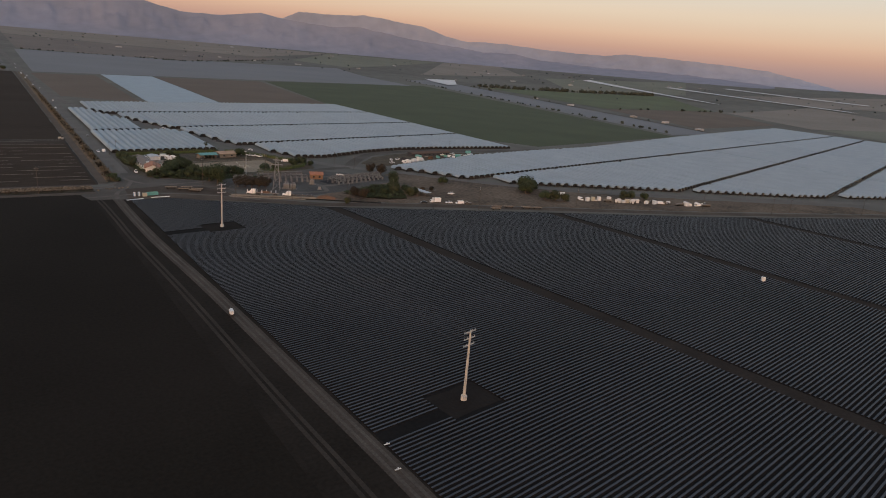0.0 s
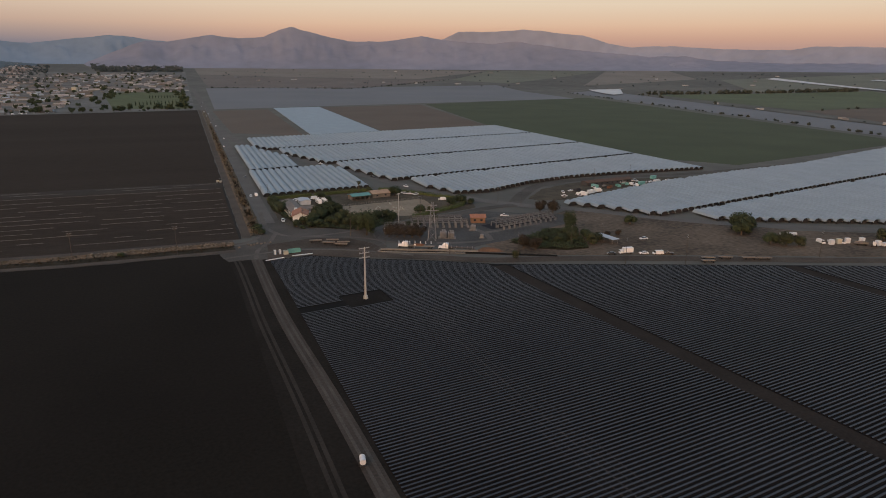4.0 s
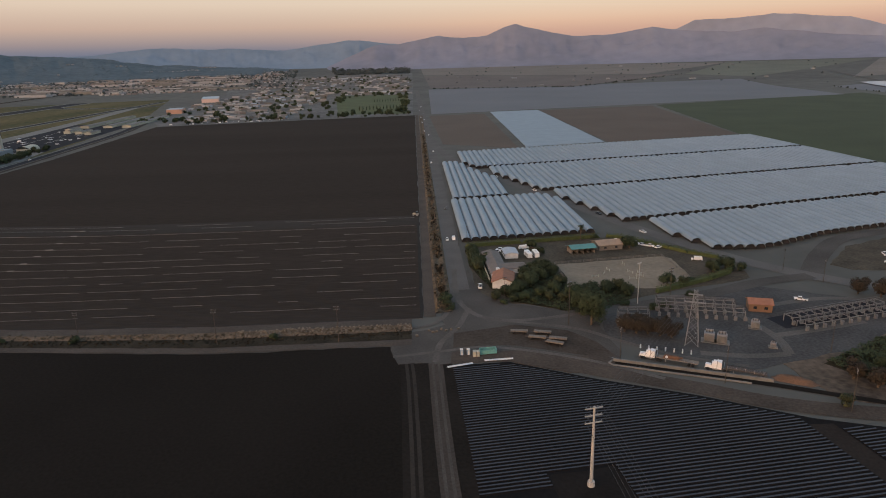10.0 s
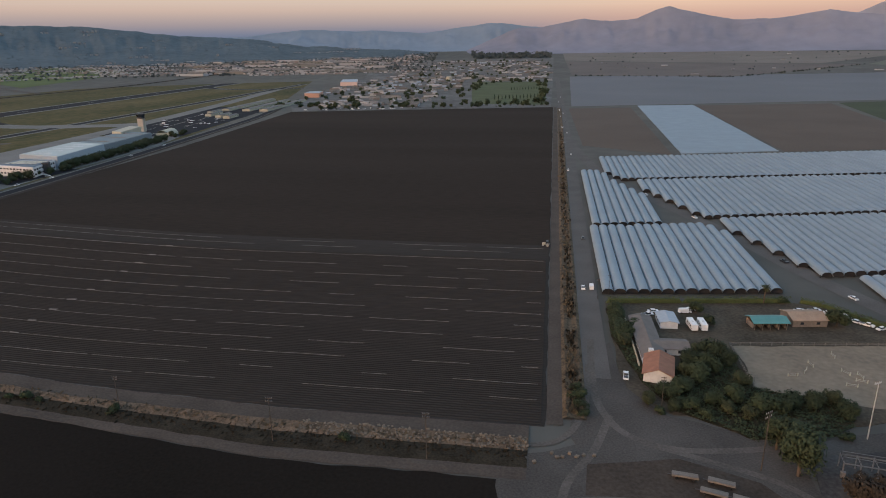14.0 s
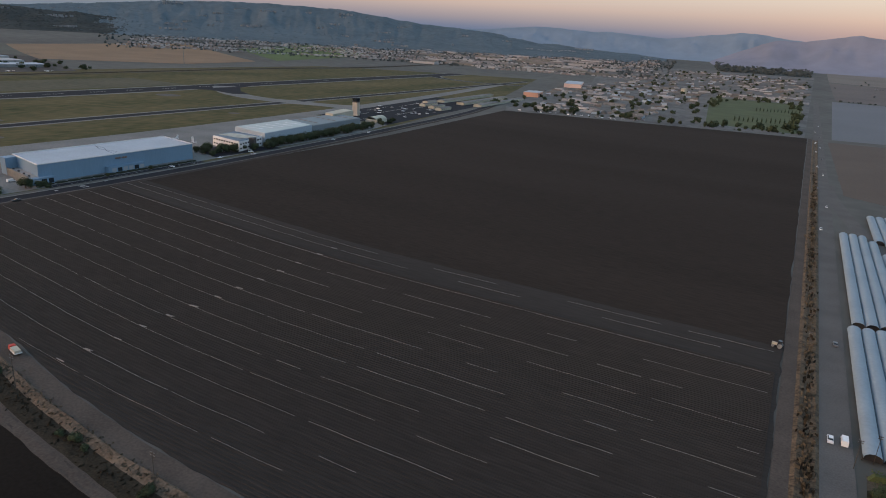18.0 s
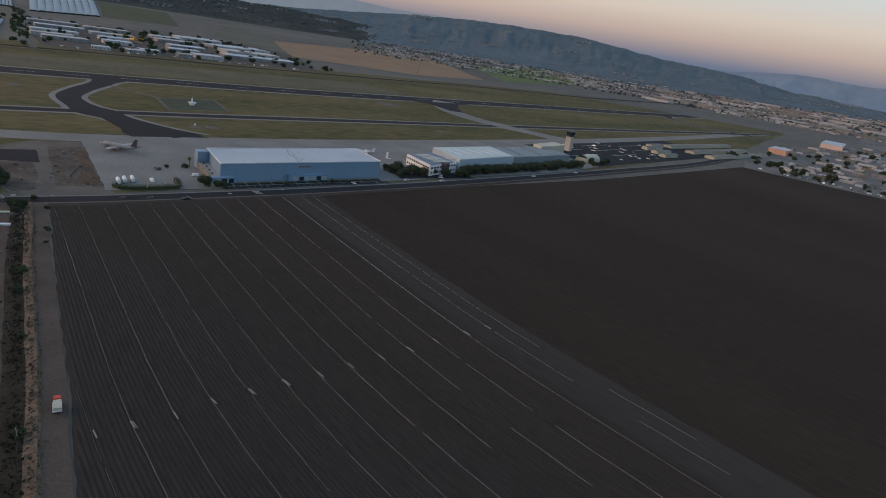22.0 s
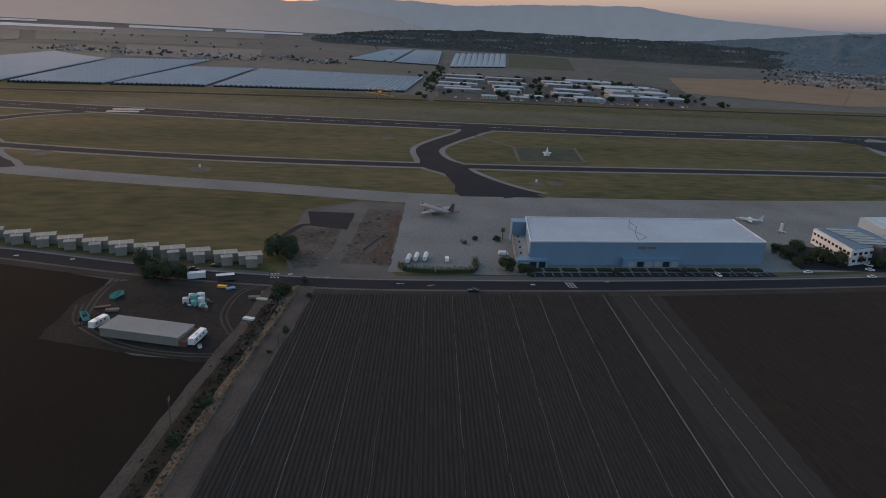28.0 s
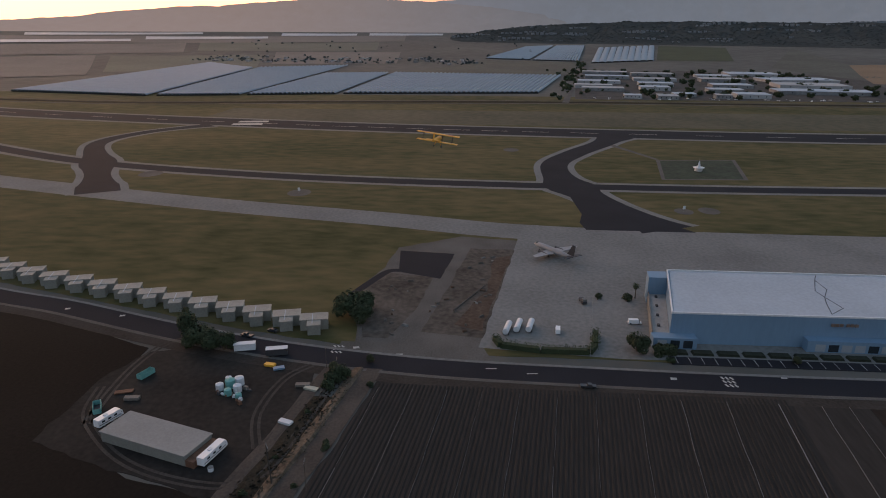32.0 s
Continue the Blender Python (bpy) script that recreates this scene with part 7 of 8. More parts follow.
def box_truck(x, y, rz, label="white box truck parked on dirt"):
    t = thing("box_truck", label, "truck", pose(x, y, 0.05, 0, 0, rz), "box trucks")
    part("box", Shape().box(-0.9, 0, 0.95, 5.4, 2.4, 2.5), M_CARWHITE, t)
    part("cab", Shape().box(2.8, 0, 0.6, 1.8, 2.1, 1.7, 0, 0.85), M_CARWHITE, t)
    part("windscreen", Shape().box(3.45, 0, 1.45, 0.4, 1.9, 0.65, 0, 0.8), M_GLASS, t)
    part("chassis", Shape().box(0, 0, 0.6, 7.0, 1.0, 0.3), M_DARK, t)
    wheels(t, (-2.3, 2.6), 1.15, 0.45, 0.3)
    return t


box_truck(252, 41, 100), box_truck(262, 45, 20), box_truck(271, 49, 10), box_truck(186, -101, 170, "white box truck with a red stripe by the canal road")
car("white", 194.8, -104.4, 165, "car", group="canal road cars"), car("white", 201.5, -107.5, 165, "van", "white van beside the canal road", "canal road cars"), car("dark", 178, -99.5, 165, "car", group="canal road cars"), car("white", 213.8, -80, 175, "car", "white car parked on bare dirt", "canal road cars"), car("dark", 207, -109, 150, "pickup", group="canal road cars")
slab_roof = thing("lean_shed", "shed with a pale sheet-metal roof", "shed", pose(191.5, -76, 0, 0, 0, 98))
part("roof", Shape().box(0, 0, 2.7, 15, 5, 0.15), M_ROOF, slab_roof)
for sx in (-6.5, 0, 6.5):
    for sy in (-2, 2):
        part("post", Shape().box(sx, sy, 0, 0.2, 0.2, 2.7), M_PLANK, slab_roof)
whitetank = thing("tanker", "white tanker trailer under the trees", "tanker", pose(297, -104, 0, 0, 0, 165))
part("barrel", Shape().tube((-5, 0, 1.9), (5, 0, 1.9), 1.0, None, 12), M_WHITE, whitetank)
part("chassis", Shape().box(0, 0, 0.6, 10, 1.2, 0.4), M_DARK, whitetank)
wheels(whitetank, (-3.8, -2.6, 3.4), 1.15, 0.48, 0.3)
for k in range(34):
    t = k / 33
    x, y = 304 + 95 * t, -120 - 44 * t + g.uniform(-5, 4)
    r = g.random()
    if r < 0.45:
        tk = thing("bin_stack", "stack of pale plastic produce bins", "bins", pose(x, y, 0.03, 0, 0, g.uniform(-30, 10)), "bin stacks")
        for q in range(g.choice((2, 3))):
            part("bin", Shape().box(0, 0, 0.95 * q, 2.4, 2.2, 0.9, 0, 0.97), M_WHITE if r < 0.3 else M_CREAM, tk)
    elif r < 0.75:
        car("white" if r < 0.65 else "dark", x, y, g.uniform(0, 360), g.choice(("pickup", "van")), "pickup or van parked among produce bins", "bin yard vehicles")
    else:
        copy_thing(ft, pose(x, y, 0.05, 0, 0, g.uniform(130, 190)))["group"] = "bin yard trailers"
for x, y in ((325, -136), (337, -142), (342, -139)):
    tr = thing("tractor", "white-cabbed tractor parked in the bin yard", "tractor", pose(x, y, 0.03, 0, 0, 40), "tractors")
    part("hood", Shape().box(1.2, 0, 0.8, 2.0, 1.0, 0.9), M_RED, tr)
    part("cab", Shape().box(-0.5, 0, 0.9, 1.6, 1.6, 2.0, 0, 0.9), M_WHITE, tr)
    for s in (-1, 1):
        part("rear_wheel", Shape().tube((-0.8, s * 0.75, 0.85), (-0.8, s * 1.2, 0.85), 0.85, None, 12), M_TYRE, tr)
        part("front_wheel", Shape().tube((1.6, s * 0.7, 0.5), (1.6, s * 1.0, 0.5), 0.5, None, 10), M_TYRE, tr)
field_tractor = thing("tractor", "pale tractor working at the field's edge", "tractor", pose(-1.8, 187.5, 0.02, 0, 0, 170))
part("hood", Shape().box(1.3, 0, 0.9, 2.2, 1.1, 1.0), M_CREAM, field_tractor)
part("cab", Shape().box(-0.6, 0, 1.0, 1.7, 1.7, 2.1, 0, 0.9), M_GLASS, field_tractor)
for s in (-1, 1):
    part("rear_wheel", Shape().tube((-0.9, s * 0.8, 0.95), (-0.9, s * 1.4, 0.95), 0.95, None, 12), M_STEEL, field_tractor)
    part("front_wheel", Shape().tube((1.8, s * 0.75, 0.6), (1.8, s * 1.15, 0.6), 0.6, None, 10), M_STEEL, field_tractor)
tow = thing("farm_truck", "red and white flatbed farm truck on the dirt track", "truck", pose(-241, 10.2, 0.1, 0, 0, 168))
part("cab", Shape().box(2.3, 0, 0.6, 1.9, 2.1, 1.7, 0, 0.88), M_RED, tow)
part("bed", Shape().box(-1.2, 0, 0.95, 5.2, 2.4, 0.25), M_WHITE, tow)
part("load", Shape().box(-1.2, 0, 1.2, 4.6, 2.1, 0.9), M_CREAM, tow)
wheels(tow, (-2.3, 2.2), 1.15, 0.45, 0.3)

# ---- cars on the roads ----
for x, y, rz, paint, kind in ((20.5, 120, 90, "white", "van"), (16.5, 119, 270, "white", "car"), (20, 205, 90, "grey", "car"), (16, 430, 270, "white", "car"), (21, 520, 90, "white", "car"), (15, 610, 270, "grey", "car"), (20, 700, 90, "white", "car"), (15, 760, 270, "white", "pickup"), (20, 830, 90, "dark", "car"), (14, 905, 270, "white", "car"), (19, 960, 90, "white", "car"), (13, 1010, 270, "white", "van"), (19, 1100, 90, "grey", "car"), (13, 1190, 270, "white", "car"), (18, 1320, 90, "white", "car"), (64, 345, 110, "dark", "car"), (96, 262, 110, "white", "car"), (124, 172, 108, "dark", "pickup"), (73, 330, 290, "white", "car"), (137, 120, 110, "white", "car")):
    car(paint, x, y, rz, kind, None, "road traffic", 0.07)
for x, y, rz, paint, kind in ((-443, 124, 90, "dark", "pickup"), (-468, 318, 90, "white", "car"), (-461, 352, 90, "white", "car"), (-472, 360, 60, "white", "car"), (-480, 366, 30, "white", "car"), (-486, 350, 0, "grey", "car"), (-490, 340, 10, "white", "van"), (-466, 480, 92, "white", "car"), (-474, 560, 92, "white", "car"), (-486.5, 117.6, 175, "white", "van"), (-497, 151, 90, "white", "van"), (-464, 262, 180, "white", "car"), (-464, 268, 180, "dark", "car"), (-464, 283, 180, "grey", "car"), (-489, -13, 200, "dark", "car"), (-477, 0, 250, "dark", "car"), (-472, -9, 250, "dark", "pickup"), (-527, -150, 240, "dark", "pickup")):
    car(paint, x, y, rz, kind, "%s %s by the airport buildings" % (paint, {"car": "car", "van": "van", "pickup": "pickup truck"}[kind]), "airport cars")
for x, y in ((-477, 97), (-479.5, 101.5), (-480, 106.5)):
    y -= 0.3
    tt = thing("fuel_tanker", "white rounded fuel tanker trailer behind a hedge", "tanker", pose(x - 8.5, y, 0.02, 0, 0, 168), "fuel tankers")
    part("barrel", Shape().tube((-4.6, 0, 1.8), (4.6, 0, 1.8), 1.25, None, 14), M_WHITE, tt)
    part("chassis", Shape().box(0, 0, 0.45, 9, 1.4, 0.3), M_DARK, tt)
    wheels(tt, (-3.2, 3.2), 1.2, 0.45, 0.3)
hedge("hedge", [(-477, 91.5), (-471, 93.6), (-468, 109), (-468, 128), (-474, 131), (-486, 133)], 4.2, 2.8, "rounded dark hedge round the tanker park")
for x, y, s, k in ((-472, 147, 1.1, "round"), (-470, 156, 1.9, "bush"), (-472, 160, 1.6, "bush"), (-464, 158, .9, "bush"), (-524.9, 157, .8, "palm"), (-523, 153, 1.3, "bush"), (-524, 140, 1.0, "bush"), (-466, 205, .45, "olive"), (-467, 244, .5, "olive"), (-454.6, 44.9, .45, "olive"), (-496, 28, 1.6, "round"), (-490, 34, 1.35, "round"), (-502, 34, 1.3, "round"), (-466.5, -31, 1.0, "tall"), (-463, -26, 1.3, "round"), (-460, -20, 1.3, "round"), (-460, -14, 1.1, "round"), (-443, 36, .75, "round"), (-446, 33, .6, "olive")):
    tree(k, x, y, s, g.uniform(0, 360), group="airport trees")
for k in range(44):
    tree(g.choice(("round", "round", "olive")), -480 - k * 0.4 + g.uniform(-4, 3), 398 + k * 4.6, g.uniform(1.0, 1.4), g.uniform(0, 360), group="office trees")
for x, y in ((-484, 330), (-487, 340), (-480, 346), (-488, 355), (-478, 372), (-484, 362), (-476, 385), (-512, 640), (-506, 655), (-510, 668), (-500, 628), (-492, 322), (-500, 330), (-506, 338), (-474, 392), (-478, 318), (-495, 345), (-503, 322)):
    tree(g.choice(("round", "olive")), x, y, g.uniform(.85, 1.3), g.uniform(0, 360), group="office trees")
setting("office_parking", Shape().slab([(-474, 318), (-520, 330), (-516, 352), (-478, 400), (-468, 398)], -0.6, 0.05), M_NEWASPH, "dark asphalt office car park", category="parking")
gatefence = thing("security_fence", "grey chain-link fence round the apron gate", "fence", pose(-466, 128, 0))
for k in range(14):
    part("post", Shape().tube((-4.3 * k, 0.7 * k, 0), (-4.3 * k, 0.7 * k, 2.2), 0.06, None, 5), M_STEEL, gatefence)
part("rail", Shape().tube((0, 0, 2.15), (-56, 9.1, 2.15), 0.05, None, 5), M_STEEL, gatefence)
cart = thing("ground_power_cart", "dark ground-support cart on the apron", "cart", pose(-518, 132, 0.02, 0, 0, 10))
part("body", Shape().box(0, 0, 0.4, 5.5, 2.2, 1.1), M_DARK, cart)
part("box", Shape().box(1.2, 0.2, 1.5, 2.2, 1.8, 0.9), M_CONC, cart)
wheels(cart, (-1.8, 1.8), 1.1, 0.4, 0.25)
st = thing("air_stairs", "white mobile aircraft stairs", "stairs", pose(-546, 356, 0.02, 0, 0, 30))
part("base", Shape().box(0, 0, 0.4, 5, 2, 0.5), M_WHITE, st)
part("mast", Shape().box(-1, 0, 0.9, 1.8, 1.8, 5.2, 0, 0.8), M_WHITE, st)
wheels(st, (-1.6, 1.6), 1.0, 0.4, 0.25)

# ---- storage yard beyond the ditch ----
M_YARD = mat("dark_packed_yard", (0.023, 0.0215, 0.0205), 0.95, 0.4, 0.05, 0.5, 0.15, col2=(0.034, 0.031, 0.028), spec=0.1)
setting("storage_yard", Shape().slab([(-452, 26), (-464, -12), (-456, -42), (-440, -48), (-398, -50), (-378, 12), (-378, 22), (-410, 26)], -0.6, 0.02, 1.2), M_YARD, "dark packed-earth storage yard", category="yard")
shed = thing("storage_shed", "long low grey flat-roofed storage shed", "shed", pose(-400.5, -11, 0, 0, 0, 72.5))
part("shell", Shape().box(0, 0, 0, 32, 11.5, 3.4), mat("grey_shed_wall", (0.20, 0.20, 0.18), 0.8, 0.15, 0.2, 2, 0.2), shed)
part("roof", Shape().box(0, 0, 3.4, 32.6, 12.1, 0.3), mat("grey_shed_roof", (0.22, 0.225, 0.22), 0.8, 0.14, 0.1, 1.5, 0.1), shed)
part("lean_to", Shape().box(17.6, 0, 0, 3, 11.5, 2.2), M_RUST, shed, "rusty brown lean-to")
rv(-395.5, 8.5, 165, "white bus-like motorhome beside the shed", 11), rv(-410, -31.5, 158, "white motorhome behind the shed", 9)
dumpster(-416, -39, 30), dumpster(-438.3, -34, 160)
for x, y, s, m in ((-433.5, -1, 1.9, M_TEAL), (-435.5, 1.5, 1.8, M_WHITE), (-431, 2.5, 1.6, M_WHITE), (-431.5, -4, 1.5, M_WHITE), (-428.5, 0, 1.4, M_TEAL), (-437, -3, 1.2, M_WHITE), (-426.5, 4.5, 1.2, M_TEAL)):
    tk = thing("plastic_tank", "round plastic tank in a jumble of tanks", "tank", pose(x, y, 0.02), "plastic tanks")
    part("barrel", Shape().tube((0, 0, 0), (0, 0, 1.5 * s), 0.95 * s, 0.9 * s, 12), m, tk)
    part("dome", Shape().tube((0, 0, 1.5 * s), (0, 0, 1.75 * s), 0.9 * s, 0.3, 12), m, tk)
for k in range(16):
    b = thing("scrap_item", "small piece of dark farm scrap", "scrap", pose(-430 + g.uniform(-7, 7), 1 + g.uniform(-6, 6), 0.02, 0, 0, g.uniform(0, 180)), "yard scrap")
    part("piece", Shape().box(0, 0, 0, g.uniform(.6, 2.6), g.uniform(.5, 1.4), g.uniform(.4, 1.3), 0, .8), g.choice((M_DARK, M_WHITE, M_RUST, M_PLANK)), b)
for x, y, rz, m in ((-463.3, -5.6, 15, M_WHITE), (-460.5, 8, 14, M_DARK)):
    b = thing("container", "white-topped box trailer beside the road", "container", pose(x + 3, y, 0.05, 0, 0, rz + 90), "containers")
    part("box", Shape().box(0, 0, 0.5, 8, 2.6, 2.5), m, b)
    part("top", Shape().box(0, 0, 3.0, 8.2, 2.8, 0.2), M_WHITE, b)
    wheels(b, (-2.5, 2.5), 1.2, 0.4, 0.25)
for x, y, L, m in ((-436, 24, 5, M_PLANK), (-434, 27.5, 5, M_CREAM), (-447, 12, 4, M_BLUE), (-449, 8, 4, M_YEL), (-413.5, 24.7, 4.5, M_WHITE), (-427, -36, 6, M_RUST), (-423, -31, 5, M_PLANK)):
    b = thing("pallet_stack", "stack of boards and pallets in the yard", "pallets", pose(x, y, 0.02, 0, 0, g.uniform(60, 120)), "pallet stacks")
    part("boards", Shape().box(0, 0, 0.15, L, 2.0, g.uniform(.4, 1.0)), m, b)
    part("bearer", Shape().box(0, 0, 0, L, 0.6, 0.15), M_PLANK, b)
lamp = thing("white_drum", "round white drum beside the shed", "drum", pose(-389, 10.5, 0.02))
part("drum", Shape().tube((0, 0, 0), (0, 0, 1.2), 0.8, None, 12), M_WHITE, lamp)
part("lid", Shape().tube((0, 0, 1.2), (0, 0, 1.3), 0.82, None, 12), M_CONC, lamp)
for x, y, s in ((-401.5, 40.5, .8), (-404, 40, .6), (-438, 47.5, .7), (-440, 34, 1.7), (-443, 36, 1.5), (-436, 33, 1.3), (-420, 30, .5), (-396, 27, .5), (-380, 23, .6), (-368, 22, .5), (-352, 17, .6), (-384, 36, .5)):
    tree("bush", x, y, s, g.uniform(0, 360), group="ditch shrubs")
for x in (-182, -176, -170, -140, -60, -232, -290, -330, -350):
    tree("bush", x, from_edge(x, 13, 15)[1] + g.uniform(-1, 1), g.uniform(.6, 1.25), g.uniform(0, 360), group="ditch shrubs")

# rubble thrown on the bank by the crossroads
rub = thing("rubble_bank", "broken pale concrete rubble on the ditch bank", "rubble", pose(-40, -14, 0))
rm = [Shape() for _ in range(6)]
for sh in rm:
    for _ in range(1):
        vs = [(math.cos(a) * g.uniform(.4, .7), math.sin(a) * g.uniform(.3, .6), z) for z in (0, g.uniform(.3, .5)) for a in (0.3, 1.8, 3.4, 4.9)]
        sh.add(vs, [(3, 2, 1, 0), (4, 5, 6, 7), (0, 1, 5, 4), (1, 2, 6, 5), (2, 3, 7, 6), (3, 0, 4, 7)])
M_RUB = mat("pale_rubble", (0.155, 0.13, 0.102), 0.95, 0.35, 0.3, 2.0, 0.4, rand=0.5)
meshes = [sh.mesh("stone", M_RUB) for sh in rm]
for k in range(290):
    ob = new("stone", g.choice(meshes))
    ob.parent = rub
    x, d = g.uniform(-36, 36), g.random()
    s = g.uniform(.5, 1.2)
    ob.matrix_basis = pose(x, 3.2 - 6.0 * d, 0.7 - 0.6 * d, g.uniform(-25, 25), g.uniform(-25, 25), g.uniform(0, 360)) @ Matrix.Scale(s, 4)
for x, y in ((2, -17), (5, -18.5), (7, -16.5), (9, -18), (11, -17), (3.5, -19), (14, -16.5), (-3, -22)):
    b = thing("boulder", "loose pale boulder at the crossroads", "boulder", pose(x, y, 0.03, 0, 0, x * 40), "boulders")
    ob = new("stone", meshes[int(x) % 6])
    ob.parent = b
    ob.scale = (1.3, 1.3, 1.5)

# reeds and weeds in the roadside ditch
M_REED = mat("tan_reeds", (0.088, 0.075, 0.054), 1.0, 0.5, 0.3, 2.0, 0.5)
for name, label, m, n, seed in (("ditch_reeds", "dry tan reeds in the roadside ditch", M_REED, 800, 51), ("ditch_weeds", "dark weeds in the roadside ditch", M_WEED, 500, 52)):
    r, sh = random.Random(seed), Shape()
    while n > 0:
        y = 4 + 700 * r.random() ** 1.5
        if noise.noise(Vector((y * 0.06, seed, 0))) < -0.05:
            continue
        n -= 1
        x = 9.0 + y * 0.004 + r.gauss(0, 1.3)
        h, s, a = r.uniform(0.3, 1.3), r.uniform(0.2, 0.55), r.uniform(0, 3.1)
        dx, dy = s * math.cos(a), s * math.sin(a)
        z0 = 0.1
        sh.add([(x - dx, y - dy, z0), (x + dx, y + dy, z0), (x + dx * 1.3, y + dy * 1.3, z0 + h + .6), (x - dx * 1.1, y - dy * 1.1, z0 + h + .4)], [(0, 1, 2, 3)])
    setting(name, sh, m, label, kind="stuff", category="reeds")
for sec, m, n, seed in (("bank_weeds", M_REED, 1800, 53), ("bottom_weeds", M_WEED, 1400, 54)):
    r, sh = random.Random(seed), Shape()
    for _ in range(n):
        x = r.uniform(-440, -6)
        w = r.gauss(9.2, 0.9) if m is M_REED else r.gauss(14, 1.6)
        px, py = from_edge(x, w, w * 1.15)
        h, s, a = r.uniform(0.1, 0.5), r.uniform(0.2, 0.5), r.uniform(0, 3.1)
        dx, dy = s * math.cos(a), s * math.sin(a)
        z0 = 0.3 if m is M_REED else 0.0
        sh.add([(px - dx, py - dy, z0), (px + dx, py + dy, z0), (px + dx * 1.3, py + dy * 1.3, z0 + h + .3), (px - dx * 1.1, py - dy * 1.1, z0 + h)], [(0, 1, 2, 3)])
    setting(sec, sh, m, "dry and dark weeds along the field ditch", kind="stuff", category="weeds")

# ---- light-aircraft hangars, town and warehouses ----
for k, (x, y, L) in enumerate(((-621, 1120, 250), (-577, 1105, 225), (-541, 1107, 235), (-600, 925, 50), (-572, 905, 45), (-548, 885, 40), (-620, 965, 40))):
    building("t_hangar", "long pale row of light-aircraft hangars", "hangar", x, y, 93, L, 16 if L > 99 else 11, 4.0, "gable", M_CREAM, M_CONC, 1.0, 5, "aircraft hangar rows")
building("hangar", "orange-walled hangar beside the ramp", "hangar", -570, 1360, 100, 62, 34, 10, "flat", mat("orange_wall", (0.5, 0.3, 0.22), 0.7, 0.1, 0.1, 1, 0.1), M_ROOF, 1, 4)
building("warehouse", "long pale pink-walled warehouse", "warehouse", -640, 1880, 105, 170, 50, 11, "flat", mat("pink_wall", (0.62, 0.46, 0.40), 0.7, 0.1, 0.1, 1, 0.1), M_ROOF, 1, 6)
wt = thing("water_tank", "tall cream cylindrical water tank", "tank", pose(-336, 1995, 0))
part("barrel", Shape().tube((0, 0, 0), (0, 0, 16), 9, 9, 18), M_CREAM, wt)
part("roof", Shape().tube((0, 0, 16), (0, 0, 17.5), 9.2, 1, 18), M_CREAM, wt)


def far(x, y, eye):
    """Where a place of the open plain lies on the rising land, seen from eye."""
    ex, ey, ez = eye
    lo, hi = 0.0, 1.0
    for _ in range(40):
        s = (lo + hi) / 2
        px, py = ex + (x - ex) * s, ey + (y - ey) * s
        if ground_z(px, py) < ez * (1 - s):
            lo = s
        else:
            hi = s
    return ex + (x - ex) * lo, ey + (y - ey) * lo


EYE_W, EYE_N = (-150, 20, 114), (-40, -230, 101)
M_TOWNGREEN = mat("park_lawn", (0.06, 0.075, 0.03), 0.95, 0.25, 0.02, 0.6, 0.3)
setting("park", Shape().slab([(-160, 1150), (-14, 1130), (-16, 1960), (-255, 1960), (-190, 1400)], -0.6, 0.03), M_TOWNGREEN, "green park lawn beside the road", category="park")
setting("town_ground", Shape().slab([(-478, 990), (-2, 1082), (2, 2150), (-700, 2150), (-560, 1180)], -0.6, -0.03), mat("pale_town_paving", (0.095, 0.096, 0.094), 0.95, 0.3, 0.012, 0.08, 0.2, col2=(0.17, 0.168, 0.163), spec=0.1), "grey streets and lots of the town", category="pavement")


patch("town_ground_far", [(-680, 2151), (2, 2151), (2, 3450), (-900, 3300)], 0.3, MATS["pale_town_paving"], "pale streets of the far town")
for k in range(13):
    tree("conifer", -122 + k * 7.6, 1250 + k * 3.6, g.uniform(.9, 1.2), group="park conifers")
    tree("conifer", -105 + k * 7.2, 1560 + k * 3, g.uniform(.8, 1.0), group="park conifers")
M_FARWALL = mat("far_pale_wall", (0.33, 0.335, 0.34), 0.8, 0.2, 0.02, 0.2, 0.0)
M_FARROOF = mat("far_dull_roof", (0.20, 0.205, 0.21), 0.85, 0.3, 0.02, 0.2, 0.0)
M_FARTILE = mat("far_tiled_roof", (0.22, 0.19, 0.175), 0.85, 0.25, 0.02, 0.2, 0.0)
WALLS, ROOFS = (M_FARWALL, M_FARROOF, M_GREYBLUE), (M_ROOF, M_GREYROOF, M_FARROOF, M_FARTILE)
for k in range(190):
    y = 1110 + 2100 * g.random() ** 1.35
    x = g.uniform(-560, -15)
    if (-262 < x and y < 1980) or math.hypot(x + 336, y - 1995) < 20 or (x < -480 and y < 1420):
        continue
    big = g.random() < 0.3
    building("house" if not big else "workshop", ("pale town house among trees" if not big else "flat-roofed pale workshop in the town"), "house" if not big else "workshop", x, y, g.choice((5, 95, 12, 100)), g.uniform(10, 18) if not big else g.uniform(22, 55), g.uniform(8, 12) if not big else g.uniform(12, 22), g.uniform(3, 5), "flat" if big else "gable", g.choice(WALLS), g.choice(ROOFS), 1.5, 1 if y < 1450 else 0, "town houses" if not big else "town workshops")
for k in range(40):
    x = -445 + 436 * g.random() ** 1.3
    tree(g.choice(("round", "olive", "bush", "tall")), x, 1014 + (x + 440) * 0.186 + g.uniform(0, 34), g.uniform(.6, 1.1), g.uniform(0, 360), group="field edge trees")
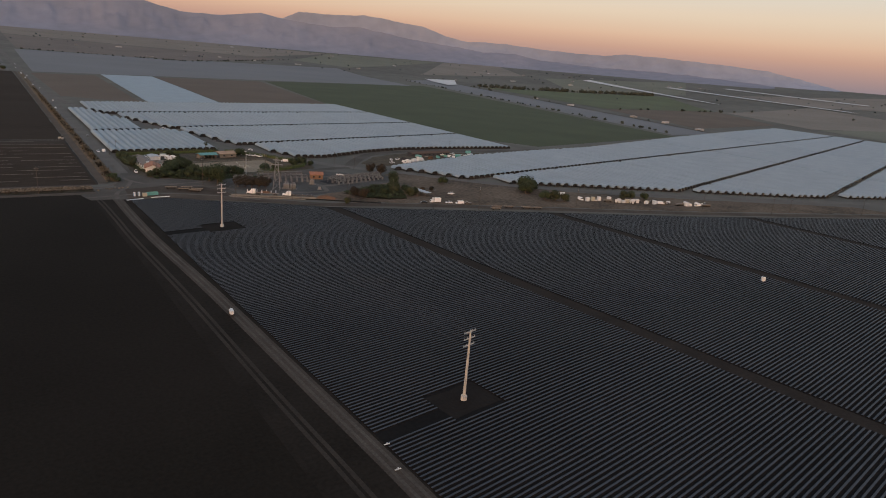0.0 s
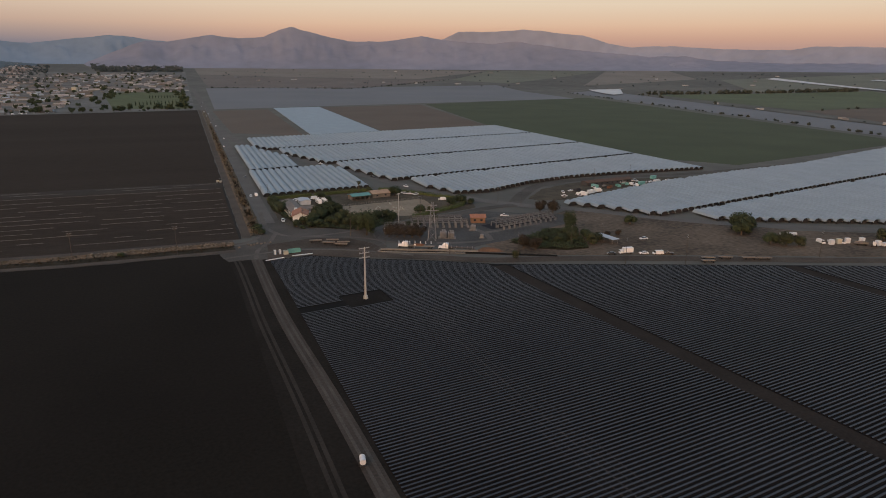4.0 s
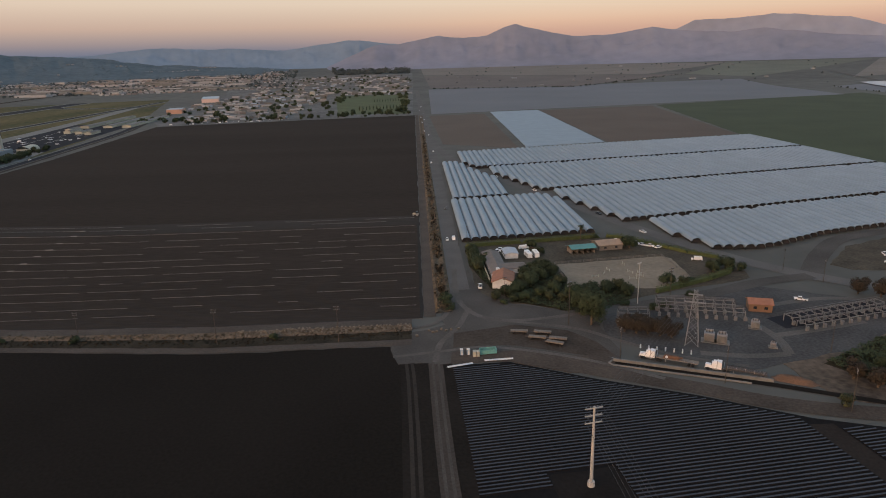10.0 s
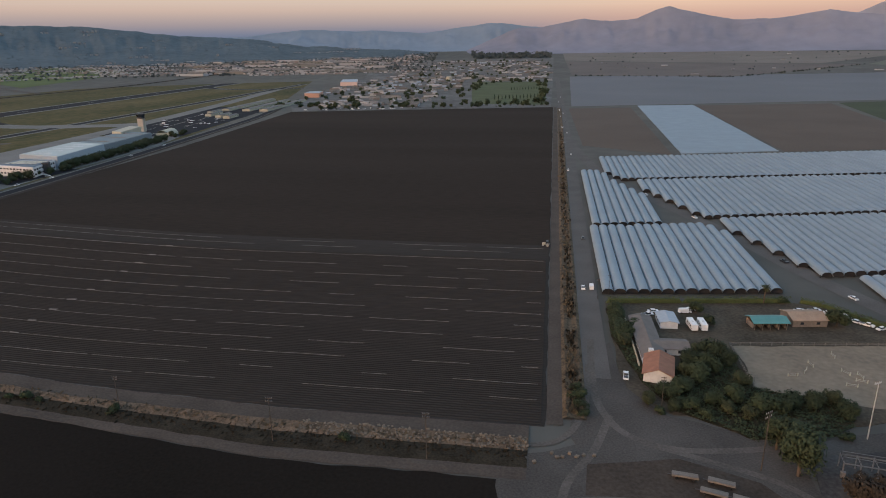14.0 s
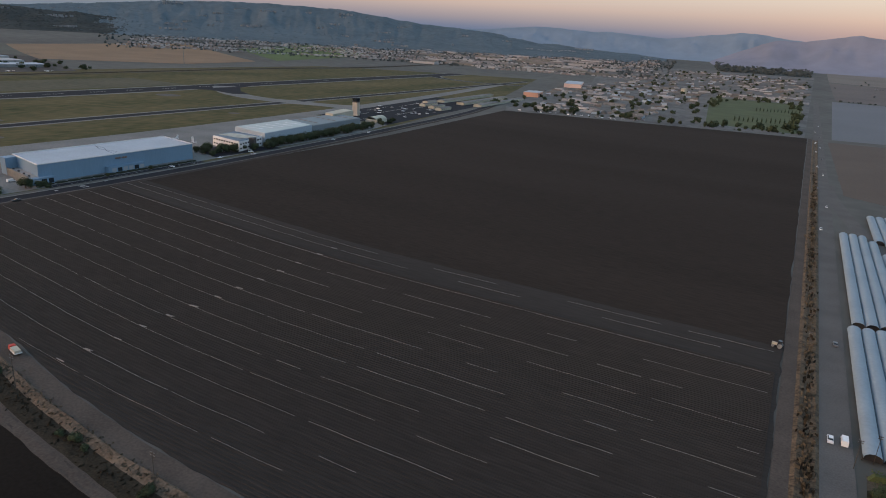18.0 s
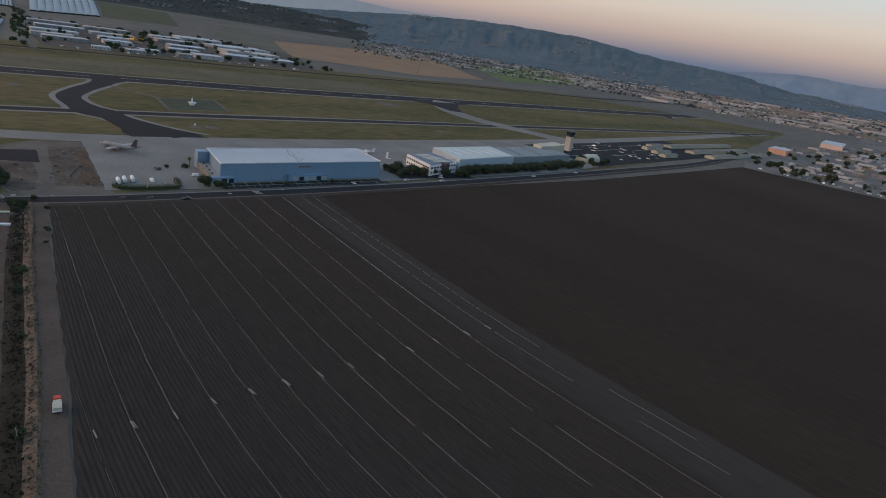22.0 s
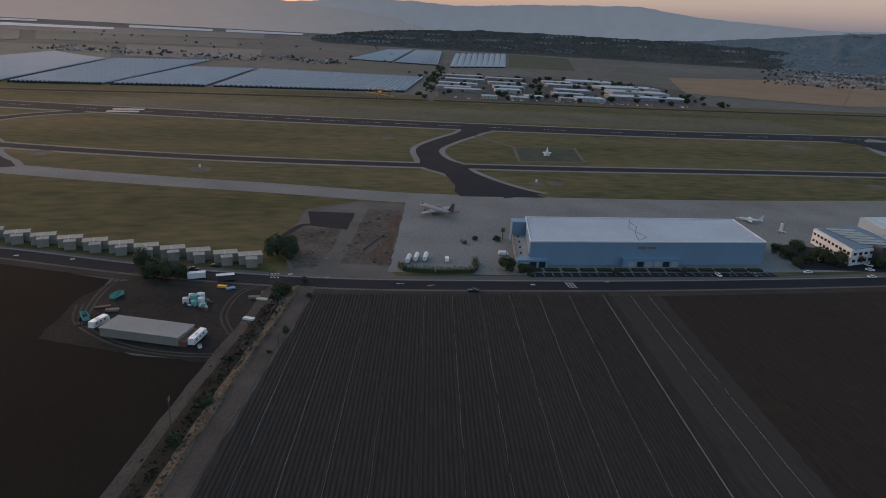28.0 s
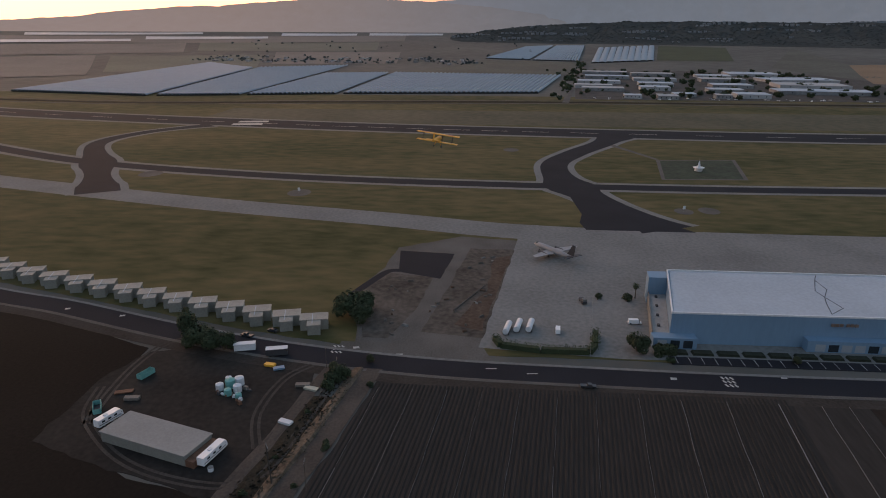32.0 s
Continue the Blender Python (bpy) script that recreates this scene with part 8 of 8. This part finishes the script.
for k in range(26):
    x, y = g.uniform(-470, -250), g.uniform(1000, 1060)
    car(g.choice(("white", "grey", "white")), x, 985 + (x + 478) * 0.2 + g.uniform(12, 40), g.uniform(0, 360), g.choice(("car", "van", "pickup")), "vehicle parked in the storage lot", "storage lot vehicles")
for k in range(20):
    car(g.choice(("white", "grey", "dark", "white")), -520 - 120 * g.random(), 700 + 250 * g.random(), g.choice((8, 98, 188)), g.choice(("car", "car", "van")), "car parked beside the aircraft ramp", "ramp cars")

# far warehouses and town, one spread of small pieces
def scatter(name, label, n, place, dims, materials, seed, cat):
    """Many small far blocks, joined by material."""
    r = random.Random(seed)
    shapes = [Shape() for _ in materials]
    for _ in range(n):
        x, y = place(r)
        w, d, h = dims(r)
        shapes[r.randrange(len(materials))].box(x, y, ground_z(x, y) - 1, w, d, h + 1, r.uniform(-15, 15))
    for sh, m in zip(shapes, materials):
        setting(name, sh, m, label, kind="stuff", category=cat)


def by_angle(a0, a1, d0, d1, eye, p=1.0):
    def f(r):
        a, d = radians(r.uniform(a0, a1)), d0 + (d1 - d0) * r.random() ** p
        return far(eye[0] - d * math.sin(a), eye[1] + d * math.cos(a), eye)
    return f


def town_place(r):
    while True:
        x, y = r.uniform(-620, -12), 1080 + 2200 * r.random() ** 1.5
        if not (-265 < x and 1090 < y < 1980) and not (x < -470 and y < 1420) and y > 1000 + (x + 478) * 0.2 + 30:
            return x, y


scatter("town_sheds", "small pale sheds and trailers through the town", 430, town_place, lambda r: (r.uniform(7, 26), r.uniform(4, 11), r.uniform(2.5, 4.5)), (M_FARWALL, M_CONC, M_GREYROOF), 61, "sheds")
scatter("far_warehouses", "pale far-off flat-roofed warehouses", 110, by_angle(12, 30, 2900, 6500, EYE_W, 1.3), lambda r: (r.uniform(40, 130), r.uniform(20, 40), r.uniform(5, 9)), (M_FARWALL, M_CONC, M_FARROOF), 6, "town")
# leaf colours paled towards blue-grey by distance: haze put into the base colour
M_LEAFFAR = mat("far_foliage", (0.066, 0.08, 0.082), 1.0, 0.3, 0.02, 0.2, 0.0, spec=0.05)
M_LEAFMID = mat("hazed_mid_foliage", (0.05, 0.06, 0.052), 1.0, 0.35, 0.02, 0.3, 0.0, spec=0.05)


def clumps(name, label, n, place, size, material, seed, pieces=7):
    """Many far tree crowns of leaf clumps, one joined spread."""
    r, sh = random.Random(seed), Shape()
    for _ in range(n):
        x, y = place(r)
        z0, s = ground_z(x, y), size * r.uniform(0.6, 1.4)
        for _ in range(pieces):
            p = Vector((x + r.uniform(-.6, .6) * s, y + r.uniform(-.6, .6) * s, z0 + s * r.uniform(.3, 1.0)))
            q = Euler((r.uniform(0, 6), r.uniform(0, 6), r.uniform(0, 6))).to_quaternion()
            k = s * r.uniform(.3, .6) * (7 / pieces) ** 0.4
            sh.add([p + q @ Vector(c) for c in ((k, k, k * .6), (-k, -k, k * .6), (-k, k, -k * .6), (k, -k, -k * .6))], [(0, 1, 2), (0, 3, 1), (0, 2, 3), (1, 3, 2)])
    setting(name, sh, material, label, kind="stuff", category="trees")


def streets(name, label, count, place, gap, seed, materials, dims):
    """Rows of small far houses, each row along its street."""
    r = random.Random(seed)
    shapes = [Shape() for _ in materials]
    for _ in range(count):
        x, y = place(r)
        a = math.atan2(y - EYE_W[1], x - EYE_W[0]) + math.pi / 2 + r.uniform(-0.25, 0.25)
        for k in range(r.randint(3, 9)):
            px, py = x + math.cos(a) * gap * k, y + math.sin(a) * gap * k
            w, d, h = dims(r)
            i = r.randrange(len(materials))
            shapes[i].box(px, py, ground_z(px, py) - 1, w, d, h + 1, math.degrees(a) + r.uniform(-8, 8), 0.86)
    for sh, m in zip(shapes, materials):
        setting(name, sh, m, label, kind="stuff", category="houses")


house = lambda r: (r.uniform(9, 16), r.uniform(8, 12), r.uniform(3.5, 6.5))
streets("suburb_houses", "pale suburban houses in rows below the hill", 260, by_angle(25, 52, 3000, 7500, EYE_W, 1.2), 19, 91, (M_FARWALL, M_FARTILE, M_FARROOF, M_FARWALL), house)
streets("valley_town", "pale houses of the town up the valley", 150, by_angle(9, 24, 2700, 9000, EYE_W, 1.2), 21, 92, (M_FARWALL, M_FARROOF, M_FARTILE), house)


def town_tree(r):
    while True:
        x, y = r.uniform(-560, -8), 1075 + 2200 * r.random() ** 1.5
        if not (-262 < x and 1130 < y < 1950) and y > 1000 + (x + 478) * 0.2:
            return x, y


clumps("town_trees", "dark trees between the town houses", 230, town_tree, 5.5, M_LEAF, 72, 16)
clumps("park_trees", "dark trees round the park lawn", 60, lambda r: r.choice(((r.uniform(-262, -190), r.uniform(1250, 1980)), (r.uniform(-240, -20), r.uniform(1900, 2000)), (r.uniform(-180, -16), r.uniform(1105, 1150)), (r.uniform(-40, -14), r.uniform(1120, 1950)))), 7, M_LEAF, 73, 18)
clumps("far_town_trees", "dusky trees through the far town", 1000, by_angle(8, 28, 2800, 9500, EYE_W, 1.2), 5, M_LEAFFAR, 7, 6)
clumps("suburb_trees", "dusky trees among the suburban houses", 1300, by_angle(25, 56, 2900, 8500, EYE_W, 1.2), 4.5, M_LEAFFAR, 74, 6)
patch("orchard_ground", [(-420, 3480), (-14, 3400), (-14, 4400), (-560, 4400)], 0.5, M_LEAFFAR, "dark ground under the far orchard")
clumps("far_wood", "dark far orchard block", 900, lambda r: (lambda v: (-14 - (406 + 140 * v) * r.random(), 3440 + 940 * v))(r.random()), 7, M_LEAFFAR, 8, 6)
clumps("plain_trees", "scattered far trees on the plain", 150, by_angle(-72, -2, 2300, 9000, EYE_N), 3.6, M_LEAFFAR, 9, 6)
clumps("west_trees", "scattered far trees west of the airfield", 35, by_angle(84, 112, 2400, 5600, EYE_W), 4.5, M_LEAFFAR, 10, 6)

# trees and houses strewn over the two hills, haze put into their colours too
M_HOUSE = mat("hazed_far_wall", (0.2, 0.215, 0.228), 0.8, 0.3, 0.02, 0.2, 0.0)
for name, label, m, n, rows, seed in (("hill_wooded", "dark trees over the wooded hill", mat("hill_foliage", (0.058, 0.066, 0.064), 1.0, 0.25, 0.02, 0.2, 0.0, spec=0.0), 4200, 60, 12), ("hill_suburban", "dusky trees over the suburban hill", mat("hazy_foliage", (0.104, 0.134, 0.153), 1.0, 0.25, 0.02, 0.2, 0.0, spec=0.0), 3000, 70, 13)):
    hill = bpy.data.objects[name].data
    hr, ht, hh = random.Random(seed), Shape(), Shape()
    polys = [p for p in hill.polygons if p.center.z > ground_z(p.center.x, p.center.y) + 4]
    for k in range(n):
        p = hr.choice(polys)
        i, j = hr.random(), hr.random()
        a, b, c, d = [hill.vertices[q].co for q in p.vertices]
        c = (a * (1 - i) + b * i) * (1 - j) + (d * (1 - i) + c * i) * j
        s = hr.uniform(1.6, 4.2)
        for _ in range(3):
            o = c + Vector((hr.uniform(-1, 1) * s, hr.uniform(-1, 1) * s, hr.uniform(0, .5) * s))
            w = s * hr.uniform(.4, .8)
            ht.add([o + Vector(v) for v in ((w, w, w * .7), (-w, -w, w * .7), (-w, w, -w * .7), (w, -w, -w * .7))], [(0, 1, 2), (0, 3, 1), (0, 2, 3), (1, 3, 2)])
    for k in range(rows):
        p = hr.choice(polys)
        a = math.atan2(p.center.y - EYE_W[1], p.center.x - EYE_W[0]) + math.pi / 2
        off = Vector((hr.uniform(-30, 30), hr.uniform(-30, 30), 0))
        for q in range(hr.randint(1, 6)):
            o = p.center + off + Vector((math.cos(a), math.sin(a), 0)) * 24 * q
            hh.box(o.x, o.y, o.z - 6, hr.uniform(10, 22), hr.uniform(8, 13), hr.uniform(9, 12), math.degrees(a) + hr.uniform(-15, 15), 0.9)
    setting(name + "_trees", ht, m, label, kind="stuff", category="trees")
    setting(name + "_houses", hh, M_HOUSE, "pale houses among the trees of the hill", kind="stuff", category="houses")
# ---- beyond the runway ----
def far_road(name, line, w, material, label, z=0.7):
    sh = Shape().ribbon(curve(line), -w / 2, w / 2, 0)
    sh.v = [(x, y, ground_z(x, y) + z) for x, y, _ in sh.v]
    return setting(name, sh, material, label, category="road")


BOUND = [(-1290, -900), (-1245, -500), (-1292, -180), (-1330, 210), (-1335, 650), (-1360, 1000), (-1390, 1485), (-1350, 2200), (-1300, 2900)]
far_road("boundary_road", BOUND, 7, M_GRAVEL, "pale road along the airfield boundary", 0.25)
far_road("levee_road", [(x - 42, y) for x, y in BOUND], 6, M_GRAVEL, "pale levee road beyond the airfield", 0.25)
far_road("creek", [(x - 22, y) for x, y in BOUND], 20, M_WEED, "dark weedy creek along the airfield", 0.2)
patch("green_strip", [(-1085, -300), (-1070, 800), (-1240, 800), (-1215, -300)], 0.0, mat("dull_green_verge", (0.055, 0.06, 0.03), 0.95, 0.35, 0.01, 0.1, 0.1, col2=(0.09, 0.08, 0.048)), "greener strip beyond the runway")


def west_tunnels(label, a, b, c, d, n, seed):
    """A block of tunnels running west; a-b is the near edge, d-c the far one."""
    top = thing("polytunnel_block", label, "polytunnel", None, "tunnels beyond the runway")
    sh = Shape()
    for i in range(n):
        t = (i + 0.5) / n
        p = [a[k] + (b[k] - a[k]) * t for k in (0, 1)]
        q = [d[k] + (c[k] - d[k]) * t for k in (0, 1)]
        o = len(sh.v)
        tunnel(sh, p, q, math.hypot(b[0] - a[0], b[1] - a[1]) / n * 0.84, 4.0, 1.2, 5)
        for j in range(o, len(sh.v)):
            x, y, z = sh.v[j]
            sh.v[j] = (x, y, z + ground_z(x, y) + 0.5)
    part("tunnel_roof", sh, M_FILM, top, smooth=True)["kind"] = "stuff"
    # one dark sheet along the near ends stands for shade in the mouths
    part("end_panel", Shape().add([(*p, ground_z(*p)) for p in (a, b)] + [(p[0], p[1], ground_z(*p) + 2) for p in (b, a)], [(0, 1, 2, 3)]), M_MOUTH, top)


F = lambda x, y: far(x, y, EYE_W)
for label, a, b, c, d, n in (
        ("pale polytunnels beyond the runway", (-1446, -182), (-1498, 178), (-1960, 268), (-2000, -166), 40),
        ("pale polytunnels beyond the runway", (-1404, -348), (-1440, -196), (-1992, -180), (-1945, -336), 20),
        ("pale polytunnels beyond the runway", (-1372, -500), (-1400, -360), (-2300, -350), (-2160, -585), 22),
        ("pale polytunnels beyond the runway", (-1415, -800), (-1366, -516), (-2140, -600), (-2320, -800), 40),
        ("pale polytunnels under the wooded hill", (-2655, 68), (-2600, 218), (-3330, 365), (-3260, 240), 16),
        ("pale polytunnels under the wooded hill", (-2596, 232), (-2550, 384), (-3330, 505), (-3320, 378), 16),
        ("long white greenhouses behind the business park", (-2490, 418), (-2585, 640), (-3330, 815), (-3200, 545), 9)):
    west_tunnels(label, a, b, c, d, n, 1)
far_road("park_road", [(-1345, 212), (-1700, 268), (-2290, 372), (-2560, 402)], 11, M_GRAVEL, "pale road between tunnels and business park", 0.5)
M_SCRUB = mat("grey_green_scrub", (0.07, 0.072, 0.058), 0.95, 0.3, 0.006, 0.08, 0.1)
patch("field_west_brown", [(-2010, -150), (-1975, 270), (-2500, 385), (-2590, 60)], 0.6, M_SCRUB, "dark fallow field west of the tunnels")
patch("field_west_straw", [(-1810, 950), (-1610, 1250), (-2450, 1960), (-2400, 1190)], 0.5, mat("straw_field", (0.185, 0.125, 0.075), 0.95, 0.2, 0.01, 0.3, 0.2), "straw-brown field beyond the business park")
patch("field_west_straw_far", [(-1609, 1252), (-1690, 1620), (-2440, 1965), (-2449, 1961)], 0.5, MATS["straw_field"], "straw-brown field beyond the business park")
patch("field_west_green", [(-1690, 1725), (-1760, 2430), (-2330, 2700), (-2160, 2000)], 0.6, mat("bright_grass", (0.075, 0.105, 0.034), 0.95, 0.25, 0.008, 0.3, 0.2), "bright green field near the suburb")
far_road("freeway_ramp", [(-1440, 1500), (-1720, 1685), (-2080, 1905), (-2500, 2040), (-3000, 2060)], 16, M_GRAVEL, "pale road curving past the straw field", 1.0)
patch("field_west_crop", [(-2600, 655), (-2560, 900), (-3200, 1080), (-3330, 830)], 0.6, M_GREEN, "dark green field at the hill's foot")
patch("field_west_scrub", [(-1760, 1000), (-2395, 1195), (-3150, 1330), (-2330, 930)], 0.4, M_SCRUB, "brown scrub field at the hill's foot")
clumps("park_edge_trees", "dark trees along the park road", 70, lambda r: (lambda t: (-1400 - 1150 * t + r.uniform(-14, 14), 205 + 190 * t + r.uniform(-14, 14)))(r.random()), 4.5, M_LEAF, 75, 9)
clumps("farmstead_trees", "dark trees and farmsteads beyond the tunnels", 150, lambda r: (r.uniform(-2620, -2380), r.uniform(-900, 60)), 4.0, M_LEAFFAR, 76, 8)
scatter("farmsteads", "pale farm buildings beyond the tunnels", 60, lambda r: (r.uniform(-2620, -2390), r.uniform(-860, 40)), lambda r: (r.uniform(10, 26), r.uniform(8, 14), r.uniform(3, 6)), (M_FARWALL, M_FARROOF), 77, "farm")
setting("business_park_ground", Shape().slab([(-1405, 235), (-1415, 800), (-1930, 1010), (-2240, 940), (-2180, 330)], -0.6, 0.1), M_ASPH, "grey asphalt of a business park", category="pavement")
IND = [(-1580, 310, 70, 22), (-1640, 300, 66, 20), (-1760, 330, 80, 24), (-1900, 370, 90, 24), (-2060, 390, 100, 26), (-1600, 415, 50, 24), (-1700, 440, 62, 24), (-1840, 470, 84, 26), (-2000, 500, 90, 26), (-1430, 398, 30, 22), (-1480, 440, 34, 20), (-1470, 556, 50, 26), (-1565, 540, 56, 24), (-1680, 590, 70, 30), (-1830, 620, 84, 30), (-1560, 720, 150, 34), (-1700, 760, 120, 46), (-1860, 800, 140, 50), (-2060, 770, 110, 50), (-1450, 500, 24, 16), (-1440, 340, 26, 16), (-1960, 640, 70, 30)]
for k, (x, y, w, d) in enumerate(IND):
    building("industrial_unit", "pale flat-roofed industrial unit with dark windows", "industrial unit", x, y, 84 if k != 17 else 95, w * 1.15, d * 1.7, g.uniform(5.5, 7.5), "flat", g.choice((M_FARROOF, M_FARWALL)), g.choice((M_ROOF, M_FARWALL)), 1, 4, "business park", 0.1)
clumps("business_park_trees", "dark trees between the industrial units", 150, lambda r: (r.uniform(-2150, -1420), r.uniform(245, 900)), 6.5, M_LEAF, 71, 22)
for k in range(30):
    car("white", g.uniform(-1440, -1405), g.uniform(260, 780), g.uniform(0, 360), g.choice(("van", "pickup", "car")), "white vehicle parked at the business park", "business park vehicles", 0.1)

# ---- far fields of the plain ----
# green, tan and dark soil are raised and greyed: distance haze painted in
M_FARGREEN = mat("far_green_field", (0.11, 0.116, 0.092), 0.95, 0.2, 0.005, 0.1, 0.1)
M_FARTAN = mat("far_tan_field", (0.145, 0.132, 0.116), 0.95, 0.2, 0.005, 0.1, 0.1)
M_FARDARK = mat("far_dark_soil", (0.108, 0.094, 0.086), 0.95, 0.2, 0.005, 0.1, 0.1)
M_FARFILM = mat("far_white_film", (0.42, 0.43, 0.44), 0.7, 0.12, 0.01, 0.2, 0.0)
patch("field_strip_grey", [(905, 240), (1040, 245), (1500, 1800), (1265, 1700)], 0.25, M_GREYROW, "long field under grey covers")
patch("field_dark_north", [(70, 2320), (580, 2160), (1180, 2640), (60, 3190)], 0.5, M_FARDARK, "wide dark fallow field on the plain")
patch("field_tan_north", [(60, 3220), (1050, 2720), (1700, 3300), (50, 4300)], 0.6, M_FARTAN, "haze-pale tan field far out on the plain")
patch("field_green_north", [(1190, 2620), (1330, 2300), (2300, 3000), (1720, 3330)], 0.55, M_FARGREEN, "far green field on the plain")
patch("field_green_east", [(1290, 740), (1870, 790), (2290, 1300), (1480, 1500)], 0.4, mat("far_crop_green", (0.062, 0.078, 0.04), 0.95, 0.25, 0.006, 0.1, 0.1), "green crop field beyond the grey covers")
patch("field_brown_east", [(1110, 330), (1560, 420), (1860, 780), (1280, 730)], 0.4, M_BROWN, "brown field beyond the grey covers")
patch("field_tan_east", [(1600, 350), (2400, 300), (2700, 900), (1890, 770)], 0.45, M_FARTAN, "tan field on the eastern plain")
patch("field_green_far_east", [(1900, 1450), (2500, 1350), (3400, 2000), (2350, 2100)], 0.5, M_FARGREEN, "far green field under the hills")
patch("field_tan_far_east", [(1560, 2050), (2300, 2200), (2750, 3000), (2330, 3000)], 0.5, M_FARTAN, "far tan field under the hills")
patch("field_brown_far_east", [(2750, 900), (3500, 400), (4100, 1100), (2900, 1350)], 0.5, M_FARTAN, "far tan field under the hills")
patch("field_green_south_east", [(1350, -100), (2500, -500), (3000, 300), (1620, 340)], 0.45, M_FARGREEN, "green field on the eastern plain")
patch("field_brown_south_east", [(1120, -250), (2300, -1100), (2480, -520), (1340, -110)], 0.4, M_BROWN, "brown field on the eastern plain")
for quad in ([(1300, 1470), (1390, 1540), (1560, 1790), (1420, 1800)], [(2220, 1000), (2260, 1060), (2640, 2060), (2540, 2010)], [(2660, 700), (2700, 760), (2860, 1700), (2800, 1690)], [(2500, 3560), (2800, 3260), (2830, 3300), (2540, 3620)], [(160, 4230), (640, 4170), (640, 4200), (160, 4260)], [(3180, 900), (3230, 900), (3300, 1650), (3240, 1650)]):
    patch("field_sheeted", quad, 3.0, M_FARFILM, "far strip of pale plastic tunnels")


def windbreak(label, p, q, n, size, seed):
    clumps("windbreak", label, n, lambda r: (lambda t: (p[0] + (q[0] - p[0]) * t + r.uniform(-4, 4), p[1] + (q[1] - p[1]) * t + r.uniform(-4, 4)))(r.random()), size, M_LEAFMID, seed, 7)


windbreak("dark row of trees beside a green field", (1480, 1520), (2250, 1330), 150, 7, 81)
windbreak("low dark hedge across the plain", (60, 2300), (590, 2150), 50, 2.6, 82)
windbreak("dark far row of trees", (120, 4150), (780, 4020), 110, 7, 83)
windbreak("low dark hedge across the plain", (590, 2150), (1190, 2630), 60, 3.2, 84)
windbreak("low dark hedge beside the grey covers", (915, 250), (1260, 1690), 60, 2.6, 85)
windbreak("scattered trees along a farm lane", (1060, 260), (1510, 1800), 9, 4.0, 86)
windbreak("scattered trees along a farm lane", (1300, 720), (2500, 830), 14, 4.6, 87)
scatter("plain_farms", "small pale farm buildings out on the plain", 26, by_angle(-70, -3, 2500, 7500, EYE_N), lambda r: (r.uniform(8, 26), r.uniform(8, 14), r.uniform(2.5, 4.5)), (M_FARWALL, M_FARROOF), 88, "farm")
scatter("lane_farms", "pale sheds beside the grey covers", 6, lambda r: (lambda t: (1080 + 440 * t + r.uniform(-10, 20), 300 + 1480 * t))(r.random()), lambda r: (r.uniform(8, 22), r.uniform(6, 10), r.uniform(3, 4)), (M_FARWALL, M_FARROOF), 89, "farm")
far_road("plain_lane", [(1050, 245), (1230, 850), (1505, 1805), (1700, 2400)], 8, M_GRAVEL, "pale farm lane along the grey covers", 0.8)
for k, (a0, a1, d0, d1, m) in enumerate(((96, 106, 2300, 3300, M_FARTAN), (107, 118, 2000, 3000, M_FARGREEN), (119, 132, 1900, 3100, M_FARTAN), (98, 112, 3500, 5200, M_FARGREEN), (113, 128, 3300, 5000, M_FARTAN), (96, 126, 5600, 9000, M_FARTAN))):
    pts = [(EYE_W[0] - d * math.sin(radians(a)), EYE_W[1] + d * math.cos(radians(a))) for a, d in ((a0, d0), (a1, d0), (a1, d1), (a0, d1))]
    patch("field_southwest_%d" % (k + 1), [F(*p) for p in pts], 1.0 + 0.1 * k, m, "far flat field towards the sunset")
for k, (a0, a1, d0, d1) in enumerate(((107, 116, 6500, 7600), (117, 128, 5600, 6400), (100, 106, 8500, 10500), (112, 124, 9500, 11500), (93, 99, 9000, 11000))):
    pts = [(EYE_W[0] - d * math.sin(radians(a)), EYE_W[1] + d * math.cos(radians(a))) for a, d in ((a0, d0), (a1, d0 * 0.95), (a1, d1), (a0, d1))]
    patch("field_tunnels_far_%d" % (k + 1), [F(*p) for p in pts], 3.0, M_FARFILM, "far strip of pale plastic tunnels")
